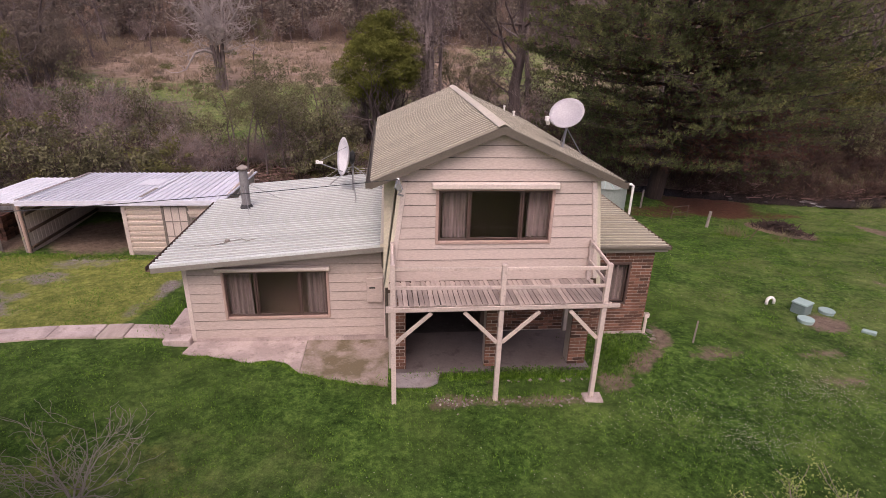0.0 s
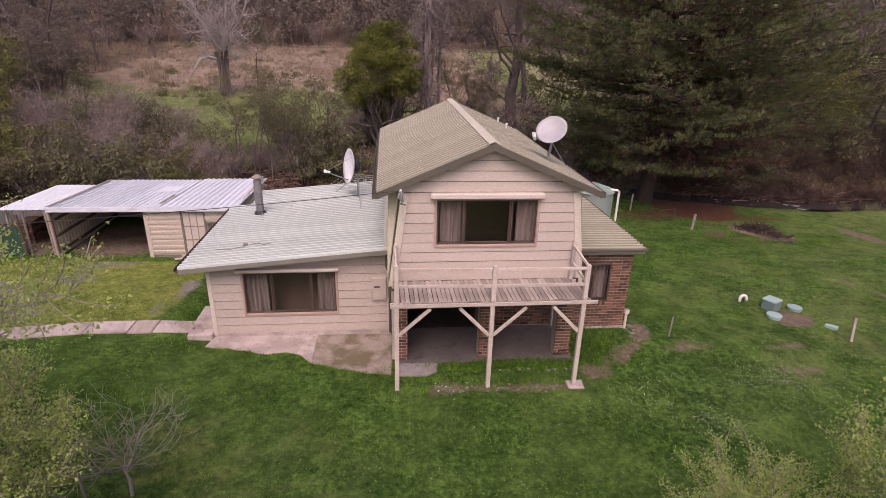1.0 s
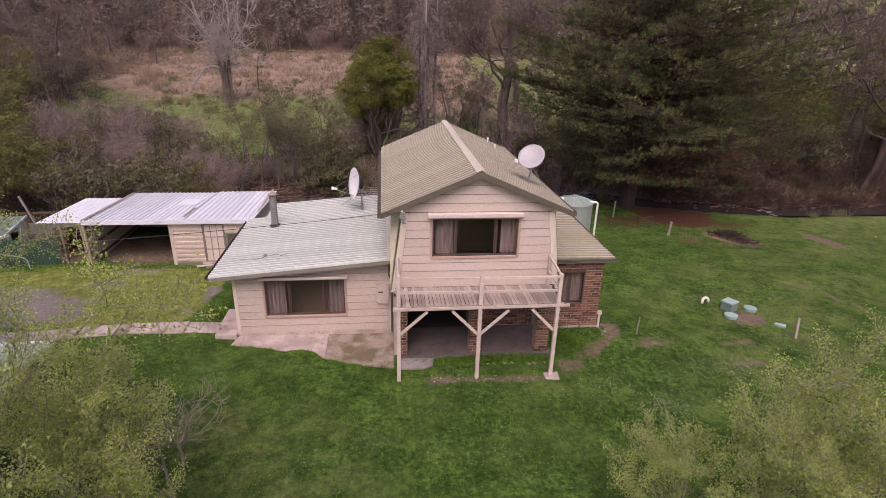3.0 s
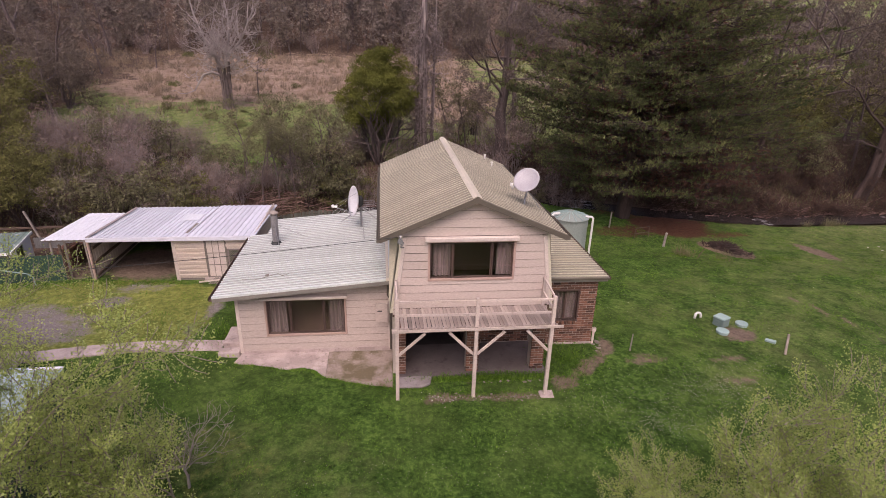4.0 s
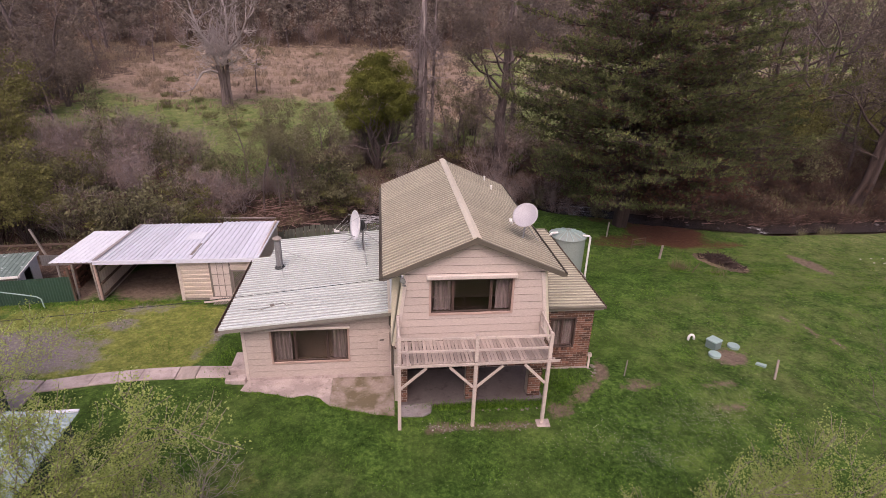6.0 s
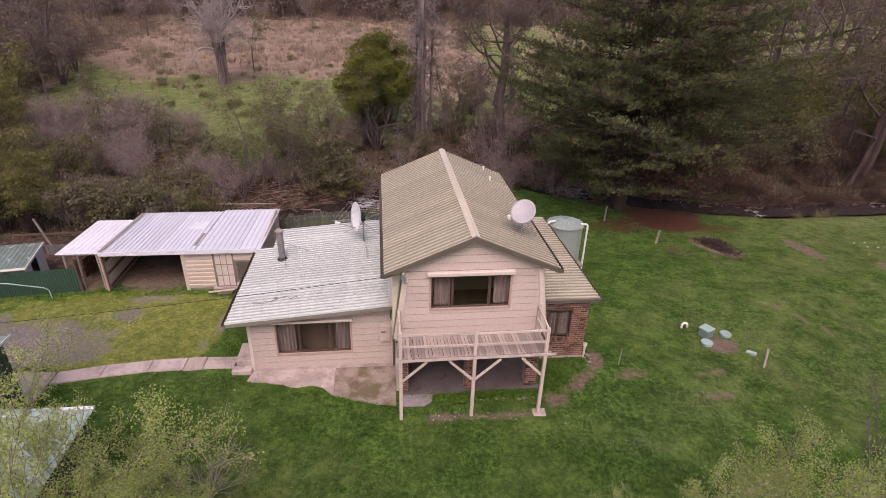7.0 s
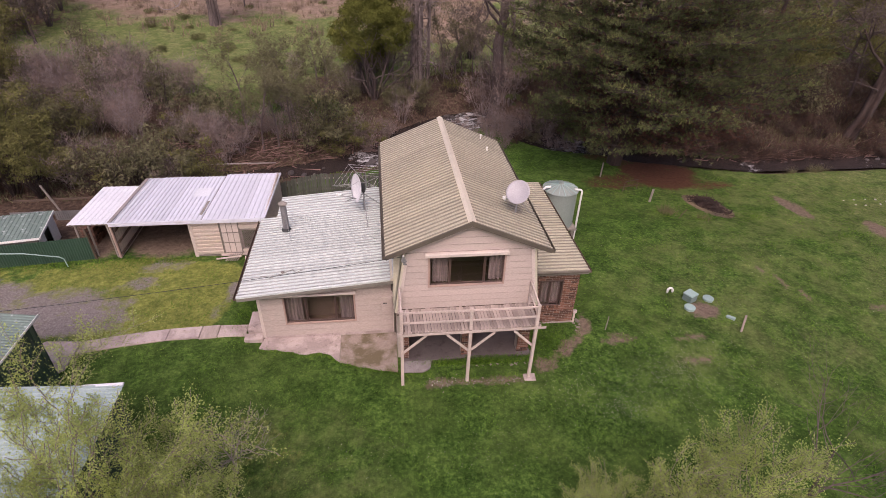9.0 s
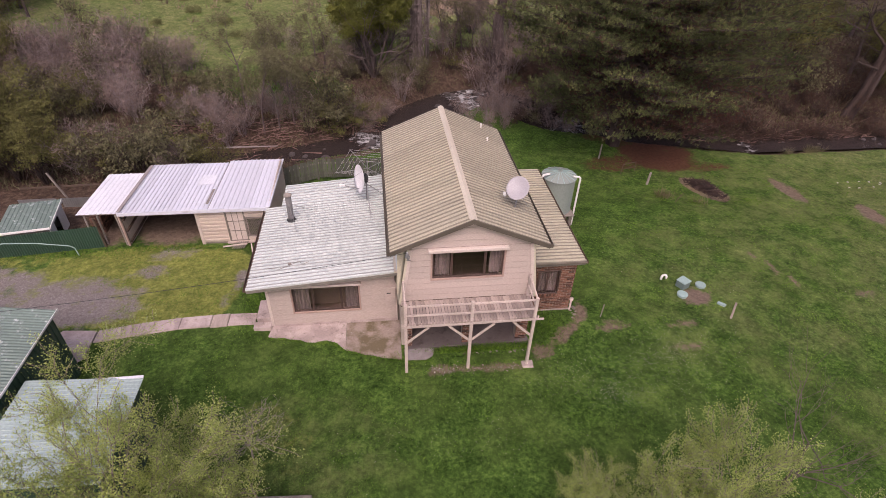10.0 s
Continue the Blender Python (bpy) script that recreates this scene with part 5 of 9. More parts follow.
def puffs(centres, radii, n_each, size, rg, flat=0.7, aspect=0.6, under=0.3, jitter=0.4):
    """Clumps of leaves: uneven shells whose leaves face outward, thinner underneath."""
    centres, radii = np.asarray(centres, float), np.asarray(radii, float)
    k = np.repeat(np.arange(len(centres)), n_each)
    o = rg.normal(size=(len(k), 3))
    o /= np.linalg.norm(o, axis=1, keepdims=True)
    keep = (o[:, 2] > -0.15) | (rg.random(len(k)) < under)
    k, o = k[keep], o[keep]
    lump = 1 + 0.28 * np.sin(o[:, 0] * 4.3 + k * 1.7) * np.cos(o[:, 1] * 3.9 + k) + 0.18 * np.sin(o[:, 2] * 7 + k * 2.3 + o[:, 0] * 5)
    r = (radii[k] * lump * rg.uniform(0.62, 1.08, len(k)))[:, None]
    c = centres[k] + o * r * np.array([1, 1, flat])
    return leaflets(c, o + np.array([0, 0, 0.45]), size, rg, aspect, jitter)


def bole(pts, radii, rg, sides=18, flute=0.2):
    """A fluted, uneven trunk through pts."""
    vs, fs = [], []
    ph, kf = rg.uniform(0, 6.28), int(rg.integers(3, 6))
    steps = []
    for (p, q), (r0, r1) in zip(zip(pts[:-1], pts[1:]), zip(radii[:-1], radii[1:])):
        for i in range(4):
            t = i / 4
            steps.append((np.asarray(p, float) * (1 - t) + np.asarray(q, float) * t, r0 * (1 - t) + r1 * t))
    steps.append((np.asarray(pts[-1], float), radii[-1]))
    for i, (p, r) in enumerate(steps):
        for j in range(sides):
            a = 2 * math.pi * j / sides
            rr_ = r * (1 + flute * math.sin(kf * a + ph + 0.12 * i) + 0.5 * flute * math.sin(7 * a + 2 * ph) + rg.normal() * 0.035)
            vs.append((p[0] + rr_ * math.cos(a), p[1] + rr_ * math.sin(a), p[2]))
        if i:
            for j in range(sides):
                a, b = (i - 1) * sides + j, (i - 1) * sides + (j + 1) % sides
                fs.append((a, b, b + sides, a + sides))
    return np.array(vs), np.array(fs)


# pines
def pine(seed, height, reach, low, limbs=(), dead_limbs=(), top_detail=12.0, needles=30, step=0.25, front=0):
    """A broad old pine: limbs that carry flat sprays of twigs with upright tufts of needles; the inner twigs are dead."""
    rg = np.random.default_rng(seed)
    segs, live, high, dead_ = [], [], [], []
    for i in range(12):
        z0, z1 = height * i / 12, height * (i + 1) / 12
        segs.append(((0.15 * math.sin(z0), 0.1 * math.cos(z0), z0 - 0.3), (0.15 * math.sin(z1), 0.1 * math.cos(z1), z1 - 0.25), 0.46 * (1 - z0 / height) + 0.05, 0.46 * (1 - z1 / height) + 0.04))
    jobs = [(np.array([0, 0, max(low, e[2] - 0.10 * math.hypot(e[0], e[1]) - 0.6)]), np.array(e, float), False) for e in limbs]
    jobs += [(np.array([0, 0, e[2] + 0.4]), np.array(e, float), True) for e in dead_limbs]
    z = low
    while z < height - 0.4:
        k = z / height
        for j in range(5 if z < top_detail else 4):
            L = reach * min(1.0, 0.62 + 1.8 * k) * max(0.0, 1 - k) ** 0.65 * rg.uniform(0.45, 1.0) + 0.7
            az = rg.uniform(0, 2 * math.pi)
            jobs.append((np.array([0.0, 0, z]), np.array([L * math.cos(az), L * math.sin(az), z + L * rg.uniform(-0.05, 0.22)]), False))
        z += 0.85 if z < top_detail else 1.2
    for i in range(front):
        zt, az, L = rg.uniform(5.0, 14.5) if i < 44 else rg.uniform(7.0, 11.0), rg.uniform(-3.4, 0.3), rg.uniform(0.55, 1.0) * reach
        jobs.append((np.array([0, 0, zt - 0.06 * L]), np.array([L * math.cos(az), L * math.sin(az), zt + 0.06 * L]), False))
    for p0, e, dead_limb in jobs:
        run = e - p0
        L = float(np.linalg.norm(run))
        h = run / L
        side = np.cross(h, [0, 0, 1.0])
        side /= np.linalg.norm(side) + 1e-9
        rad = 0.018 + 0.0065 * L
        n_s = max(5, int(L / step))
        bend, sag = rg.normal() * 0.06 * L, 0.055 * L
        p = p0
        for s in range(n_s):
            t = (s + 1) / n_s
            q = p0 + run * t + side * bend * math.sin(math.pi * t) + np.array([0, 0, -sag * math.sin(math.pi * t)]) + rg.normal(size=3) * 0.05
            segs.append((p, q, rad * (1 - 0.88 * s / n_s), rad * (1 - 0.88 * t)))
            p = q
            if t < 0.14:
                continue
            for sg in (-1, 1):
                if rg.random() < 0.22:
                    continue
                tl = rg.uniform(0.5, 1.15) * (0.4 + 1.25 * math.sin(math.pi * min(1.0, 0.18 + 0.80 * t))) * min(1.0, 0.35 + L / 8)
                td = h * rg.uniform(0.45, 0.95) + side * sg * rg.uniform(0.6, 1.1) + np.array([0, 0, rg.uniform(-0.08, 0.30)])
                td /= np.linalg.norm(td)
                segs.append((p, p + td * tl, 0.014, 0.006))
                for w in np.arange(0.4, 1.05, 0.17 / max(tl, 0.3)):
                    c = p + td * tl * w + rg.normal(size=3) * np.array([0.07, 0.07, 0.09])
                    ax = td * 0.45 + h * 0.25 + np.array([0, 0, 0.85])
                    if dead_limb or t * w < rg.uniform(0.02, 0.48):
                        if rg.random() < (0.9 if dead_limb else 0.55):
                            dead_.append((c, td * 0.8 - np.array([0, 0, 0.25])))
                    elif c[2] > top_detail:
                        if rg.random() < 0.5:
                            high.append((c, ax))
                    else:
                        live.append((c, ax))
            if t > 0.97 and not dead_limb:
                live.extend((p + h * 0.12 * i, h * 0.7 + np.array([0, 0, 0.6])) for i in range(3))

    def tufts(rows, n_, lo, hi, width, open_):
        c = np.repeat(np.array([a for a, b in rows]), n_, 0)
        ax = np.repeat(np.array([b for a, b in rows]), n_, 0)
        d = ax / np.linalg.norm(ax, axis=1, keepdims=True) + rg.normal(size=c.shape) * open_
        d /= np.linalg.norm(d, axis=1, keepdims=True)
        return spikes(c - d * 0.04, d, rg.uniform(lo, hi, len(c)), width, rg)
    return rods(segs, 5), merge(tufts(live, needles, 0.13, 0.25, 0.027, 0.6), tufts(high, 7, 0.28, 0.5, 0.09, 0.55)), tufts(dead_, 9, 0.15, 0.34, 0.034, 0.6)


PINE_LABEL = "large dark green pine tree on the creek bank"
FRONT_LIMBS = ((-5.6, -7.3, 9.0), (-2.6, -7.4, 10.6), (-4.3, -6.9, 8.4), (-5.2, -8.4, 7.6), (-0.7, -8.4, 6.2), (-1.6, -7.0, 5.1), (1.4, -9.6, 9.9), (2.6, -6.2, 9.3), (5.9, -6.5, 6.9), (2.7, -6.0, 6.9), (2.3, -7.1, 5.4), (-6.6, -1.0, 7.9), (-4.8, -0.8, 8.5), (8.4, -3.8, 10.1), (1.4, -2.2, 7.1), (-6.0, -4.4, 6.0), (-3.3, -5.2, 4.2), (4.4, -4.2, 4.0), (6.8, -1.2, 5.2), (-5.4, -2.6, 4.6), (0.2, -5.4, 3.1), (7.6, -4.8, 8.4), (4.2, -7.6, 8.0), (-7.9, -3.2, 8.2), (-7.6, -1.8, 6.6), (-7.0, 0.6, 9.4), (-6.6, -5.2, 9.8), (9.0, -2.2, 8.8), (8.6, -0.6, 7.0), (7.9, -6.0, 9.6), (-7.2, -0.2, 4.6), (-7.6, -0.5, 9.6), (-8.2, -1.5, 9.0), (-6.0, -3.6, 9.4), (-6.3, -3.6, 8.3), (-5.5, -3.6, 9.9), (-5.0, -0.6, 9.3), (-7.0, -5.6, 8.9), (-4.7, -3.6, 10.5), (-8.4, 0.4, 10.6), (-7.5, 0.4, 8.0), (-7.1, 0.4, 6.7), (-6.8, -2.2, 11.2), (-5.2, -5.0, 11.6), (8.4, -1.6, 9.3), (7.8, -1.6, 6.8), (2.9, -3.6, 9.8), (10.2, 0.4, 7.3), (9.4, -0.8, 8.2), (9.8, 0.2, 6.0), (8.8, -2.6, 5.2))
w, c, dd = pine(11, 26.0, 8.8, 1.9, FRONT_LIMBS, ((3.6, -4.2, 4.2), (3.0, -5.0, 3.4), (4.6, -3.4, 3.2), (2.2, -4.4, 2.8), (4.2, -3.4, 5.1), (6.1, -3.4, 4.8), (5.7, -3.4, 3.1), (4.9, -3.4, 4.1), (6.1, -3.4, 3.6)), needles=22, front=66, top_detail=13.0)
pine_a = plant("pine_tree", PINE_LABEL, "tree", (15.0, 27.6, gz(15, 27.6)), w, BARK_PINE, c, L_PINE, group="pines by the creek")
part("dead_needles", soup("dead_needles", *dd, L_PINEDEAD), pine_a, "rust-brown dead needles").matrix_parent_inverse = Matrix()
w, c, dd = pine(12, 17.0, 6.8, 0.8, needles=12, top_detail=10.5, step=0.34)
pine_b = plant("pine_tree", PINE_LABEL, "tree", (22.6, 31.4, gz(22.6, 31.4)), w, BARK_PINE, c, L_PINE, 70, group="pines by the creek")
part("dead_needles", soup("dead_needles", *dd, L_PINEDEAD), pine_b, "rust-brown dead needles").matrix_parent_inverse = Matrix()
put_copy(pine_b, at_ground(29.5, 36.0, 120, 0.72))

# wattle
rg = np.random.default_rng(21)
segs, cen, rad = [], [], []
for i in range(9):
    az = 2.4 * i
    limb(rg, (0.25 * math.cos(az), 0.25 * math.sin(az), 0.2), (0.55 * math.cos(az), 0.55 * math.sin(az), 1), 3.4, 0.11, 1, segs, [], dict(bends=4, wild=0.25, up=0.05, taper=0.5, levels=3, first=1, kids=(1, 2, 1), angle=(25, 60), shrink=0.6))
segs.append(((0, 0, -0.3), (0.05, 0, 1.4), 0.26, 0.2))
for i in range(170):
    o = rg.normal(size=3)
    o /= np.linalg.norm(o)
    k = rg.uniform(0.50, 1.0)
    b = np.array([0.35 * max(o[2], 0), 0, 5.0]) + o * np.array([2.75 - 0.9 * max(o[2], 0), 2.5, 3.0 if o[2] > 0 else 2.3]) * k
    b[2] -= 0.5 * max(0.0, -b[0] - 1.2)
    if b[0] > 0.8 and b[2] < 3.6:
        continue
    cen.append(b)
    rad.append(rg.uniform(0.34, 0.66))
plant("wattle_tree", "dense yellow-green wattle tree among grey scrub", "tree", (-0.4, 38.6, gz(-0.4, 38.6)), rods(segs), BARK_GUM, puffs(cen, rad, 720, 0.115, rg, 0.9, 0.42, 0.25, 0.6), L_WATTLE, scale=1.09)

# gums
GUM = dict(bends=4, wild=0.26, up=0.06, taper=0.42, levels=3, first=1, kids=(2, 1, 1), angle=(25, 65), shrink=0.56)


def gum(seed, height, r, clumps=80, leaf_size=0.18, start=(0.02, 0.02, 1), opt=None, radius=0.75):
    rg, segs, tips = tree_parts(seed, height, r, dict(opt or GUM, start=start))
    ends = [p for p, d, lv in tips if lv >= 2]
    pick = rg.permutation(len(ends))[:clumps]
    return rods(segs, 6), puffs([ends[i] for i in pick], rg.uniform(0.6, 1.2, len(pick)) * radius, 84, leaf_size, rg, 0.6, 0.42, 0.45, 0.8)


gum_a = plant("gum_tree", "tall gum tree with thin brown-olive leaves", "tree", (12.8, 49.0, gz(12.8, 49)), *(lambda w, c: (w, BARK_GUM, c, L_GUM))(*gum(31, 12.0, 0.28)), group="gum trees")
w, c = gum(33, 9.0, 0.17, 64, 0.18)
gum_c = plant("gum_tree", "slender gum tree with thin brown-olive leaves", "tree", (-34, 60, gz(-34, 60)), w, BARK_GUM, c, L_GUM, 20, group="gum trees")


def big_gum(seed, label, at, lean, r, limbs, leafy, forks, twig_opt, bark):
    """A heavy old gum: a fluted trunk, crooked limbs (start height, direction, length), fine twigs, hanging leaf clumps."""
    rg = np.random.default_rng(seed)
    top = 13.0
    pts = [np.array([lean[0] * z + 0.12 * math.sin(z), lean[1] * z + 0.1 * math.cos(1.3 * z), z]) for z in (-0.4, 0.5, 1.6, 3.2, 5.0, 7.0, 9.0, 11.0, top)]
    trunk = bole(pts, [r * k for k in (1.45, 1.2, 1.05, 0.95, 0.85, 0.72, 0.58, 0.42, 0.2)], rg, 24, 0.3)
    segs, tips = [], []
    for z, d, ln, rr_ in limbs:
        limb(rg, (lean[0] * z, lean[1] * z, z), d, ln, rr_, 1, segs, tips, twig_opt)
    for i in range(forks):
        z, az = rg.uniform(2.0, 11.0), rg.uniform(0, 6.28)
        limb(rg, (lean[0] * z, lean[1] * z, z), (math.cos(az), math.sin(az), rg.uniform(-0.2, 0.6)), rg.uniform(1.0, 2.4), 0.05, 2, segs, tips, twig_opt)
    segs = [(p, q, max(a, 0.012), max(b, 0.009)) for p, q, a, b in segs]
    crown = None
    if leafy:
        ends = np.array([p for p, d, lv in tips if lv >= 2 and p[2] > leafy[0]])
        ends = ends[rg.permutation(len(ends))[:leafy[1]]]
        crown = puffs(ends - [0, 0, 0.2], rg.uniform(0.45, 1.0, len(ends)), 170, 0.14, rg, 0.75, 0.35, 0.6, 0.9)
    return plant("gum_tree", label, "tree", (*at, gz(*at)), merge(trunk, rods_of(segs, 3)), bark, crown, L_GUM if leafy else None, group="gum trees")


CROOKED = dict(bends=5, wild=0.34, up=0.04, taper=0.35, levels=4, first=1, kids=(2, 1, 2, 1), angle=(25, 75), shrink=0.55)
FINE = dict(CROOKED, kids=(2, 2, 1, 0), wild=0.4, shrink=0.52)
big_gum(31, "heavy gum tree with bare mauve trunk and hanging foliage", (9.2, 38.6), (0.02, 0.0), 0.36, ((6.0, (-1, -0.2, 0.35), 5.0, 0.15), (6.8, (-0.8, 0.3, 0.7), 4.6, 0.14), (8.0, (-0.6, -0.4, 0.9), 4.4, 0.12), (4.4, (-0.9, -0.2, -0.15), 3.6, 0.07), (7.5, (0.7, 0.2, 0.7), 4.2, 0.12), (9.0, (-0.9, 0, 0.5), 4.0, 0.1), (8.8, (0.3, -0.7, 0.8), 3.6, 0.1)), (6.2, 150), 10, CROOKED, BARK_GUM)
big_gum(36, "leaning gum tree with a bare mauve trunk on the bank", (34.6, 30.9), (0.2, 0.03), 0.36, ((4.6, (-1, -0.1, 0.6), 5.2, 0.13), (5.4, (-0.8, 0.5, 0.7), 5.0, 0.12), (6.6, (-0.9, -0.4, 0.9), 4.6, 0.11), (3.4, (-0.8, -0.3, 0.35), 4.2, 0.08), (7.2, (0.6, -0.5, 0.8), 4.4, 0.12), (8.0, (-0.4, 0.3, 1.0), 4.6, 0.11)), (7.0, 60), 14, FINE, BARK_PINE)
rnd = random.Random(77)
for x, y, s in ((-40, 66, 1.1), (-46, 74, 1.2), (-52, 84, 1.3), (-38, 78, 1.0), (-60, 92, 1.3), (-44, 95, 1.2), (-31, 52, 0.85), (-37, 50, 1.0), (-56, 70, 1.3), (-66, 80, 1.4), (-50, 60, 1.2), (-44, 55, 1.1), (-33, 84, 0.7), (-62, 104, 1.3), (-48, 108, 1.2)):
    put_copy(gum_c if rnd.random() < 0.6 else gum_a, at_ground(x, y, rnd.uniform(0, 360), s * (0.95 if s > 1.05 else 0.9)))
for x, y, s in ((46, 40, 1.2), (52, 48, 1.3), (60, 44, 1.2), (44, 52, 1.1), (34, 47, 0.95), (56, 60, 1.3), (20, 52, 1.0), (72, 60, 1.3), (48, 72, 1.2), (66, 76, 1.3), (38, 60, 1.1), (42, 88, 1.3), (58, 52, 1.2), (64, 52, 1.25), (50, 40, 1.1), (43, 36, 1.0), (56, 44, 1.15), (24, 46, 0.9), (40, 38, 0.8), (37, 41, 0.9), (46, 46, 1.0), (41, 46, 0.9), (53, 54, 1.1), (47, 60, 1.1), (30, 52, 0.9), (62, 64, 1.2), (70, 70, 1.3), (55, 70, 1.1), (76, 82, 1.4)):
    put_copy(gum_a if rnd.random() < 0.35 else gum_c, at_ground(x, y, rnd.uniform(0, 360), s))

# bare dead trees
rg, segs, tips = np.random.default_rng(49), [], []
trunk = merge(bole([(-0.25, 0, -0.4), (-0.25, 0, 0.4), (-0.2, 0, 1.4), (-0.25, 0, 2.8), (-0.5, 0, 4.2)], [0.36, 0.28, 0.24, 0.21, 0.17], rg), bole([(0.35, 0.1, -0.4), (0.34, 0.1, 0.4), (0.30, 0.1, 1.4), (0.36, 0.1, 3.0), (0.5, 0.1, 4.8)], [0.36, 0.28, 0.24, 0.2, 0.15], rg), bole([(0.1, -0.35, -0.4), (0.1, -0.33, 0.4), (0.05, -0.28, 1.4), (0.05, -0.25, 3.0), (0.05, -0.2, 4.4)], [0.3, 0.24, 0.2, 0.17, 0.12], rg))
SPREAD = dict(bends=5, wild=0.42, up=0.10, taper=0.32, levels=4, first=0, kids=(2, 2, 1, 0), angle=(30, 80), shrink=0.52)
for i in range(15):
    az = 2.4 * i
    limb(rg, (0.35 * math.cos(az), 0.3 * math.sin(az), 3.6 + 0.14 * i), (math.cos(az), math.sin(az), 0.35 + 0.45 * (i % 3)), 3.9 if i % 3 else 3.2, 0.085, 1, segs, tips, SPREAD)
for x, d in ((0.45, (0.06, 0, 1)), (-0.4, (-0.28, 0.1, 1)), (0.1, (0.3, -0.1, 1))):
    limb(rg, (x, 0.1, 4.3), d, 8.6, 0.17, 1, segs, tips, dict(SPREAD, wild=0.16, bends=8, shrink=0.32, up=0.12))
p = np.array([-0.4, -0.1, 3.5])
for q, r0, r1 in (((-1.2, -0.2, 3.75), 0.17, 0.14), ((-2.0, -0.3, 3.5), 0.14, 0.12), ((-2.6, -0.3, 2.7), 0.12, 0.10), ((-3.1, -0.4, 1.9), 0.10, 0.07), ((-3.9, -0.5, 1.6), 0.07, 0.03)):
    segs.append((p, np.array(q), r0, r1))
    limb(rg, q, (-0.6, -0.2, 0.3), 1.5, 0.05, 3, segs, tips, SPREAD)
    p = np.array(q)
segs = [(p, q, max(a, 0.022), max(b, 0.016)) for p, q, a, b in segs]
dead = plant("dead_gum_tree", "big bleached dead gum tree standing in the field", "tree", (-16.4, 57.8, gz(-16.4, 57.8)), trunk, BARK_STRINGY)
part("bare_crown", soup("bare_crown", *rods_of(segs, 3), BARK_DEAD), dead, "bleached bare branches").matrix_parent_inverse = Matrix()
for seed, x, y, r, n_tw in ((43, 3.0, 40.2, 0.46, 120), (45, 3.95, 40.9, 0.13, 36)):
    rg, segs, tips = np.random.default_rng(seed), [], []
    trunk = bole([(0.02 * z, 0.03 * math.sin(z), z) for z in (-0.4, 0.5, 1.8, 3.4, 5.2, 7.4, 10.0, 13.0)], [r * k for k in (1.5, 1.15, 1.0, 0.92, 0.8, 0.66, 0.5, 0.2)], rg, 18, 0.24)
    for i in range(n_tw):
        z, az = rg.uniform(2.2, 11.0), rg.uniform(2.0, 5.2) if rg.random() < 0.6 else rg.uniform(0, 6.28)
        limb(rg, (0.02 * z, 0, z), (math.cos(az), math.sin(az), rg.uniform(-0.35, 0.5)), rg.uniform(1.0, 3.2), 0.05, 2, segs, tips, dict(FINE, up=-0.04, first=0))
    for i in range(5):
        a = 1.3 * i
        segs.append(((r * 1.1 * math.cos(a), r * 1.1 * math.sin(a), -0.3), (r * 0.7 * math.cos(a + 0.4), r * 0.7 * math.sin(a + 0.4), rg.uniform(2.5, 6.0)), r * 0.3, r * 0.16))
    segs = [(p, q, max(a, 0.013), max(b, 0.010)) for p, q, a, b in segs]
    plant("dead_gum_tree", "tall bare dead gum with fine broken side branches", "tree", (x, y, gz(x, y)), merge(trunk, rods_of(segs, 3)), BARK_SNAG, group="bare gums by the creek")


# scrub along the creek
def twiggy(seed, height, width, n_stems, n_twigs, n_puffs, n_each, leaf_size, puff=0.36, tree=False, aspect=0.5):
    """A many-stemmed shrub: crooked stems, fans of fine upright twigs, clumps of small leaves near the stem ends."""
    rg = np.random.default_rng(seed)
    segs, ends, tops = [], [], []
    for i in range(n_stems):
        az, out = rg.uniform(0, 2 * math.pi), math.sqrt(rg.uniform(0.02, 1.0))
        p = np.array([math.cos(az), math.sin(az), 0]) * (0.12 if tree else 0.35) * out
        top = np.array([math.cos(az) * width * out, math.sin(az) * width * out, height * rg.uniform(0.62, 1.0) * (1 - 0.34 * out ** 2)])
        last, r = p - [0, 0, 0.2], 0.05 if tree else 0.032
        for k in range(1, 6):
            t = k / 5
            q = p + (top - p) * np.array([t ** 1.3, t ** 1.3, t]) + rg.normal(size=3) * 0.10
            segs.append((last, q, r, r * 0.72))
            last, r = q, r * 0.72
            if k > 1:
                ends.append(q)
            if k > (2 if tree else 1):
                tops.append(q)
    e, tp = np.array(ends), np.array(tops)
    at_ = rg.integers(0, len(e), n_twigs)
    pick = e[at_] + rg.normal(size=(n_twigs, 3)) * 0.13
    d = rg.normal(size=(n_twigs, 3)) * 0.5 + np.array([0, 0, 0.85]) + (pick * [1, 1, 0]) * 0.30
    d /= np.linalg.norm(d, axis=1, keepdims=True)
    tw = spikes(pick, d, rg.uniform(0.25, 0.7, n_twigs), 0.017, rg)
    cen = tp[rg.integers(0, len(tp), n_puffs)] + rg.normal(size=(n_puffs, 3)) * np.array([0.22, 0.22, 0.16])
    lv = puffs(cen, rg.uniform(0.6, 1.25, n_puffs) * puff, n_each, leaf_size, rg, 0.72, aspect, 0.3, 0.45)
    return rods(segs, 3), tw, lv


def shrub(seed, label, *args, leaf_mat, twig_mat=BARK_PINE, tree=False, puff=0.36, aspect=0.5):
    st, tw, lv = twiggy(seed, *args, puff=puff, tree=tree, aspect=aspect)
    e = thing("shrub", label, "shrub", (0, 0, 0), "shrubs along the creek")
    part("stem", soup("stem", *st, twig_mat), e)
    part("brush", soup("brush", *tw, twig_mat), e)
    part("crown", soup("crown", *lv, leaf_mat), e)
    return e


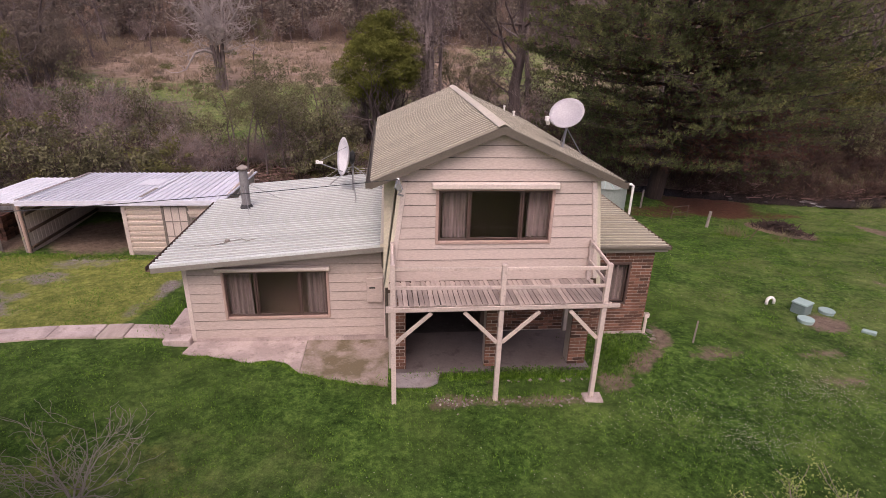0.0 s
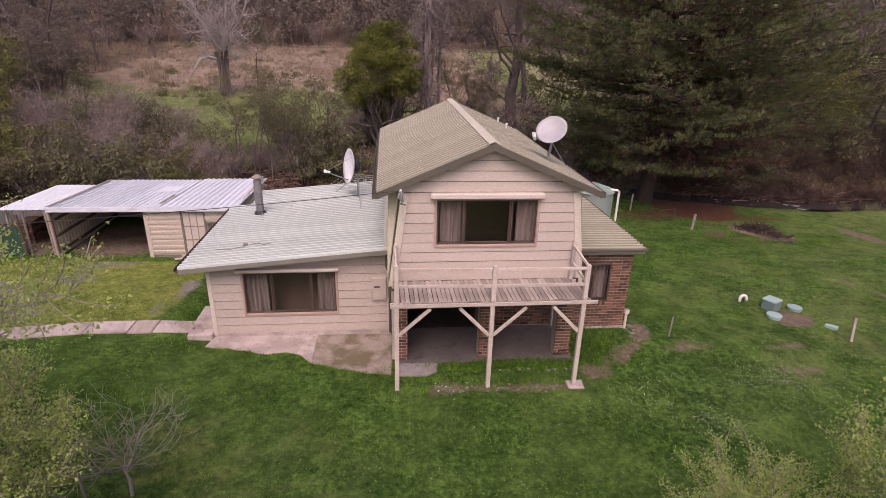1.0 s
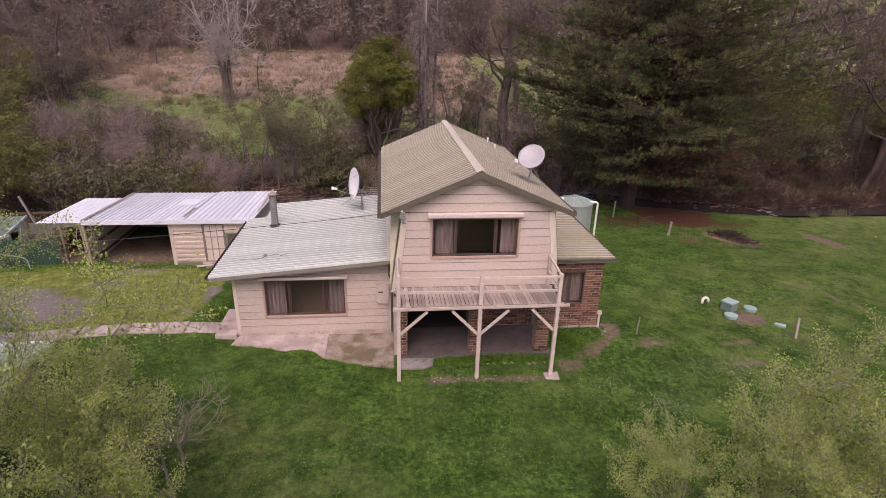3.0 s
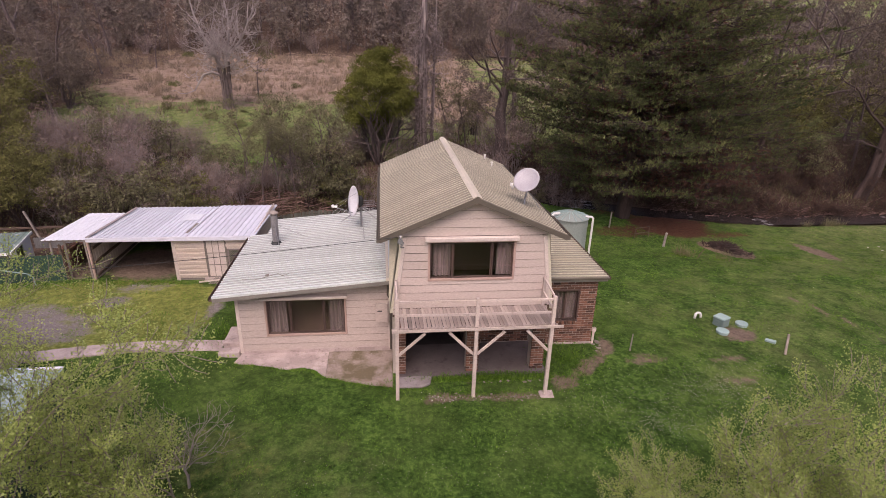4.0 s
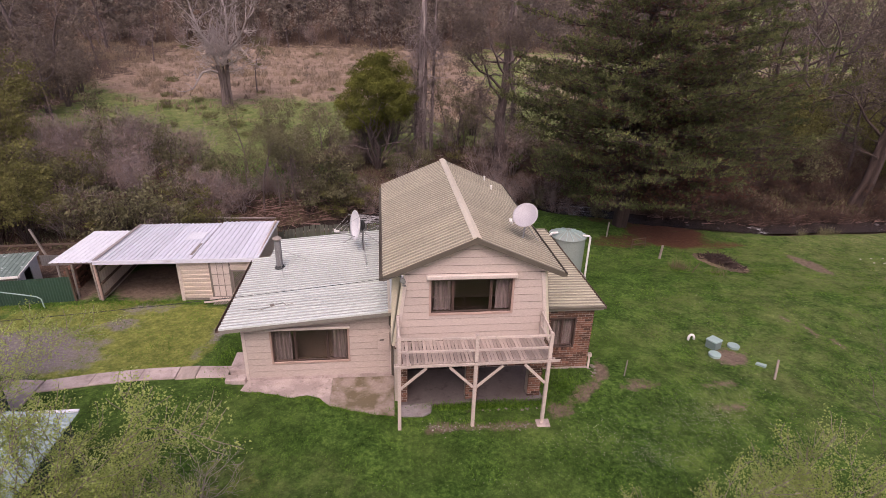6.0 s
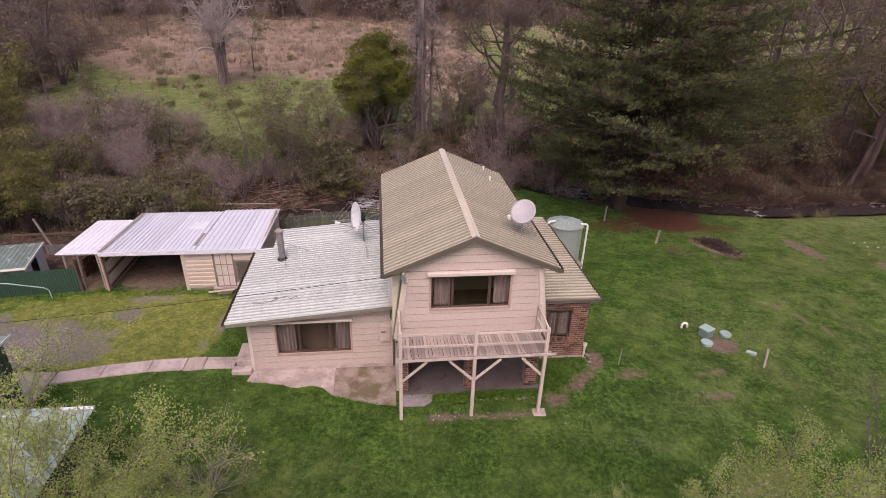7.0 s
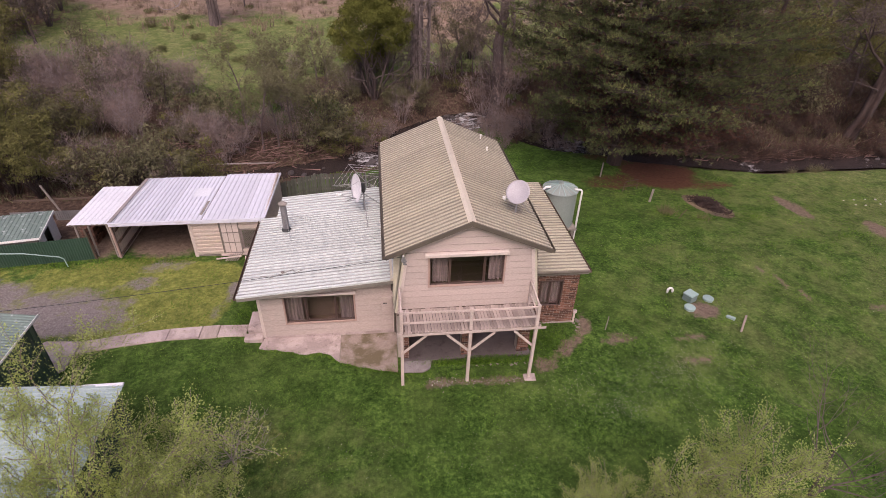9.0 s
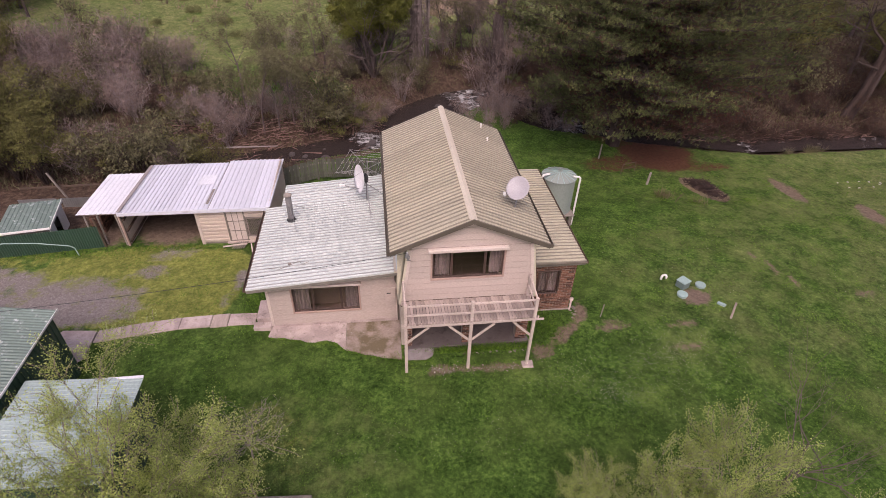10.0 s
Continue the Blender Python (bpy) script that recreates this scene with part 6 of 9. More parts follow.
MAUVE_LABEL, OLIVE_LABEL = "leafless grey-mauve scrub bush by the creek", "dull olive green scrub bush by the creek"
kinds = {
    "mauve": [shrub(51, MAUVE_LABEL, 3.0, 1.5, 16, 420, 44, 40, 0.195, leaf_mat=L_MAUVE, twig_mat=TWIG, aspect=0.16, puff=0.44), shrub(52, MAUVE_LABEL, 2.4, 1.8, 16, 420, 44, 40, 0.195, leaf_mat=L_MAUVE, twig_mat=TWIG, aspect=0.16, puff=0.44), shrub(57, MAUVE_LABEL, 3.4, 1.3, 13, 420, 40, 40, 0.195, leaf_mat=L_MAUVE, twig_mat=TWIG, aspect=0.16, puff=0.44)],
    "olive": [shrub(53, OLIVE_LABEL, 3.2, 1.5, 14, 220, 50, 52, 0.13, leaf_mat=L_OLIVE, puff=0.42), shrub(54, OLIVE_LABEL, 2.3, 1.7, 14, 220, 48, 52, 0.13, leaf_mat=L_OLIVE, puff=0.42), shrub(58, OLIVE_LABEL, 4.0, 1.2, 11, 220, 46, 52, 0.13, leaf_mat=L_OLIVE, puff=0.45)],
    "bright": [shrub(55, "yellow-green leafy bush by the creek", 2.8, 1.5, 16, 260, 36, 58, 0.12, leaf_mat=L_BRIGHT, puff=0.38)],
    "dark": [shrub(59, "dark brown tangled brush on the creek bank", 2.2, 1.6, 14, 380, 40, 56, 0.16, leaf_mat=L_BRUSH, aspect=0.18, puff=0.42)],
    "leafy": [shrub(56, "tall dense olive green tree-like bush by the creek", 5.2, 2.2, 18, 420, 84, 150, 0.115, leaf_mat=L_BRIGHT, tree=True, puff=0.62)],
}
kinds["canopy"] = [shrub(60, "grey-mauve gum sapling with a dense crown beside the field", 6.4, 2.3, 15, 260, 64, 90, 0.17, leaf_mat=L_GUM, twig_mat=BARK_GUM, tree=True, puff=0.62, aspect=0.4)]
first = {k: [True] * len(v) for k, v in kinds.items()}


def add_shrub(kind, x, y, s):
    i = rnd.randrange(len(kinds[kind]))
    src = kinds[kind][i]
    m = at_ground(x, y, rnd.uniform(0, 360), s)
    if first[kind][i]:
        src.matrix_basis = m
        first[kind][i] = False
    else:
        put_copy(src, m)


def scatter(n_, box_, mix_, smin, smax, test=lambda x, y: True):
    made = 0
    while made < n_:
        x, y = rnd.uniform(box_[0], box_[1]), rnd.uniform(box_[2], box_[3])
        if float(creek_gap(x, y)) < 1.5 or not test(x, y):
            continue
        add_shrub(rnd.choices(list(mix_), list(mix_.values()))[0], x, y, rnd.uniform(smin, smax))
        made += 1


scatter(22, (-27, -7.6, 22.3, 25.2), dict(mauve=2, olive=4, bright=1, dark=3), 0.6, 1.1)
scatter(44, (-32, -1, 29.5, 41), dict(mauve=4, olive=5, bright=1, dark=1), 0.7, 1.25, lambda x, y: not (-16 < x < -8 and y > 36) and not (-10.5 < x < -2.5 and y > 32.5))
scatter(14, (-48, -27, 30, 52), dict(mauve=4, olive=3), 1.0, 1.6, lambda x, y: x < -0.62 * (y + 3))
scatter(14, (-32, -17, 32, 38), dict(mauve=5, olive=3), 0.8, 1.2)
scatter(22, (-31, -14.5, 37.5, 43.5), dict(mauve=5, olive=3), 1.0, 1.4)
scatter(8, (-9.5, -2, 36.5, 45), dict(mauve=2, olive=3), 0.6, 1.0)
scatter(12, (-2.5, 9, 41.5, 48), dict(mauve=2, olive=4), 0.7, 1.1, lambda x, y: creek_gap(x, y) > 2.2)
scatter(8, (-3, 3.5, 36.8, 39.5), dict(mauve=3, olive=3), 0.6, 0.9, lambda x, y: creek_gap(x, y) > 2.2)
scatter(22, (12, 46, 31.5, 38), dict(dark=4, olive=2), 0.8, 1.4)
scatter(12, (14, 50, 38, 50), dict(olive=4, dark=2), 1.2, 1.9)
scatter(26, (12, 38, 28.8, 34.5), dict(dark=1), 0.55, 0.95, lambda x, y: y > np.interp(x, [p[0] for p in CREEK], [p[1] for p in CREEK]) + 1.3)
for i in range(26):
    x = 18.5 + i * 0.9 + rnd.uniform(-0.3, 0.3)
    add_shrub("dark", x, float(np.interp(x, [p[0] for p in CREEK], [p[1] for p in CREEK])) + rnd.uniform(0.6, 1.2), rnd.uniform(0.45, 0.75))
scatter(14, (-24, -8.5, 23.5, 25.2), dict(dark=3, olive=4), 0.5, 0.9)
scatter(16, (-14, 2, 29.6, 34), dict(mauve=3, olive=2, bright=1, dark=2), 0.5, 0.9)
for x, y, s, k in ((-19.2, 24.2, 1.0, "leafy"), (-20.4, 27.2, 1.25, "leafy"), (-18.0, 22.4, 0.85, "leafy"), (-22.5, 24.0, 1.25, "leafy"), (-20.5, 22.5, 1.5, "olive"), (-27, 22, 1.2, "leafy"), (-24, 29, 1.25, "leafy"), (-16.6, 22.0, 0.72, "leafy"), (-21.5, 20.6, 0.85, "leafy"), (-24, 19.5, 0.9, "leafy"), (-29, 33, 1.3, "leafy"), (-30, 44, 1.4, "leafy"), (-27, 39, 1.1, "leafy"), (27, 35, 1.2, "dark"), (33, 38, 1.4, "leafy"), (23, 40, 1.2, "olive"), (38, 42, 1.4, "leafy"), (29, 44, 1.3, "leafy"), (44, 40, 1.3, "leafy"), (41, 36, 1.1, "leafy"), (47, 44, 1.5, "leafy"), (52, 42, 1.4, "leafy"), (36, 46, 1.3, "leafy"), (50, 52, 1.6, "leafy"), (40, 33, 0.9, "leafy"), (60, 56, 1.7, "leafy"), (12.2, 33.6, 0.8, "mauve"), (11.4, 33.9, 0.75, "mauve"), (10.3, 33.4, 0.7, "mauve"), (12.9, 30.6, 0.6, "mauve"), (11.9, 31.2, 0.62, "mauve"), (10.9, 32.3, 0.6, "olive"), (13.6, 33.2, 0.7, "olive"), (9.2, 33.3, 0.75, "mauve"), (14.4, 29.4, 0.5, "olive"), (8.3, 33.6, 0.85, "mauve"), (8.8, 32.4, 0.7, "mauve"), (7.4, 33.0, 0.6, "mauve"), (8.4, 38.4, 1.4, "mauve"), (10.4, 38.4, 1.5, "mauve"), (9.6, 40.0, 1.6, "mauve"), (11.2, 40.6, 1.5, "olive"), (11.8, 37.6, 1.1, "dark"), (12.6, 39.2, 1.4, "olive"), (-9, 23.3, 0.8, "bright"), (-26.5, 18.5, 1.0, "leafy"),
                   (6.0, 30.9, 0.55, "mauve"), (6.9, 29.9, 0.5, "mauve"), (7.4, 31.2, 0.6, "mauve"), (8.2, 30.2, 0.55, "mauve"), (8.5, 31.8, 0.6, "mauve"), (5.6, 32.2, 0.5, "mauve"), (9.2, 30.9, 0.5, "dark"), (7.6, 32.2, 0.6, "mauve"), (-14.8, 24.6, 1.15, "mauve"), (-15.4, 23.2, 0.95, "mauve"), (-13.9, 23.3, 0.8, "bright"), (-12.2, 24.6, 1.25, "olive"), (-11.6, 25.0, 1.1, "olive"), (-12.9, 24.9, 1.0, "olive"), (-3.1, 30.2, 0.75, "bright"), (-2.2, 31.0, 0.85, "bright"), (-0.9, 31.6, 0.8, "bright"), (-4.2, 31.4, 0.7, "bright"), (0.3, 33.4, 0.7, "mauve"), (1.6, 35.8, 0.8, "mauve"), (-9.6, 28.8, 0.95, "mauve"), (-8.6, 29.2, 0.85, "mauve"), (-10.6, 29.3, 1.0, "mauve"), (11.0, 39.4, 0.7, "olive"), (6.0, 39.8, 0.7, "bright")):
    add_shrub(k, x, y, s)

# slender trees between creek and field
w, c = gum(61, 4.6, 0.08, 32, 0.12, opt=dict(GUM, bends=5, kids=(2, 2), levels=2, shrink=0.42, wild=0.14, up=0.16, first=2), radius=0.52)
thin_a = plant("young_tree", "slender young tree with olive leaves by the creek", "tree", (-5.6, 30.2, gz(-5.6, 30.2)), w, BARK_GUM, c, L_OLIVE, scale=0.8, group="young trees by the creek")
for x, y, s in ((-7.4, 29.4, 0.82), (-6.5, 29.8, 0.74), (-4.6, 30.6, 0.72), (-8.4, 30.4, 0.68), (-8.0, 33.4, 1.0), (-5.9, 33.8, 0.95), (-3.6, 33.0, 0.95), (-9.6, 35.4, 0.9), (-5.0, 41.5, 0.7), (-4.2, 42.2, 0.62), (5.6, 43.5, 0.95), (6.4, 42.0, 0.85), (7.2, 43.4, 0.9), (7.9, 42.2, 0.75), (1.2, 43, 0.9)):
    put_copy(thin_a, at_ground(x, y, rnd.uniform(0, 360), s))


# small bushes and tussocks on the field
def mound(seed, n_, mat_, label):
    rg = np.random.default_rng(seed)
    cen = rg.normal(size=(13, 3)) * np.array([0.42, 0.42, 0.2]) + np.array([0, 0, 0.32])
    e = thing("field_bush", label, "bush", (0, 0, 0), "small bushes on the field")
    part("crown", soup("crown", *puffs(cen, rg.uniform(0.2, 0.42, 13), n_ // 13, 0.12, rg, 0.8, 0.4, 0.3, 0.8), mat_), e)
    return e


bush = mound(71, 1300, L_FIELD, "low dark olive bush on the grassy field")
bush.matrix_basis = at_ground(-13.6, 50, 0, 1.0)
for x, y, s in ((-17, 53, 1.1), (-19.5, 50, 0.9), (-14.4, 56, 0.8), (-20, 60, 1.3), (-22.5, 57, 1.2), (-12, 47, 1.1), (-24, 62, 1.4), (-9, 58, 1.0), (-6, 66, 1.2), (-11, 70, 1.3), (-26, 70, 1.2), (-4, 76, 1.4), (-18, 82, 1.6), (-22, 84, 1.3), (0, 92, 1.5), (-10, 92, 1.3), (-32, 96, 1.6), (-14, 64, 0.9), (-21, 46, 1.1), (-15.5, 44.5, 0.9), (3, 60, 1.2), (7, 70, 1.4), (-23, 58.5, 1.0), (-21, 56.5, 0.8), (-18.6, 56.5, 0.9)):
    m = at_ground(x, y, rnd.uniform(0, 360), s * rnd.uniform(0.6, 0.95))
    put_copy(bush, m @ Matrix.Diagonal((rnd.uniform(0.8, 1.3), 1, rnd.uniform(0.6, 1.0), 1)))
put_copy(thin_a, at_ground(-14.6, 64.5, 40, 1.0))
for k, x, y, s in (("mauve", -33, 49, 1.7), ("olive", -35.5, 52, 1.6), ("mauve", -37, 56, 1.9), ("olive", -39.5, 59, 1.8), ("mauve", -41, 63, 2.0), ("mauve", -34.5, 46.5, 1.6), ("olive", -38, 49, 1.7), ("mauve", -43, 57, 1.9), ("olive", -45, 65, 2.0), ("mauve", -47, 70, 2.2), ("mauve", -42, 70, 1.9), ("olive", -51, 76, 2.2), ("mauve", -48, 80, 2.2), ("mauve", -55, 66, 2.2), ("olive", -52, 60, 2.1)):
    add_shrub(k, x, y, s)
for x, y, s in ((-33.5, 51.6, 0.95), (-32.6, 54.2, 1.0), (-32.0, 57.0, 1.05), (-33.2, 62.5, 1.1), (-38.0, 60.0, 1.3), (-40.4, 66.3, 1.4), (-37.0, 66.8, 1.2), (-36.0, 54.5, 1.2), (-39.5, 55.5, 1.3), (-43, 61, 1.4), (-35.5, 59.5, 1.15), (-44, 70, 1.5), (-40, 73, 1.3), (-47, 64, 1.5), (-36.5, 49, 1.0), (-40, 50, 1.2)):
    add_shrub("canopy", x, y, s)
for x, y, s in ((-40, 99, 1.5), (-34, 101, 1.3), (-27, 100, 1.4), (-46, 98, 1.4), (-20, 101, 1.3), (-12, 102, 1.5)):
    add_shrub("mauve", x, y, s)

rg = np.random.default_rng(81)
n_ = 6800
x, y = rg.uniform(-62, 14, n_), rg.uniform(48, 106, n_)
clump = np.sin(x * 0.55 + 1.7 * np.sin(y * 0.31)) * np.sin(y * 0.62 + 1.2 * np.sin(x * 0.43))
keep = ((y + 0.25 * x + 3 * np.sin(x * 0.21)) > 51 + rg.uniform(-6, 14, n_)) & (rg.random(n_) < 0.62 + 0.4 * clump)
x, y, clump = x[keep], y[keep], clump[keep]
c = np.stack([x, y, ground_z(x, y) - 0.05], 1).repeat(12, 0) + rg.normal(size=(len(x) * 12, 3)) * np.array([0.22, 0.22, 0])
d = rg.normal(size=c.shape) * 0.35 + np.array([0, 0, 1.0])
d /= np.linalg.norm(d, axis=1, keepdims=True)
solo("dry_grass", soup("dry_grass", *spikes(c, d, rg.uniform(0.3, 0.85, len(c)) * (1.0 + 0.5 * clump.repeat(12)), 0.075, rg), L_DRY), "tall dry brown tussock grass over the field", "grass", kind="stuff")


# far wooded hillside
def far_woods():
    rg = np.random.default_rng(91)
    segs, cen, rad = [], [], []
    for i in range(700):
        y = 99.5 + (28 * rg.random() ** 1.2 if i < 560 else 34 + 90 * rg.random())
        x = rg.uniform(-0.88, 1.02) * (y + 6) + 4
        if 0.57 < (x - 2) / (y + 3) < 0.70 or (0.40 < (x - 2) / (y + 3) < 0.93 and rg.random() < 0.35):
            continue
        h, z = rg.uniform(6, 13), float(ground_z(x, y))
        lean = rg.normal() * 0.4
        segs.append(((x, y, z - 0.5), (x + lean, y, z + h * 0.95), 0.09, 0.03))
        wide, base = rg.uniform(1.3, 2.7), rg.uniform(0.05, 0.35)
        for j in range(11):
            t = base + (1 - base) * (j + rg.random()) / 11
            az, ro = rg.uniform(0, 6.28), wide * (1.05 - 0.85 * t) * rg.uniform(0.2, 0.8)
            cen.append((x + lean * t + ro * math.cos(az), y + ro * math.sin(az), z + h * t))
            rad.append(wide * rg.uniform(0.35, 0.6) * (1.15 - 0.5 * t))
    v, f = rods(segs, 4)
    e = thing("hill_forest", "dense dull brown-olive forest on the hillside", "forest", kind="stuff")
    part("trunk", soup("trunk", v, f, BARK_GUM), e)
    part("foliage", soup("foliage", *puffs(cen, rad, 40, 0.43, rg, 0.95, 0.6, 0.25, 0.55), L_FAR), e)


far_woods()

# bush and birches in front
BIRCH = dict(bends=4, wild=0.15, up=0.12, taper=0.35, levels=3, first=1, kids=(2, 2, 2), angle=(25, 55), shrink=0.52)


def birch(seed, height, leaf_n):
    rg, segs, tips = tree_parts(seed, height, 0.062, BIRCH)
    ends = [s for s in segs if s[2] < 0.022]
    a = np.concatenate([np.array([np.asarray(s[0], float) * (1 - t) + np.asarray(s[1], float) * t for s in ends]) for t in (0.25, 0.5, 0.75, 1.0)])
    k = rg.integers(0, len(a), leaf_n)
    segs = [(p, q, max(r0, 0.0085), max(r1, 0.0055)) for p, q, r0, r1 in segs]
    return rods(segs, 5), blades(a[k] + rg.normal(size=(leaf_n, 3)) * 0.075, 0.037, rg, 0.85)


birches, tall = [], []
for seed, h, n_ in ((101, 4.6, 18000), (102, 3.4, 13500)):
    w, c = birch(seed, h, n_)
    tall.append(float(np.percentile(c[0][:, 2], 97)))
    birches.append(plant("birch_sapling", "sparse young birch with small yellow-green leaves", "tree", (0, 0, 0), w, BARK_BIRCH, c, L_BIRCH, group="birches in the front garden"))
spots = [(0, -4.3, 3.3, 20, 5.0), (1, -3.6, 4.2, 80, 4.2), (0, -6.4, 4.0, 200, 6.0), (0, -6.7, 1.6, 250, 5.8), (0, -6.8, 3.9, 35, 5.8), (1, -5.8, 3.0, 75, 4.6), (0, -5.2, 2.2, 140, 6.5), (0, -7.4, 2.2, 300, 5.4), (1, -5.0, 4.8, 30, 3.5), (1, -4.6, 1.3, 110, 6.0), (0, 6.5, 1.9, 60, 5.5), (1, 5.6, 2.8, 170, 4.3), (1, 7.3, 2.5, 290, 4.5), (0, 7.9, 1.0, 10, 5.3), (1, 5.0, 2.2, 220, 4.3), (1, 4.5, 2.8, 330, 3.2), (1, 4.9, 3.2, 130, 3.5)]
used = set()
for i, x, y, turn, h in spots:
    m = at_ground(x, y, turn, h / tall[i])
    if i in used:
        put_copy(birches[i], m)
    else:
        birches[i].matrix_basis = m
        used.add(i)
rg, segs, tips = tree_parts(113, 3.2, 0.05, dict(BIRCH, levels=3, kids=(2, 2, 2), wild=0.2))
plant("bare_shrub", "leafless mauve twiggy sapling in the front garden", "shrub", (8.6, 2.4, gz(8.6, 2.4)), rods(segs, 4), BARK_GUM, wood_name="stem", scale=1.42)
rg, segs = np.random.default_rng(117), [(np.array([0, 0, -0.2]), np.array([0.03, 0, 0.35]), 0.055, 0.048), (np.array([0.03, 0, 0.35]), np.array([-0.04, 0.02, 0.62]), 0.048, 0.042)]
for i in range(9):
    az = 0.7 * i + rg.uniform(-0.2, 0.2)
    limb(rg, (-0.04, 0.02, 0.45 + 0.02 * i), (0.75 * math.cos(az) + 0.15, 0.75 * math.sin(az), 0.75 + 0.25 * (i % 2)), 1.15, 0.026, 1, segs, [], dict(bends=5, wild=0.26, up=0.07, taper=0.35, levels=3, first=0, kids=(2, 1, 1), angle=(20, 55), shrink=0.55))
segs = [(p, q, max(a * 0.7, 0.005), max(b * 0.7, 0.0035)) for p, q, a, b in segs]
plant("bare_shrub", "leafless pale grey spreading shrub on the lawn", "shrub", (-4.4, 6.2, gz(-4.4, 6.2)), rods(segs, 5), GREYWOOD, wood_name="stem")

# undergrowth beneath the scrub
rg = np.random.default_rng(83)
n_ = 150000
x, y = rg.uniform(-36, 46, n_), rg.uniform(21.5, 46, n_)
gap = creek_gap(x, y)
keep = (gap > 1.2) & ((y > np.interp(x, [p[0] for p in CREEK], [p[1] for p in CREEK])) | (x < -5.0) | ((gap < 2.4) & (x < 3))) & (rg.random(n_) < np.where(y < 34, 1.0, 0.55)) & ~((x > -13) & (x < -4.8) & (y < 21.4)) & ~((x > -30) & (x < 2) & (y > 39))
x, y = x[keep], y[keep]
order = rg.permutation(len(x))
x, y = x[order], y[order]
c = np.stack([x, y, ground_z(x, y) - 0.03], 1)
d = rg.normal(size=c.shape) * 0.7 + np.array([0, 0, 0.7])
d /= np.linalg.norm(d, axis=1, keepdims=True)
half_ = len(c) // 2
solo("dry_undergrowth", soup("dry_undergrowth", *spikes(c[:half_], d[:half_], rg.uniform(0.25, 0.8, half_), 0.05, rg), L_BRUSH), "dry twiggy undergrowth along the creek", "undergrowth", kind="stuff")
solo("green_undergrowth", soup("green_undergrowth", *spikes(c[half_:], d[half_:], rg.uniform(0.2, 0.6, len(c) - half_), 0.06, rg), L_OLIVE), "rank green undergrowth along the creek", "undergrowth", kind="stuff")

# ---- sheds and yard ----
S0, S1 = 16.5, 20.8
sz = lambda y: 2.02 - (y - S0) * 0.045
SB = 0.25
shed = thing("shed", "old tin-roofed shed with open bay and cream sheeted workshop", "shed", (-8, 18.5, SB))
shed_roof = part("roof", Geo().hexa([(-10.95, S0 + 0.03, sz(S0) - 0.12), (-5.02, S0 + 0.03, sz(S0) - 0.12), (-5.02, S1 + 0.1, sz(S1) - 0.12), (-10.95, S1 + 0.1, sz(S1) - 0.12), (-10.95, S0 + 0.03, sz(S0) - 0.035), (-5.02, S0 + 0.03, sz(S0) - 0.035), (-5.02, S1 + 0.1, sz(S1) - 0.035), (-10.95, S1 + 0.1, sz(S1) - 0.035)]).mesh("roof", GREYWOOD), shed, "patched grey zinc sheet roof")
u = Vector((0, S1 - S0 + 0.3, sz(S1 + 0.3) - sz(S0)))
sheets(shed_roof, (-7.45, S0 - 0.04, sz(S0) - 0.03), u, (1, 0, 0), u.length + 0.1, 2.5, ZINC, jitter=0.02, height=0.026)
sheets(shed_roof, (-10.98, S0 - 0.04, sz(S0) - 0.03), u, (1, 0, 0), u.length - 0.1, 3.5, ZINC, jitter=0.05, height=0.026)
for x0, y0, x1, y1, m in ((-8.35, 18.7, -7.7, 19.6, WHITEZINC), (-7.62, 16.9, -7.52, 18.2, GREYWOOD)):
    part("roof_patch", Geo().hexa([(x0, y0, sz(y0) + 0.012), (x1, y0, sz(y0) + 0.012), (x1, y1, sz(y1) + 0.012), (x0, y1, sz(y1) + 0.012), (x0, y0, sz(y0) + 0.022), (x1, y0, sz(y0) + 0.022), (x1, y1, sz(y1) + 0.022), (x0, y1, sz(y1) + 0.022)]).mesh("roof_patch", m), shed_roof)
part("fascia", Geo().box(-11.0, -4.98, S0 - 0.075, S0 - 0.045, sz(S0) - 0.15, sz(S0) + 0.018).mesh("fascia", ZINC, 0.006), shed_roof)
part("verge_flashing", Geo().hexa([(-11.02, S0, sz(S0) + 0.0), (-10.86, S0, sz(S0) + 0.035), (-10.86, S1, sz(S1) + 0.035), (-11.02, S1, sz(S1) + 0.0), (-11.02, S0, sz(S0) + 0.03), (-10.86, S0, sz(S0) + 0.05), (-10.86, S1, sz(S1) + 0.05), (-11.02, S1, sz(S1) + 0.03)]).mesh("verge_flashing", RUST), shed_roof)
WS = S0 + 0.1
front = part("wall", wall_with_holes(-8.0, -5.08, WS + 0.04, WS + 0.1, SB - 0.1, 1.85, [(-6.86, -6.13, SB, 1.82), (-6.04, -5.34, 0.50, 1.42)]).mesh("wall", GREYWOOD), shed, "cream ribbed steel front wall")
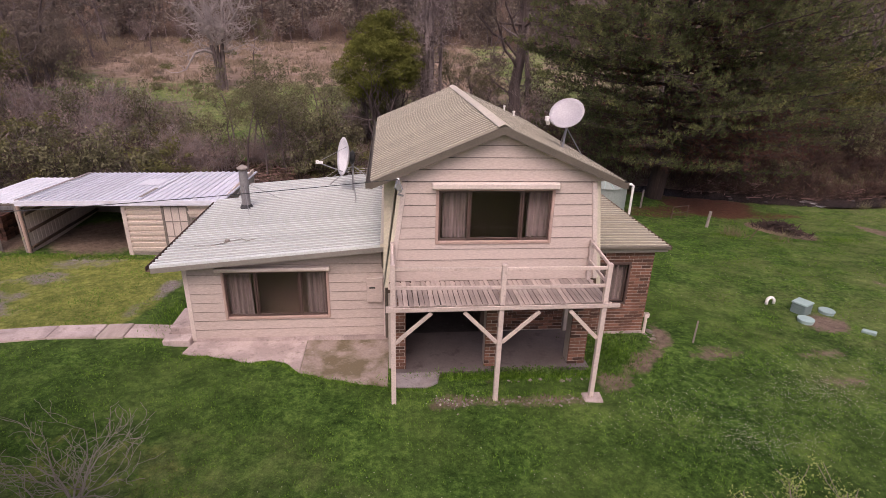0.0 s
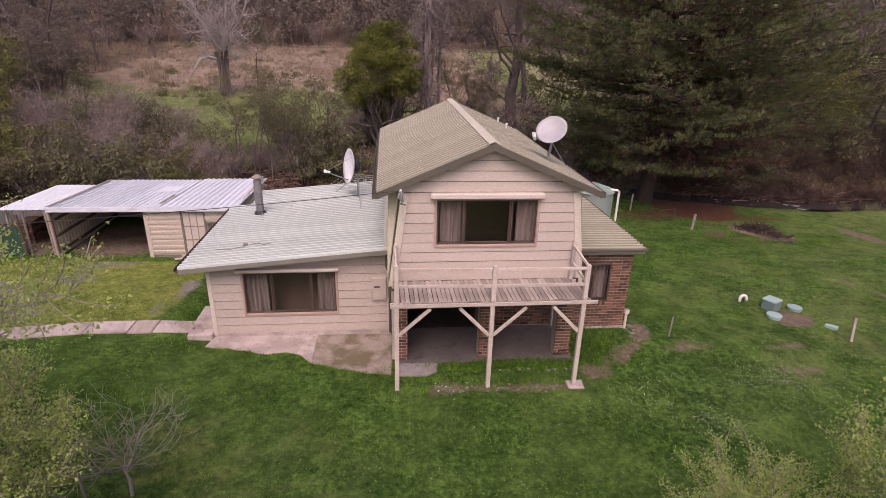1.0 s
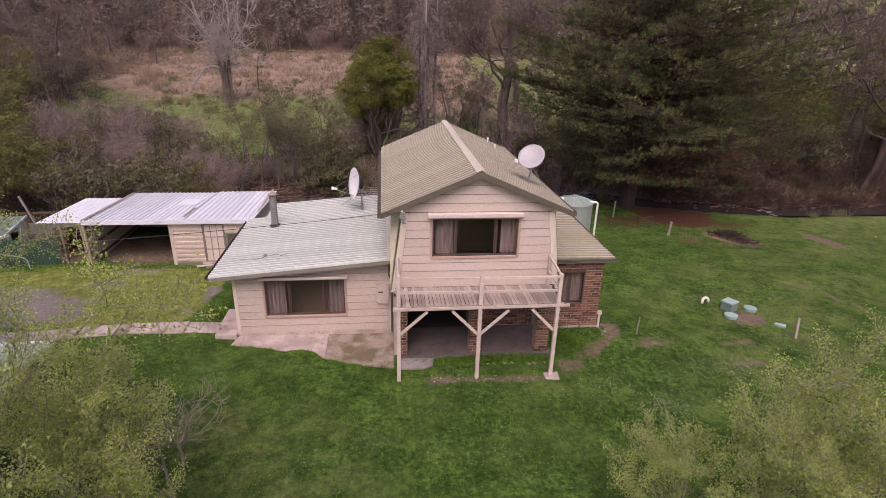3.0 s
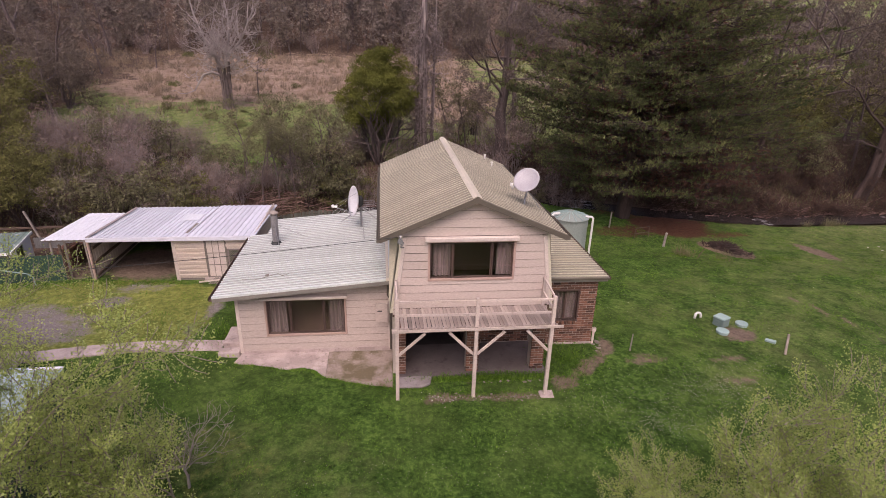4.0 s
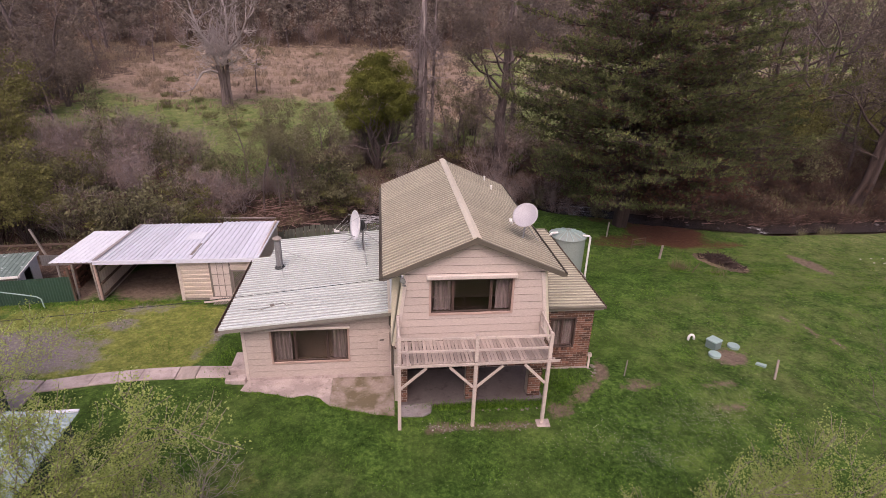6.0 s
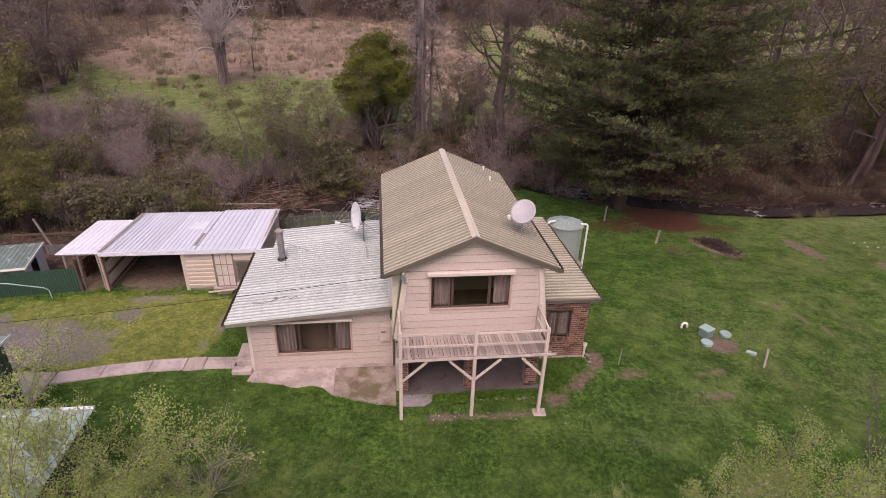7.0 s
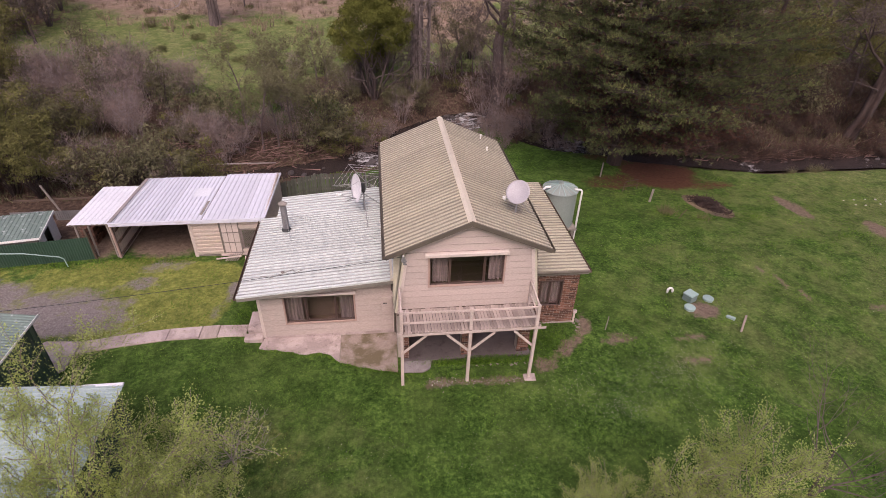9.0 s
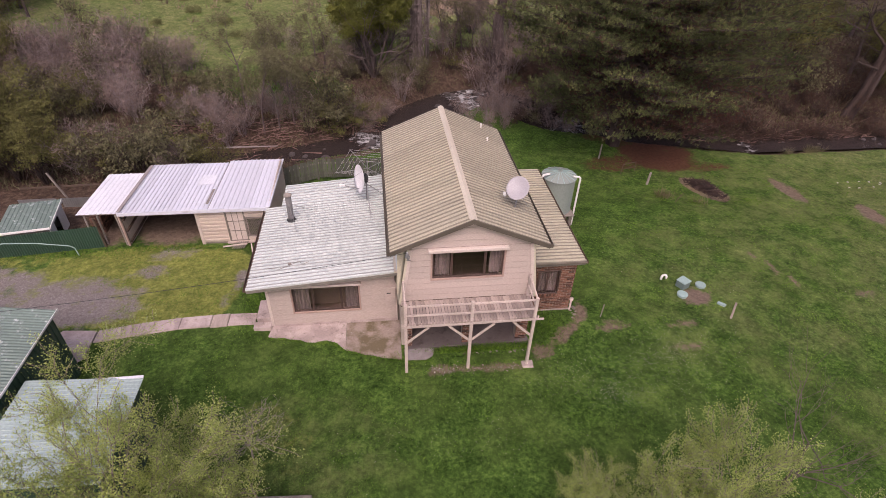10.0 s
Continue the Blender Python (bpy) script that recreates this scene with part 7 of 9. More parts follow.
for x0, x1, z0, z1 in ((-7.95, -6.90, SB, 1.85), (-6.10, -5.10, 1.45, 1.85), (-6.10, -5.10, SB, 0.47)):
    if x1 - x0 > 0.2:
        n_ = max(1, round((z1 - z0) / 0.17))
        v, f = [], []
        prof = [(0.0, 0.0), (0.36, 0.0), (0.44, -0.05), (0.97, -0.06)]
        zs = [(z0 + (i + a) * (z1 - z0) / n_, b) for i in range(n_) for a, b in prof] + [(z1, 0)]
        for x in (x0, x1):
            v += [(x, WS + 0.03 + b, z) for z, b in zs] + [(x, WS + 0.042 + b, z) for z, b in zs]
        k = len(zs)
        f = [(i, 2 * k + i, 2 * k + i + 1, i + 1) for i in range(k - 1)] + [(k + i, k + i + 1, 3 * k + i + 1, 3 * k + i) for i in range(k - 1)]
        f += [(i, i + 1, k + i + 1, k + i) for i in range(k - 1)] + [(2 * k + i + 1, 2 * k + i, 3 * k + i, 3 * k + i + 1) for i in range(k - 1)]
        part("wall_sheet", Geo().add(v, f).mesh("wall_sheet", CREAMSHEET), front)
part("corner_board", Geo().box(-8.08, -7.95, WS - 0.02, WS + 0.12, SB - 0.1, 1.87).mesh("corner_board", PINKTIMBER, 0.008), shed)
part("post", Geo().tube([(-11.02, WS, SB - 0.1), (-11.04, WS, 1.9)], 0.05, 8).mesh("post", PINKFRAME), shed)
part("post", Geo().tube([(-11.12, WS + 0.05, SB - 0.1), (-11.16, WS + 0.06, 1.85)], 0.05, 8).mesh("post", GREYWOOD), shed)
part("sill_plate", Geo().box(-7.0, -5.6, WS - 0.12, WS - 0.02, SB - 0.02, SB + 0.05).mesh("sill_plate", PINKTIMBER), shed)
door = part("door", Geo().box(-6.90, -6.84, WS, WS + 0.06, SB, 1.84).box(-6.15, -6.09, WS, WS + 0.06, SB, 1.84).box(-6.84, -6.15, WS, WS + 0.06, 1.78, 1.84).box(-6.84, -6.15, WS, WS + 0.06, SB, SB + 0.06).mesh("door", GREYWOOD), shed, "pale panelled door with rusty grid")
for i in range(3):
    for j in range(3):
        a, b = -6.84 + i * 0.23, SB + 0.06 + j * 0.49
        part("panel", Geo().box(a + 0.012, a + 0.218, WS + 0.02, WS + 0.04, b + 0.015, b + 0.475).mesh("panel", TRIM), door)
        if i < 2:
            part("bar", Geo().box(a + 0.219, a + 0.241, WS + 0.005, WS + 0.03, b, b + 0.49).mesh("bar", GREYWOOD), door)
        if j < 2:
            part("bar", Geo().box(a, a + 0.23, WS + 0.008, WS + 0.028, b + 0.478, b + 0.502).mesh("bar", GREYWOOD), door)
lattice = part("window", Geo().box(-6.06, -6.02, WS, WS + 0.05, 0.50, 1.44).box(-5.36, -5.32, WS, WS + 0.05, 0.50, 1.44).box(-6.02, -5.36, WS, WS + 0.05, 1.40, 1.44).box(-6.02, -5.36, WS, WS + 0.05, 0.50, 0.54).mesh("window", GREYWOOD), shed, "small lattice window")
g = Geo()
for i in range(-10, 8):
    for s in (1, -1):
        x0 = -6.02 + i * 0.085
        lo, hi = max(0, (-6.02 - x0) / 0.86), min(1, (-5.36 - x0) / 0.86)
        if hi - lo > 0.05:
            za, zb = 0.54 + 0.86 * lo, 0.54 + 0.86 * hi
            g.beam((x0 + 0.86 * lo, WS + 0.02 + 0.012 * s, za if s > 0 else 1.94 - za), (x0 + 0.86 * hi, WS + 0.02 + 0.012 * s, zb if s > 0 else 1.94 - zb), 0.008, 0.02)
part("lattice", g.mesh("lattice", GREYWOOD), lattice)
for name, box_, m in (("back_wall", (-11.0, -5.06, S1 - 0.06, S1, SB - 0.2, 1.72), GREYWOOD), ("side_wall", (-5.12, -5.06, WS + 0.1, S1 - 0.06, SB - 0.2, 1.72), CREAMSHEET), ("side_wall", (-8.03, -7.97, WS + 0.12, S1 - 0.06, SB - 0.2, 1.72), DARKWOOD)):
    part(name, Geo().box(*box_).mesh(name, m), shed)
sheets(shed, (-5.005, WS + 0.1, SB - 0.1), (0, 0, 1), (0, 1, 0), 1.85, S1 - WS - 0.1, CREAMSHEET, name="wall_sheet")
side = part("side_wall", Geo().box(-11.06, -11.02, WS + 0.1, S1 - 0.06, SB - 0.2, 1.75).mesh("side_wall", GREYWOOD), shed, "cream sheeted bay wall on timber rails")
sheets(side, (-10.985, WS + 0.1, SB), (0, 0, 1), (0, 1, 0), 1.45, S1 - WS - 0.2, CREAMSHEET, name="wall_sheet", height=0.012)
for z in (0.42, 0.95, 1.5):
    part("rail", Geo().box(-10.965, -10.91, WS + 0.05, S1 - 0.1, z, z + 0.08).mesh("rail", DARKWOOD), side)

pallet = thing("pallet", "broken pale slatted pallet leaning by the shed door", "pallet", (-6.6, 16.1, SB))
for i in range(6):
    x = -6.75 + i * 0.09
    part("slat", Geo().beam((x, WS - 0.5, SB - 0.05 + 0.03), (x + 0.16, WS - 0.1, SB + 0.06), 0.045, 0.02).mesh("slat", GREYWOOD), pallet)
part("rail", Geo().beam((-7.15, WS - 0.35, SB + 0.0), (-6.15, WS - 0.28, SB + 0.06), 0.05, 0.05).mesh("rail", TRIM), pallet)
solo("timber_prop", Geo().beam((-5.75, 15.3, SB - 0.25), (-5.98, 16.3, SB + 0.05), 0.05, 0.04).mesh("timber_prop", TRIM), "pale timber length lying by the shed", "timber")

lean = thing("lean_to", "bright zinc lean-to roof on thin posts beside the shed", "lean-to", (-11.8, 18.3, SB))
lz_ = lambda y: 1.93 - (y - 16.6) * 0.03
lr = part("roof", Geo().hexa([(-12.6, 16.66, lz_(16.66) - 0.1), (-11.05, 16.66, lz_(16.66) - 0.1), (-11.1, 20.1, lz_(20.1) - 0.1), (-12.6, 20.1, lz_(20.1) - 0.1), (-12.6, 16.66, lz_(16.66) - 0.035), (-11.05, 16.66, lz_(16.66) - 0.035), (-11.1, 20.1, lz_(20.1) - 0.035), (-12.6, 20.1, lz_(20.1) - 0.035)]).mesh("roof", GREYWOOD), lean)
u = Vector((0, 3.55, lz_(20.15) - lz_(16.6)))
sheets(lr, (-12.63, 16.6, lz_(16.6) - 0.03), u, (1, 0, 0), u.length, 1.6, WHITEZINC, height=0.016)
for x, y in ((-12.45, 16.75), (-11.95, 16.75), (-12.45, 19.9), (-11.2, 19.9)):
    part("post", Geo().tube([(x, y, SB - 0.1), (x + 0.03, y, lz_(y) - 0.1)], 0.04, 7).mesh("post", GREYWOOD), lean)
stack = thing("brick_stack", "stack of old red bricks beneath the lean-to", "brick stack", (-12.5, 18.2, SB))
old_brick = Geo().box(-0.055, 0.055, -0.115, 0.115, -0.036, 0.036).mesh("brick", BRICK, 0.004)
rr = random.Random(3)
for lay in range(12):
    for i in range(4):
        for j in range(5 if lay < 10 else 3):
            ob = new("brick", old_brick)
            ob.parent = stack
            ob.matrix_parent_inverse = Matrix.Translation(-stack.location)
            ob.matrix_basis = pose(-12.72 + i * 0.125 + rr.uniform(-0.01, 0.01), 17.7 + j * 0.245 + rr.uniform(-0.02, 0.02), SB + 0.03 + lay * 0.077, 0, 0, rr.uniform(-4, 4))

# small green-roofed shed behind the green fence
coop = thing("garden_shed", "small white-walled shed with flaking green roof", "shed", (-14.4, 16.9, 0.3))
FRc, ACR, BCK = Vector((-13.66, 16.40, 1.52)), Vector((0.985, 0.17, 0)).normalized() * 1.95, Vector((-0.17, 0.985, 0.07)).normalized() * 2.0
FLc, BRc, BLc = FRc - ACR, FRc + BCK, FRc - ACR + BCK
low_ = Vector((0, 0, -0.06))
cr = part("roof", Geo().hexa([FLc + 2 * low_, FRc + 2 * low_, BRc + 2 * low_, BLc + 2 * low_, FLc + low_, FRc + low_, BRc + low_, BLc + low_]).mesh("roof", GREYWOOD), coop)
sheets(cr, FLc - (BLc - FLc) * 0.02 + Vector((0, 0, -0.05)), BLc - FLc, FRc - FLc, (BLc - FLc).length * 1.04, (FRc - FLc).length, GREENROOF, height=0.018, pitch=0.15)
part("verge", Geo().beam(FRc + Vector((0.02, 0, -0.04)), BRc + Vector((0.02, 0, -0.04)), 0.03, 0.10).mesh("verge", WHITE), cr)
part("eaves_strip", Geo().beam(FLc + Vector((0, -0.03, -0.04)), FRc + Vector((0, -0.03, -0.04)), 0.03, 0.09).mesh("eaves_strip", WHITE), cr)
rf, rb = FRc + BCK * 0.05 + Vector((-0.08, 0, 0.2 - FRc.z)), FRc + BCK * 0.97 + Vector((-0.08, 0, 0.2 - FRc.z))
rb.z = 0.2
for s0, s1 in ((0.0, 0.3), (0.62, 1.0)):
    p, q = rf.lerp(rb, s0), rf.lerp(rb, s1)
    z0, z1 = 1.40 + 0.13 * s0, 1.40 + 0.13 * s1
    part("wall", Geo().hexa([p, q, q + Vector((-0.04, 0.01, 0)), p + Vector((-0.04, 0.01, 0)), (p.x, p.y, z0), (q.x, q.y, z1), (q.x - 0.04, q.y + 0.01, z1), (p.x - 0.04, p.y + 0.01, z0)]).mesh("wall", WHITE), coop)
part("back_wall", Geo().beam((-15.75, 17.95, 0.85), (-14.12, 18.24, 0.85), 0.04, 1.3).mesh("back_wall", GREYWOOD), coop)
part("front_wall", Geo().beam((-15.45, 16.24, 0.8), (-13.82, 16.52, 0.8), 0.04, 1.2).mesh("front_wall", GREYWOOD), coop)
part("side_wall", Geo().beam((-15.5, 16.3, 0.85), (-15.78, 17.9, 0.85), 0.04, 1.2).mesh("side_wall", GREYWOOD), coop)

# green steel fence
gf = thing("steel_fence", "dark green corrugated steel fence", "fence", (-16, 16.4, 0.3))
for a, b in (((-21.5, 15.3), (-15.7, 15.98)), ((-15.68, 15.98), (-11.98, 16.5))):
    d = Vector((b[0] - a[0], b[1] - a[1], 0))
    sheets(gf, (a[0], a[1], 0.2), (0, 0, 1), d, 1.18, d.length, GREENSTEEL, height=0.02, wave=True, pitch=0.1, per=8, name="fence_sheet")
    part("rail", Geo().beam((a[0], a[1] + 0.04, 1.32), (b[0], b[1] + 0.04, 1.32), 0.05, 0.04).mesh("rail", GREENSTEEL), gf)
part("post", Geo().tube([(-11.95, 16.54, 0.1), (-12.02, 16.56, 1.75)], 0.05, 7).mesh("post", DARKWOOD), gf)
solo("bent_pipe", Geo().tube([(-18, 15.5, 1.22), (-15.2, 15.8, 1.22), (-14.1, 15.85, 1.14), (-12.95, 15.95, 0.86), (-12.82, 15.97, 0.74), (-12.78, 15.97, 0.15)], 0.022, 7).mesh("bent_pipe", SEPTIC), "bent pale steel pipe rail by the green fence", "pipe")
old = thing("old_fence", "grey timber rail fence with scrap iron sheets", "fence", (-15, 20.6, 0.3))
part("post", Geo().beam((-14.9, 20.4, 0.2), (-15.4, 20.4, 1.85), 0.08, 0.08).mesh("post", GREYWOOD, 0.01), old)
part("rail", Geo().beam((-16.9, 20.5, 1.02), (-12.7, 20.6, 1.08), 0.06, 0.09).mesh("rail", DARKWOOD, 0.006), old)
sheets(old, (-14.9, 19.75, 0.25), (0, 0, 1), (1, 0, 0), 0.62, 2.2, STEEL, height=0.02, wave=True, pitch=0.1, per=8, name="fence_sheet")
sheets(old, (-16.8, 19.85, 0.2), (0, 0, 1), (1, 0.02, 0), 0.6, 1.6, STEEL, height=0.02, wave=True, pitch=0.1, per=8, name="fence_sheet")

# sheds in the front garden
barn = thing("green_shed", "dark green steel garden shed with flaking gable roof", "shed", (-12, 8.2, 0.4))
bz = lambda x: 3.16 - abs(x + 12.0) * 0.165
br = part("roof", Geo().hexa([(-13.8, 6.5, bz(-13.8) - 0.1), (-12, 6.5, bz(-12) - 0.1), (-12, 9.8, bz(-12) - 0.1), (-13.8, 9.8, bz(-13.8) - 0.1), (-13.8, 6.5, bz(-13.8) - 0.035), (-12, 6.5, bz(-12) - 0.035), (-12, 9.8, bz(-12) - 0.035), (-13.8, 9.8, bz(-13.8) - 0.035)]).hexa([(-12, 6.5, bz(-12) - 0.1), (-10.2, 6.5, bz(-10.2) - 0.1), (-10.2, 9.8, bz(-10.2) - 0.1), (-12, 9.8, bz(-12) - 0.1), (-12, 6.5, bz(-12) - 0.035), (-10.2, 6.5, bz(-10.2) - 0.035), (-10.2, 9.8, bz(-10.2) - 0.035), (-12, 9.8, bz(-12) - 0.035)]).mesh("roof", GREENSTEEL), barn)
u = Vector((-1.85, 0, 1.85 * 0.165))
sheets(br, (-10.15, 9.87, bz(-10.15) - 0.03), u, (0, -1, 0), u.length, 3.4, GREENROOF, height=0.018, wave=True, pitch=0.1, per=8)
sheets(br, (-13.85, 6.47, bz(-13.85) - 0.03), (1.85, 0, 1.85 * 0.165), (0, 1, 0), u.length, 3.4, GREENROOF, height=0.018, wave=True, pitch=0.1, per=8)
part("barge", Geo().beam((-10.13, 6.45, bz(-10.13) - 0.02), (-10.13, 9.9, bz(-10.13) - 0.02), 0.02, 0.06).mesh("barge", WHITE), br)
part("wall", Geo().box(-10.36, -10.30, 6.6, 9.7, 0.2, 2.80).box(-13.7, -10.36, 9.64, 9.7, 0.2, 2.8).box(-13.7, -10.36, 6.6, 6.66, 0.2, 2.8).mesh("wall", GREENSTEEL), barn)
sheets(barn, (-10.262, 6.6, 0.25), (0, 0, 1), (0, 1, 0), 2.52, 3.1, GREENSTEEL, height=0.025, name="wall_sheet")

hut = thing("aqua_roofed_shed", "low green shed with pale aqua steel roof", "shed", (-8.6, 6, 0.2))
hz = lambda x: 2.30 + (-7.1 - x) * 0.07
hr = part("roof", Geo().hexa([(-10.0, 4.4, hz(-10.0) - 0.1), (-7.16, 4.4, hz(-7.16) - 0.1), (-7.16, 7.42, hz(-7.16) - 0.1), (-10.0, 7.42, hz(-10.0) - 0.1), (-10.0, 4.4, hz(-10.0) - 0.035), (-7.16, 4.4, hz(-7.16) - 0.035), (-7.16, 7.42, hz(-7.16) - 0.035), (-10.0, 7.42, hz(-10.0) - 0.035)]).mesh("roof", GREENSTEEL), hut)
u = Vector((-2.95, 0, 2.95 * 0.07))
sheets(hr, (-7.1, 7.48, hz(-7.1) - 0.03), u, (0, -1, 0), u.length, 3.12, AQUAROOF, height=0.02, pitch=0.13, per=6)
part("ridge_cap", Geo().box(-10.0, -7.1, 7.44, 7.52, 2.30, 2.33).mesh("ridge_cap", WHITEZINC), hr)
part("wall", Geo().box(-7.32, -7.26, 4.5, 7.35, -0.1, 2.22).box(-10.0, -7.32, 7.29, 7.35, -0.1, 2.22).box(-10.0, -7.32, 4.5, 4.56, -0.1, 2.22).box(-10.06, -10.0, 4.5, 7.35, -0.1, 2.3).mesh("wall", GREENSTEEL), hut)
solo("timber_sleeper", Geo().hexa([(-4.4, 4.72, gz(-3.5, 4.7) - 0.05), (-2.62, 4.62, gz(-3.5, 4.7) - 0.05), (-2.60, 4.80, gz(-3.5, 4.7) - 0.05), (-4.4, 4.92, gz(-3.5, 4.7) - 0.05), (-4.4, 4.72, gz(-3.5, 4.7) + 0.22), (-2.62, 4.62, gz(-3.5, 4.7) + 0.22), (-2.60, 4.80, gz(-3.5, 4.7) + 0.22), (-4.4, 4.92, gz(-3.5, 4.7) + 0.22)]).mesh("timber_sleeper", GREYWOOD, 0.015), "grey weathered timber sleeper on the lawn", "sleeper")

# paling fence and clothes hoist behind the house
pf = thing("paling_fence", "grey-green weathered timber paling fence", "fence", (-3, 22, 0))
PALING = surface("grey_green_palings", (0.115, 0.115, 0.09), (0.075, 0.075, 0.06), None, 3, 30, 0.9, bump=0.3, vary=0.25)
pal = Geo().hexa([(-0.045, -0.009, 0), (0.045, -0.009, 0), (0.045, 0.009, 0), (-0.045, 0.009, 0), (-0.045, -0.009, 1.08), (0.045, -0.009, 1.08), (0.045, 0.009, 1.08), (-0.045, 0.009, 1.08)]).mesh("paling", PALING)
rnd = random.Random(9)
for a, b in (((-5.2, 21.35), (-3.55, 22.28)), ((-3.55, 22.28), (-0.05, 22.30)), ((-0.05, 22.30), (1.3, 22.25))):
    d = Vector((b[0] - a[0], b[1] - a[1], 0))
    ang = math.degrees(math.atan2(d.y, d.x))
    k = int(d.length / 0.105)
    for i in range(k):
        p = Vector((*a, 0.08)) + d * ((i + 0.5) / k)
        ob = new("paling", pal)
        ob.parent = pf
        ob.matrix_parent_inverse = Matrix.Translation(-pf.location)
        ob.matrix_basis = pose(p.x, p.y, p.z - 0.05 * (p.x > -1) + rnd.uniform(-0.03, 0.03), 0, rnd.uniform(-1.5, 1.5), ang)
    for z in (0.3, 0.9):
        part("rail", Geo().beam((a[0], a[1] + 0.04, z), (b[0], b[1] + 0.04, z), 0.05, 0.08).mesh("rail", GREYWOOD), pf)
    part("post", Geo().box(a[0] - 0.05, a[0] + 0.05, a[1] + 0.03, a[1] + 0.13, -0.1, 1.14).mesh("post", GREYWOOD), pf)

hoist = thing("clothes_hoist", "rotary clothes line with wires on a steel pole", "clothes line", (-0.9, 20.4, -0.1))
hx, hy, hzz = -0.9, 20.4, 1.75
part("pole", Geo().tube([(hx, hy, -0.2), (hx, hy, 1.95)], 0.03, 8).mesh("pole", STEEL), hoist)
for i in range(4):
    a = radians(30 + 90 * i)
    c, s = math.cos(a), math.sin(a)
    part("arm", Geo().tube([(hx, hy, 1.55), (hx + 1.75 * c, hy + 1.75 * s, hzz + 0.1)], 0.016, 6).mesh("arm", STEEL), hoist)
for k in range(1, 6):
    r = 0.45 + k * 0.25
    g = Geo()
    for i in range(4):
        a, b = radians(30 + 90 * i), radians(120 + 90 * i)
        zz = 1.55 + (hzz - 1.45) * r / 1.75
        g.tube([(hx + r * math.cos(a), hy + r * math.sin(a), zz), (hx + r * math.cos(b), hy + r * math.sin(b), zz)], 0.0045, 4)
    part("line_wire", g.mesh("line_wire", DISH), hoist)


# roof fittings
def dish(name, label, at, face, size, foot, arm, hang=(0, 0, -1), reach=0.22, paint=DISH, stay=True):
    e = thing(name, label, "satellite dish", foot)
    n_ = Vector(face).normalized()
    m = n_.to_track_quat("Z", "Y").to_matrix()
    c = Vector(at)
    g, rings, sides = Geo(), 6, 28
    v, f = [], []
    for back in (0, 1):
        for i in range(rings + 1):
            r = size / 2 * i / rings
            for j in range(sides):
                a = 2 * math.pi * j / sides
                p = Vector((r * math.cos(a), r * math.sin(a) * 1.06, 0.32 * r * r / (size / 2) - 0.012 * back))
                v.append(c + m @ p)
    k = (rings + 1) * sides
    for i in range(rings):
        for j in range(sides):
            a, b = i * sides + j, i * sides + (j + 1) % sides
            f.append((a, b, b + sides, a + sides))
            f.append((k + b, k + a, k + a + sides, k + b + sides))
    for j in range(sides):
        a, b = rings * sides + j, rings * sides + (j + 1) % sides
        f.append((a, b, k + b, k + a))
    part("reflector", g.add(v, f).mesh("reflector", paint, smooth=True), e)
    low = Vector(hang)
    low = (low - n_ * low.dot(n_)).normalized()
    tip = c + n_ * arm + low * size * reach
    part("feed_arm", Geo().tube([c + low * size * 0.45, tip], 0.016, 6).mesh("feed_arm", STEEL), e)
    if stay:
        part("feed_stay", Geo().tube([c - low * size * 0.3 + n_ * 0.03, tip], 0.007, 5).mesh("feed_stay", STEEL), e)
    part("receiver", Geo().tube([tip, tip - n_ * 0.16], 0.04, 10).box(tip.x - 0.04, tip.x + 0.04, tip.y - 0.035, tip.y + 0.035, tip.z - 0.03, tip.z + 0.06).mesh("receiver", WHITE), e)
    part("mount", Geo().tube([c - n_ * 0.04, c - n_ * 0.13, c - n_ * 0.17], [size * 0.10, size * 0.20, size * 0.17], 14).mesh("mount", BLACK), e, "black round mounting plate")
    return e, c - n_ * 0.14


e, back = dish("satellite_dish", "big pale satellite dish on a braced mast", (-1.02, 15.95, 3.52), (-0.92, -0.34, 0.15), 1.07, (-0.75, 15.9, lz(-0.75)), 0.9)
part("mast", Geo().tube([(back.x, back.y, lz(back.x)), (back.x, back.y, back.z + 0.1)], 0.035, 8).mesh("mast", STEEL), e)
for x, y in ((-0.75, 14.6), (0.02, 15.9), (-1.7, 16.9)):
    part("strut", Geo().tube([(back.x, back.y, back.z - 0.25), (x, y, lz(x) + 0.02)], 0.016, 6).mesh("strut", STEEL), e)
e, back = dish("satellite_dish", "pale grey satellite dish tilted on the gable roof", (4.13, 11.62, 5.37), (-0.38, -0.60, 0.70), 0.76, (4.15, 11.8, roof_z(4.15)), 0.30, (-0.8, -0.1, -0.45), 0.62, DISHGREY, False)
part("mast", Geo().tube([back, (4.2, 11.8, 5.08), (4.10, 11.65, roof_z(4.10) - 0.02)], 0.026, 8).mesh("mast", STEEL), e)
for x, y in ((4.72, 11.95), (4.3, 12.45)):
    part("strut", Geo().tube([(4.2, 11.8, 5.1), (x, y, roof_z(x) + 0.0)], 0.013, 6).mesh("strut", STEEL), e)

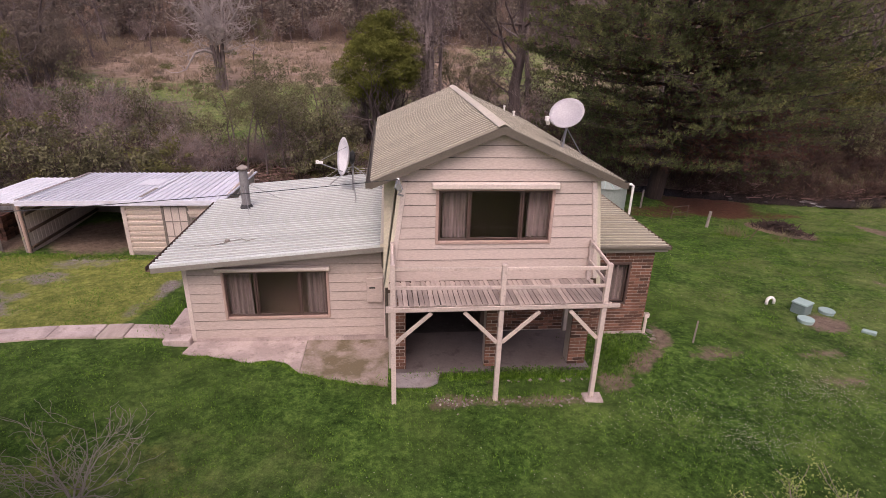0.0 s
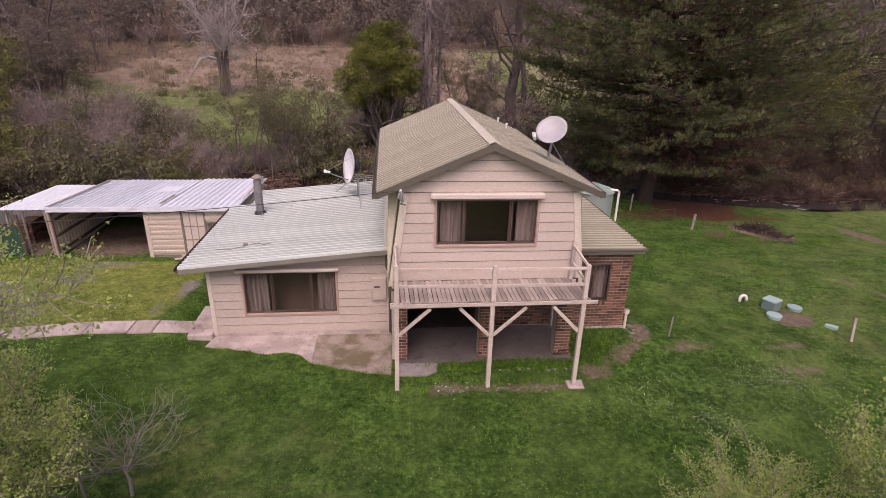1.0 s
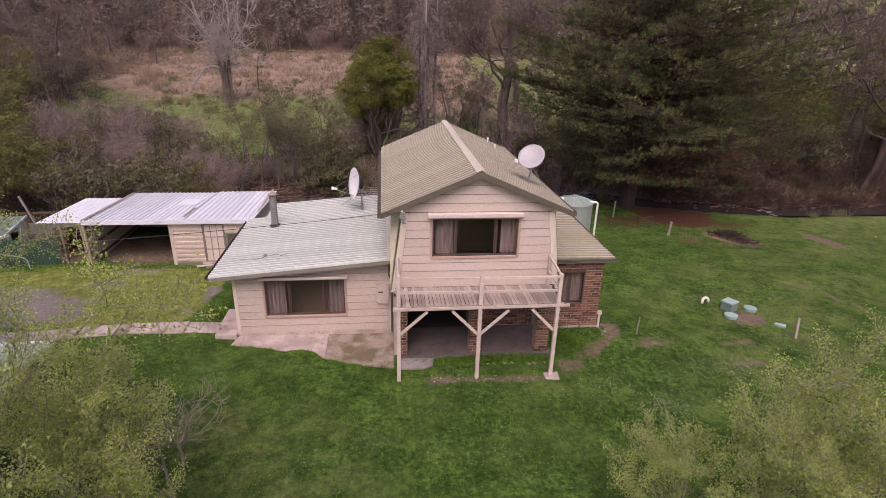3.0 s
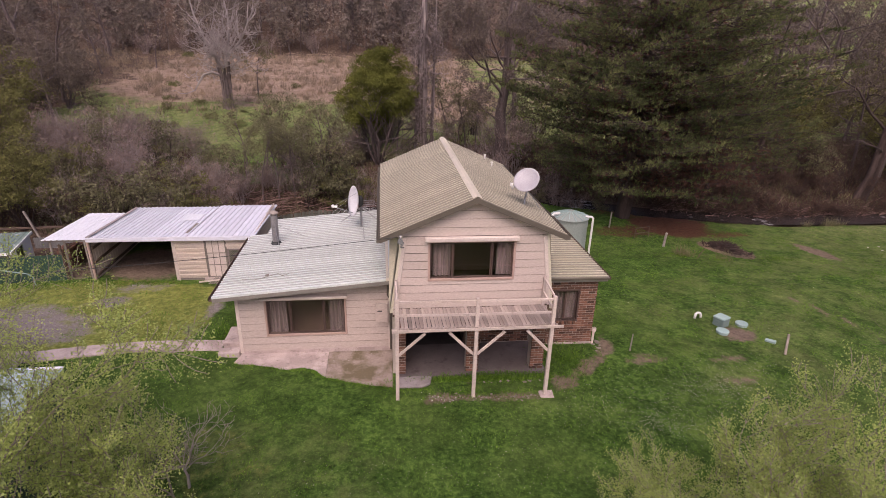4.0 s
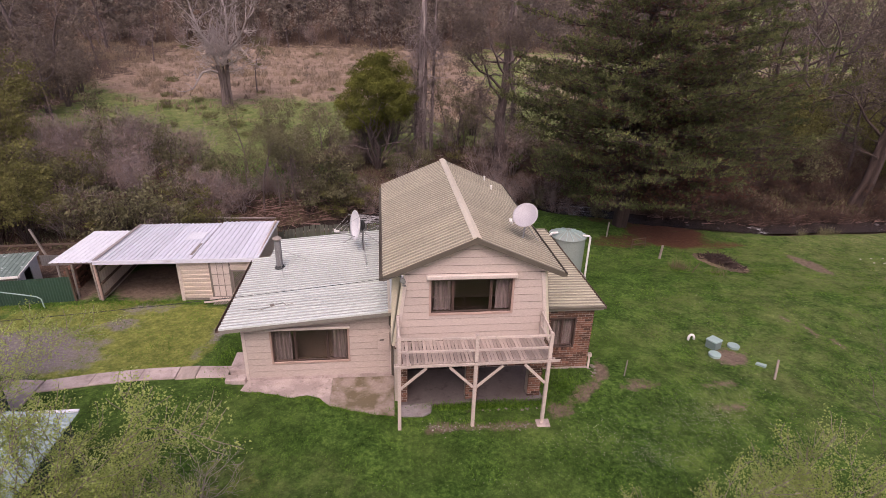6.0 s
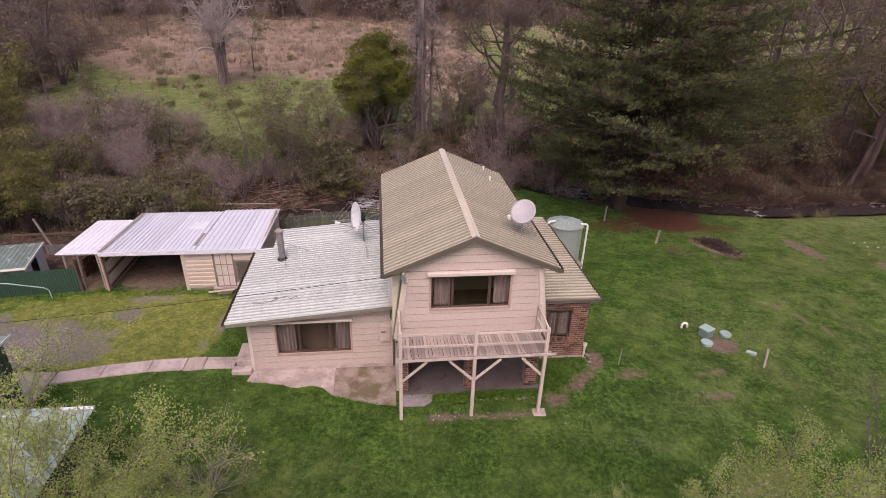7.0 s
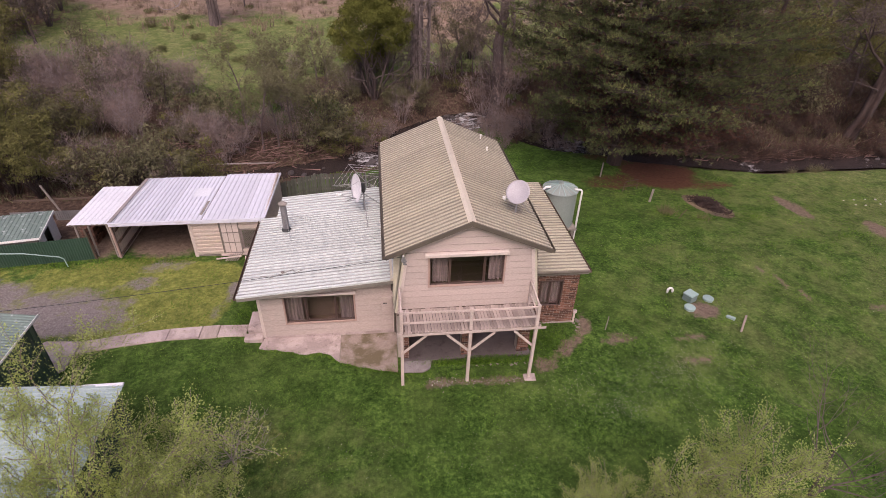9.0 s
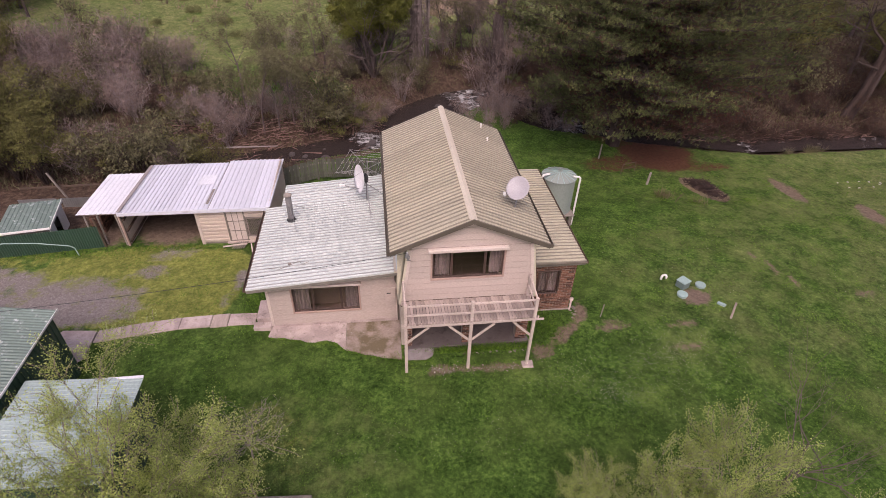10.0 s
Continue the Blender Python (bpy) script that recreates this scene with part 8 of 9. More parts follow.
flue = thing("flue_pipe", "grey steel wood-heater flue held by stays", "flue", (-3.9, 15.15, lz(-3.9)))
fx, fy, fz = -3.9, 15.15, lz(-3.9)
part("pipe", Geo().tube([(fx, fy, fz - 0.05), (fx, fy, fz + 1.08)], 0.12, 16).mesh("pipe", FLUE, smooth=False), flue)
part("collar", Geo().spin([(0.19, 0.0), (0.18, 0.03), (0.14, 0.08), (0.14, 0.10)], (fx, fy, fz), 16).mesh("collar", BLACK), flue)
part("cowl", Geo().spin([(0.09, 1.08), (0.09, 1.13), (0.16, 1.14), (0.16, 1.17), (0.03, 1.25)], (fx, fy, fz), 16).mesh("cowl", GREYWOOD), flue, "dark rusted cowl")
for x, y in ((-2.95, 15.6), (-3.6, 14.2), (-4.5, 16.2)):
    part("stay", Geo().tube([(fx, fy, fz + 0.75), (x, y, lz(x) + 0.01)], 0.009, 5).mesh("stay", STEEL), flue)

# loose cable lying on the low roof
solo("loose_cable", Geo().tube([(-4.4, 12.15, lz(-4.4) + 0.035), (-4.0, 12.02, lz(-4.0) + 0.035), (-3.62, 12.2, lz(-3.62) + 0.035), (-3.35, 12.35, lz(-3.35) + 0.035), (-3.2, 12.15, lz(-3.2) + 0.035), (-3.0, 12.25, lz(-3.0) + 0.035)], 0.010, 5).box(-3.72, -3.62, 12.22, 12.3, lz(-3.7) + 0.0, lz(-3.7) + 0.07).mesh("loose_cable", GREYWOOD), "loose thin cable lying on the pale roof", "cable")

# water tank
tx, ty, tz = 7.95, 18.0, 0.42
tank = thing("water_tank", "grey-green steel rainwater tank on a timber stand", "water tank", (tx, ty, -0.7))
prof = []
for i in range(23):
    z = i * 1.72 / 22
    prof.append((0.78 + 0.005 * (i % 2), z))
part("body", Geo().spin(prof, (tx, ty, tz), 40).mesh("body", TANK, smooth=False), tank)
part("lid", Geo().spin([(0.82, 1.72), (0.82, 1.75), (0.12, 1.98), (0.12, 2.02), (0.02, 2.03)], (tx, ty, tz), 40).mesh("lid", TANK), tank)
for i in range(16):
    a = 2 * math.pi * i / 16
    part("lid_rib", Geo().beam((tx + 0.13 * math.cos(a), ty + 0.13 * math.sin(a), tz + 1.995), (tx + 0.81 * math.cos(a), ty + 0.81 * math.sin(a), tz + 1.765), 0.022, 0.03).mesh("lid_rib", SEPTIC), tank)
stand = part("stand", Geo().box(tx - 0.8, tx + 0.8, ty - 0.8, ty + 0.8, tz - 0.07, tz).mesh("stand", GREYWOOD, 0.01), tank, "grey timber tank stand")
for sx in (-0.65, 0.65):
    for sy in (-0.65, 0, 0.65):
        part("leg", Geo().box(tx + sx - 0.08, tx + sx + 0.08, ty + sy - 0.08, ty + sy + 0.08, gz(tx, ty) - 0.2, tz - 0.07).mesh("leg", GREYWOOD, 0.01), stand)
solo("inlet_pipe", Geo().tube([(7.03, 17.7, 2.27), (7.15, 17.75, 2.36), (7.42, 17.85, 2.34)], 0.05, 10).mesh("inlet_pipe", WHITE), "white plastic pipe from gutter to tank", "pipe")
solo("overflow_pipe", Geo().tube([(8.55, 17.75, 2.22), (8.80, 17.68, 2.22), (8.86, 17.66, 2.17), (8.86, 17.66, gz(8.86, 17.66) + 0.05)], 0.045, 10).mesh("overflow_pipe", WHITE), "white plastic overflow pipe beside the tank", "pipe")

# septic lids and things on the lawn
def lift(x, y, z=0.0):
    return gz(x, y) + z


bx, by = 12.0, 12.53
sbox = thing("septic_box", "grey-green plastic septic control box on the grass", "septic box", (bx, by, lift(bx, by)))
part("body", Geo().hexa([(bx - 0.27, by + 0.08, lift(bx, by) - 0.05), (bx - 0.09, by - 0.26, lift(bx, by) - 0.05), (bx + 0.28, by - 0.09, lift(bx, by) - 0.05), (bx + 0.10, by + 0.27, lift(bx, by) - 0.05), (bx - 0.27, by + 0.08, lift(bx, by) + 0.30), (bx - 0.09, by - 0.26, lift(bx, by) + 0.30), (bx + 0.28, by - 0.09, lift(bx, by) + 0.30), (bx + 0.10, by + 0.27, lift(bx, by) + 0.30)]).mesh("body", SEPTICDARK, 0.02), sbox)
part("lid", Geo().hexa([(bx - 0.30, by + 0.08, lift(bx, by) + 0.30), (bx - 0.10, by - 0.29, lift(bx, by) + 0.30), (bx + 0.31, by - 0.09, lift(bx, by) + 0.30), (bx + 0.11, by + 0.30, lift(bx, by) + 0.30), (bx - 0.29, by + 0.08, lift(bx, by) + 0.35), (bx - 0.095, by - 0.275, lift(bx, by) + 0.35), (bx + 0.295, by - 0.09, lift(bx, by) + 0.35), (bx + 0.105, by + 0.285, lift(bx, by) + 0.35)]).mesh("lid", SEPTIC, 0.012), sbox)
for x, y in ((11.73, 11.97), (12.82, 12.51)):
    solo("septic_cover", Geo().spin([(0.20, -0.15), (0.20, 0.06), (0.215, 0.065), (0.215, 0.10), (0.18, 0.115), (0.02, 0.12)], (x, y, lift(x, y)), 24).mesh("septic_cover", SEPTIC, smooth=False), "round pale green septic tank cover", "septic cover", "septic covers")
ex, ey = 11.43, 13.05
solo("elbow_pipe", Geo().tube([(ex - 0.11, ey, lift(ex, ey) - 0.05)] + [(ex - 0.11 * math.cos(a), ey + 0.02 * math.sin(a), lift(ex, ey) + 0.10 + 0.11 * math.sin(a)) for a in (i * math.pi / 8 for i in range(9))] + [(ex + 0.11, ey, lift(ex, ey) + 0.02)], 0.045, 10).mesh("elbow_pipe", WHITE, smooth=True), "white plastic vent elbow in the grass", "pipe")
fx2, fy2 = 13.09, 11.33
solo("plastic_plate", Geo().hexa([(fx2 - 0.140, fy2 + 0.084, lift(fx2, fy2) + 0.0), (fx2 + 0.084, fy2 - 0.154, lift(fx2, fy2) + 0.0), (fx2 + 0.168, fy2 - 0.084, lift(fx2, fy2) + 0.0), (fx2 - 0.035, fy2 + 0.154, lift(fx2, fy2) + 0.0), (fx2 - 0.140, fy2 + 0.084, lift(fx2, fy2) + 0.08), (fx2 + 0.084, fy2 - 0.154, lift(fx2, fy2) + 0.09), (fx2 + 0.168, fy2 - 0.084, lift(fx2, fy2) + 0.12), (fx2 - 0.035, fy2 + 0.154, lift(fx2, fy2) + 0.09)]).mesh("plastic_plate", SEPTIC, 0.01), "pale green plastic plate lying in grass", "plate")


def stake(x, y, h, r, lx, ly, mat_, label, name="stake", flat=False):
    z = lift(x, y)
    g = Geo().beam((x, y, z - 0.15), (x + lx, y + ly, z + h), r * 2, r * 2) if flat else Geo().tube([(x, y, z - 0.15), (x + lx * 0.5, y + ly * 0.5, z + h * 0.5), (x + lx, y + ly, z + h)], [r, r * 0.95, r * 0.9], 8)
    solo(name, g.mesh(name, mat_, 0.006 if flat else 0), label, name.replace("_", " "), "stakes in the paddock")


stake(13.05, 10.52, 0.66, 0.034, 0.10, 0.20, DECKWOOD, "pale leaning timber stake in the paddock", flat=True)
stake(7.9, 11.05, 0.62, 0.025, 0.03, 0.02, GREYWOOD, "thin grey stake in the grass")
stake(14.88, 22.09, 0.78, 0.07, 0.06, 0.0, GREYWOOD, "short weathered round fence post", "fence_post")
stake(13.35, 25.7, 0.95, 0.05, 0.03, 0.0, GREYWOOD, "weathered grey fence post by the creek", "fence_post")
stake(15.3, 19.7, 0.5, 0.02, 0.45, 0.1, DARKWOOD, "dark bent stick standing in the paddock")
hoop_z = lift(14.4, 23.8)
solo("wire_hoop", Geo().tube([(13.95, 23.62, hoop_z - 0.1), (13.98, 23.62, hoop_z + 0.62), (14.9, 23.9, hoop_z + 0.62), (14.95, 23.93, hoop_z - 0.1)], 0.022, 6).tube([(13.97, 23.62, hoop_z + 0.3), (14.93, 23.92, hoop_z + 0.3)], 0.016, 6).mesh("wire_hoop", DARKWOOD), "rusty steel hoop frame in the paddock", "hoop")


def stone_mesh(seed, mat_, flat=0.65):
    bm = bmesh.new()
    bmesh.ops.create_icosphere(bm, subdivisions=2, radius=0.5)
    for v in bm.verts:
        k = 1 + 0.32 * noise.noise(v.co * 2.1 + Vector((seed, 0, 0)))
        v.co = Vector((v.co.x * k * 1.15, v.co.y * k * 0.9, v.co.z * k * flat))
    me = bpy.data.meshes.new("stone")
    bm.to_mesh(me)
    bm.free()
    me.materials.append(mat_)
    return me


stones = [stone_mesh(s, ROCK) for s in (1.3, 4.7, 9.1)]
pale_stones = [stone_mesh(s, PALEROCK, 0.45) for s in (3.1, 7.7)]
wet = [stone_mesh(s, DARKROCK) for s in (2.2, 6.6)]


def stone(me, x, y, s, label, group, lift_=0.08, z=None):
    ob = solo("stone", me, label, "stone", group)
    zz = gz(x, y) if z is None else z
    ob.matrix_basis = Matrix.Translation((x, y, zz + lift_ * s)) @ Matrix.Rotation(rnd.uniform(0, 6.28), 4, "Z") @ Matrix.Diagonal((s, s * rnd.uniform(0.7, 1.0), s, 1))


for x, y, s in ((6.98, 11.62, 0.20), (6.92, 11.25, 0.13), (6.82, 11.5, 0.11), (6.83, 11.85, 0.14), (7.02, 11.42, 0.08), (6.78, 11.1, 0.08), (6.9, 12.05, 0.10), (6.85, 11.35, 0.07)):
    stone(rnd.choice(stones), x, y, s, "grey-brown garden stone by the brick corner", "stones by the brick corner")
for i in range(64):
    x = 1.1 + 3.3 * rnd.random() ** 1.3
    stone(rnd.choice(stones), x, 8.88 + rnd.gauss(0, 0.07) + (0.15 * rnd.random() if x < 2.2 else 0), rnd.uniform(0.03, 0.075), "small pale stone edging the garden bed", "bed edging stones")
for i in range(16):
    stone(rnd.choice(stones), rnd.uniform(2.6, 4.6), 9.62 + rnd.gauss(0, 0.05), rnd.uniform(0.04, 0.09), "small pale stone edging the garden bed", "bed edging stones")
for i in range(46):
    stone(rnd.choice(stones + pale_stones), 1.35 + rnd.gauss(0, 0.32), 8.98 + rnd.gauss(0, 0.13), rnd.uniform(0.02, 0.06), "broken pale rubble lying in the bed", "bed rubble")
for i in range(9):
    stone(rnd.choice(pale_stones), rnd.uniform(26.2, 29.4), rnd.uniform(20.6, 21.9), rnd.uniform(0.10, 0.24), "pale stone lying in the paddock", "paddock stones")
for i in range(80):
    k = rnd.randrange(2, len(CREEK) - 3)
    t = rnd.random()
    x = CREEK[k][0] + (CREEK[k + 1][0] - CREEK[k][0]) * t + rnd.gauss(0, 1.1)
    y = CREEK[k][1] + (CREEK[k + 1][1] - CREEK[k][1]) * t + rnd.gauss(0, 1.1)
    stone(rnd.choice(wet), x, y, rnd.uniform(0.2, 0.6) * (0.6 if x > 14 else 1.0), "dark wet stone in the creek", "creek stones", 0.0, -1.42)

# burnt heap in the paddock
heap = thing("burn_heap", "charred heap of branches on pale ash", "heap", (17.85, 21.2, lift(17.85, 21.2)))
rg = np.random.default_rng(5)
segs = []
for i in range(480):
    u_, v_ = np.clip(rg.normal() * 0.62, -1.35, 1.35), np.clip(rg.normal() * 0.22, -0.5, 0.5)
    x, y = 17.85 + u_ * 0.23 + v_ * 0.97, 21.2 - u_ * 0.97 + v_ * 0.23
    z = lift(x, y) + 0.04 + 0.38 * max(0, 1 - (u_ / 1.3) ** 2 - (v_ / 0.6) ** 2) * rg.random()
    d = rg.normal(size=3) * np.array([0.17, 0.17, 0.08])
    segs.append(((x, y, z), (x + d[0], y + d[1], z + abs(d[2])), rg.uniform(0.012, 0.045), 0.012))
def ash_mesh():
    v, f = [(17.85, 21.2, lift(17.85, 21.2) + 0.24)], []
    for i, k in enumerate((0.35, 0.7, 1.0)):
        for j in range(20):
            a = 2 * math.pi * j / 20
            e = k * (1 + 0.12 * math.sin(j * 2.3) + 0.08 * math.sin(j * 5.1))
            u_, w_ = 1.15 * e * math.cos(a), 0.48 * e * math.sin(a)
            x, y = 17.85 + u_ * 0.23 + w_ * 0.97, 21.2 - u_ * 0.97 + w_ * 0.23
            v.append((x, y, lift(x, y) + 0.24 * (1 - k) ** 0.7 * (1 + 0.3 * math.sin(j * 3.7 + i)) + (0.01 if k < 1 else -0.03)))
    f = [(0, 1 + j, 1 + (j + 1) % 20) for j in range(20)]
    f += [(1 + i * 20 + j, 21 + i * 20 + j, 21 + i * 20 + (j + 1) % 20, 1 + i * 20 + (j + 1) % 20) for i in range(2) for j in range(20)]
    return Geo().add(v, f).mesh("ash_bed", CHAR)


CHAR = surface("charred_wood", (0.030, 0.018, 0.015), (0.075, 0.042, 0.034), None, 3, 20, 0.9, bump=0.4, vary=0.2)
part("ash_bed", ash_mesh(), heap, "black ash and embers")
ang = rg.uniform(0, 2 * math.pi, 2600)
rad = rg.uniform(0.9, 1.3, 2600)
su, sv = 1.3 * rad * np.cos(ang), 0.62 * rad * np.sin(ang)
c = np.stack([17.85 + su * 0.23 + sv * 0.97, 21.2 - su * 0.97 + sv * 0.23], 1)
c = np.concatenate([c, ground_z(c[:, 0], c[:, 1])[:, None]], 1)
d = rg.normal(size=c.shape) * np.array([1, 1, 0.3]) + np.array([0, 0, 0.45])
d /= np.linalg.norm(d, axis=1, keepdims=True)
part("straw", soup("straw", *spikes(c, d, rg.uniform(0.08, 0.2, len(c)), 0.03, rg), L_DRY), heap, "pale singed straw ring")
part("charred_wood", soup("charred_wood", *rods(segs, 5), CHAR), heap)

# driftwood along the creek
segs = []
for i in range(1150):
    if rg.random() < 0.62:
        x = rg.uniform(-13, 0.0)
        y = (24.6 if rg.random() < 0.3 else 29.0) + 0.38 * (x + 8) * (x > -8) + rg.normal() * 0.5
    else:
        x = rg.uniform(18, 34)
        y = float(np.interp(x, [p[0] for p in CREEK], [p[1] for p in CREEK])) + 0.9 + rg.normal() * 0.35
    z = gz(x, y) + abs(rg.normal()) * 0.22
    a = rg.normal() * 1.0 + 0.15
    ln = rg.uniform(0.3, 1.4)
    segs.append(((x, y, z), (x + ln * math.cos(a), y + ln * math.sin(a) * 0.5, z + rg.normal() * 0.18 + 0.08), rg.uniform(0.012, 0.045), 0.008))
DRIFT = surface("red_brown_driftwood", (0.30, 0.18, 0.15), (0.15, 0.09, 0.075), None, 0.8, 10, 0.9, bump=0.2, vary=0)
solo("driftwood", soup("driftwood", *rods(segs, 4), DRIFT), "tangled red-brown flood branches along the creek", "driftwood", kind="stuff")
for a, b, r in (((-13.5, 24.4, 0.3), (-6.0, 25.6, 0.35), 0.07), ((-16.5, 24.2, 0.2), (-12.2, 24.5, 1.6), 0.06)):
    mid = [(a[k] + b[k]) / 2 + (0.25 if k == 2 else 0.1) for k in range(3)]
    solo("fallen_log", Geo().tube([a, mid, b], [r, r * 0.8, r * 0.4], 8).mesh("fallen_log", BARK_DEAD), "pale fallen branch lying across the scrub", "log", "fallen branches")


# ---- grass ----
def lawn_free(x, y):
    """False where the house, paving, sheds or bare soil are."""
    bad = (x > -5.2) & (x < 0.2) & (y > 10.9 - 0.35 * (x + 4.6)) & (y < 18.4)
    bad |= (x > 0.1) & (x < 4.8) & (y > 9.95) & (y < 18.4)
    bad |= (x > 0.15) & (x < 1.3) & (y > 9.4) & (y < 10)
    bad |= (x > 4.6) & (x < 6.8) & (y > 11.55) & (y < 18.4)
    bad |= (x > -10.5) & (x < -5) & (np.abs(y - 11.2 - 0.13 * (x + 10.4)) < 0.42)
    bad |= (x > -12.7) & (x < -10.3) & (y > 9.6) & (y < 11.6)
    bad |= (x > -10.3) & (x < -7.1) & (y > 4.4) & (y < 7.5)
    bad |= (x > -12.7) & (x < -5) & (y > 16.5)
    for cx, cy, rx, ry, tn in ((12.3, 11.9, 0.75, 0.5, 0), (7.3, 11.3, 0.35, 0.9, -20), (6.1, 10.2, 1.0, 0.3, 40), (17.85, 21.2, 1.5, 0.75, 104), (22.75, 20.8, 1.7, 0.5, 88), (25.2, 17.6, 1.2, 0.5, 80), (-12.4, 13.0, 2.6, 1.2, 0), (-9.1, 15.95, 1.0, 0.4, 12)):
        bad |= ellipse(x, y, cx, cy, rx, ry, tn) > 0.55
    bad |= creek_gap(x, y) < 2.6 - 1.1 * smooth01(3, 8, x)
    bad |= (x > 2.5) & (y > np.interp(x, [p[0] for p in CREEK], [p[1] for p in CREEK]))
    bad |= (x < -12.6) & (y > 17)
    bad |= np.maximum(ellipse(x, y, 17.4, 26.4, 2.6, 1.9), ellipse(x, y, 17.3, 24.9, 2.2, 1.0)) > 0.6
    return ~bad


rg = np.random.default_rng(7)
n_ = 460000
x, y = rg.uniform(-13, 30, n_), 0.5 + 31.5 * rg.random(n_) ** 1.35
clump = np.sin(x * 2.1 + 1.3 * np.sin(y * 1.7)) * np.sin(y * 2.4 + 1.1 * np.sin(x * 1.3)) + 0.6 * np.sin(x * 5.3 + y * 3.1) * np.sin(y * 6.1 - x * 2.2)
keep = lawn_free(x, y) & (rg.random(n_) < 0.50 + 0.30 * clump)
x, y, clump = x[keep], y[keep], clump[keep]
c = np.stack([x, y, ground_z(x, y) - 0.01], 1)
d = rg.normal(size=c.shape) * 0.5 + np.array([0, 0, 1.0])
d /= np.linalg.norm(d, axis=1, keepdims=True)
solo("grass", soup("grass", *spikes(c, d, rg.uniform(0.03, 0.075, len(c)) * (1 + 0.35 * clump), 0.022, rg), L_GRASS), "uneven mown green lawn grass", "grass", kind="stuff")

# taller tufts by walls, posts and stumps
tc = []
for cx, cy, sx, sy, k in ((3.2, 9.8, 0.9, 0.15, 900), (5.6, 10.9, 0.5, 0.45, 1100), (15.0, 20.4, 0.35, 0.3, 500), (16.6, 19.5, 0.3, 0.2, 250), (19.5, 19.5, 0.5, 0.3, 350), (-5.4, 12.6, 0.25, 0.6, 500), (-9.5, 16.3, 1.2, 0.12, 900), (-13.5, 16.0, 1.6, 0.15, 700), (2.4, 9.05, 1.2, 0.12, 500), (23.0, 17.0, 0.6, 0.3, 200), (-10.6, 9.3, 0.25, 0.4, 400), (2.9, 9.80, 1.1, 0.07, 2600), (5.5, 10.6, 0.35, 0.5, 900), (4.9, 10.9, 0.2, 0.4, 500)):
    tc.append(np.stack([cx + rg.normal(size=k) * sx, cy + rg.normal(size=k) * sy], 1))
edge = [(-4.62, 10.96), (-4.05, 10.88), (-3.45, 10.72), (-2.95, 10.54), (-2.35, 10.56), (-1.86, 10.13), (-0.9, 9.77), (0.12, 9.47), (0.3, 9.42), (1.2, 9.42)]
short = 0
for (ax, ay), (bx, by) in zip(edge[:-1], edge[1:]):
    k = rg.random(int(420 * math.hypot(bx - ax, by - ay)))
    tc.append(np.stack([ax + (bx - ax) * k + rg.normal(size=len(k)) * 0.05, ay + (by - ay) * k - 0.03 + rg.normal(size=len(k)) * 0.055], 1))
    short += len(k)
t2 = np.concatenate(tc)
c = np.stack([t2[:, 0], t2[:, 1], ground_z(t2[:, 0], t2[:, 1]) - 0.01], 1)
d = rg.normal(size=c.shape) * 0.42 + np.array([0, 0, 1.0])
d /= np.linalg.norm(d, axis=1, keepdims=True)
tall_ = rg.uniform(0.06, 0.18, len(c)) * np.where(np.arange(len(c)) >= len(c) - short, 0.5, 1.0)
solo("tall_grass", soup("tall_grass", *spikes(c, d, tall_, 0.018, rg), L_GRASS), "taller rank grass tufts along walls and posts", "grass", kind="stuff")
tc = []
for cx, cy, k in ((26.4, 25.9, 60), (27.9, 25.9, 90), (28.3, 26.0, 90), (15.0, 20.4, 110), (15.15, 20.5, 110), (16.6, 19.5, 60), (28.8, 26.2, 70)):
    tc.append(np.stack([cx + rg.normal(size=k) * 0.2, cy + rg.normal(size=k) * 0.2], 1))
t2 = np.concatenate(tc)
c = np.stack([t2[:, 0], t2[:, 1], ground_z(t2[:, 0], t2[:, 1]) - 0.02], 1)
d = rg.normal(size=c.shape) * 0.4 + np.array([0, 0, 1.0])
d /= np.linalg.norm(d, axis=1, keepdims=True)
solo("reeds", soup("reeds", *spikes(c, d, rg.uniform(0.3, 0.75, len(c)), 0.02, rg), L_REED), "pale reed clumps on the creek bank", "reeds", kind="stuff")
tc = []
for cx, cy, sx, sy, k in ((2.9, 9.86, 0.85, 0.05, 620), (4.95, 10.55, 0.25, 0.35, 420), (5.5, 11.05, 0.35, 0.22, 420), (6.3, 11.2, 0.2, 0.12, 120), (3.9, 9.8, 0.4, 0.06, 200)):
    tc.append(np.stack([cx + rg.normal(size=k) * sx, cy + rg.normal(size=k) * sy], 1))
t2 = np.concatenate(tc)
c = np.stack([t2[:, 0], t2[:, 1], ground_z(t2[:, 0], t2[:, 1]) + rg.uniform(0.04, 0.2, len(t2))], 1)
solo("weeds", soup("weeds", *blades(c, 0.05, rg, 0.75), L_WEED), "leafy green weeds along the slab edge", "weeds", kind="stuff")
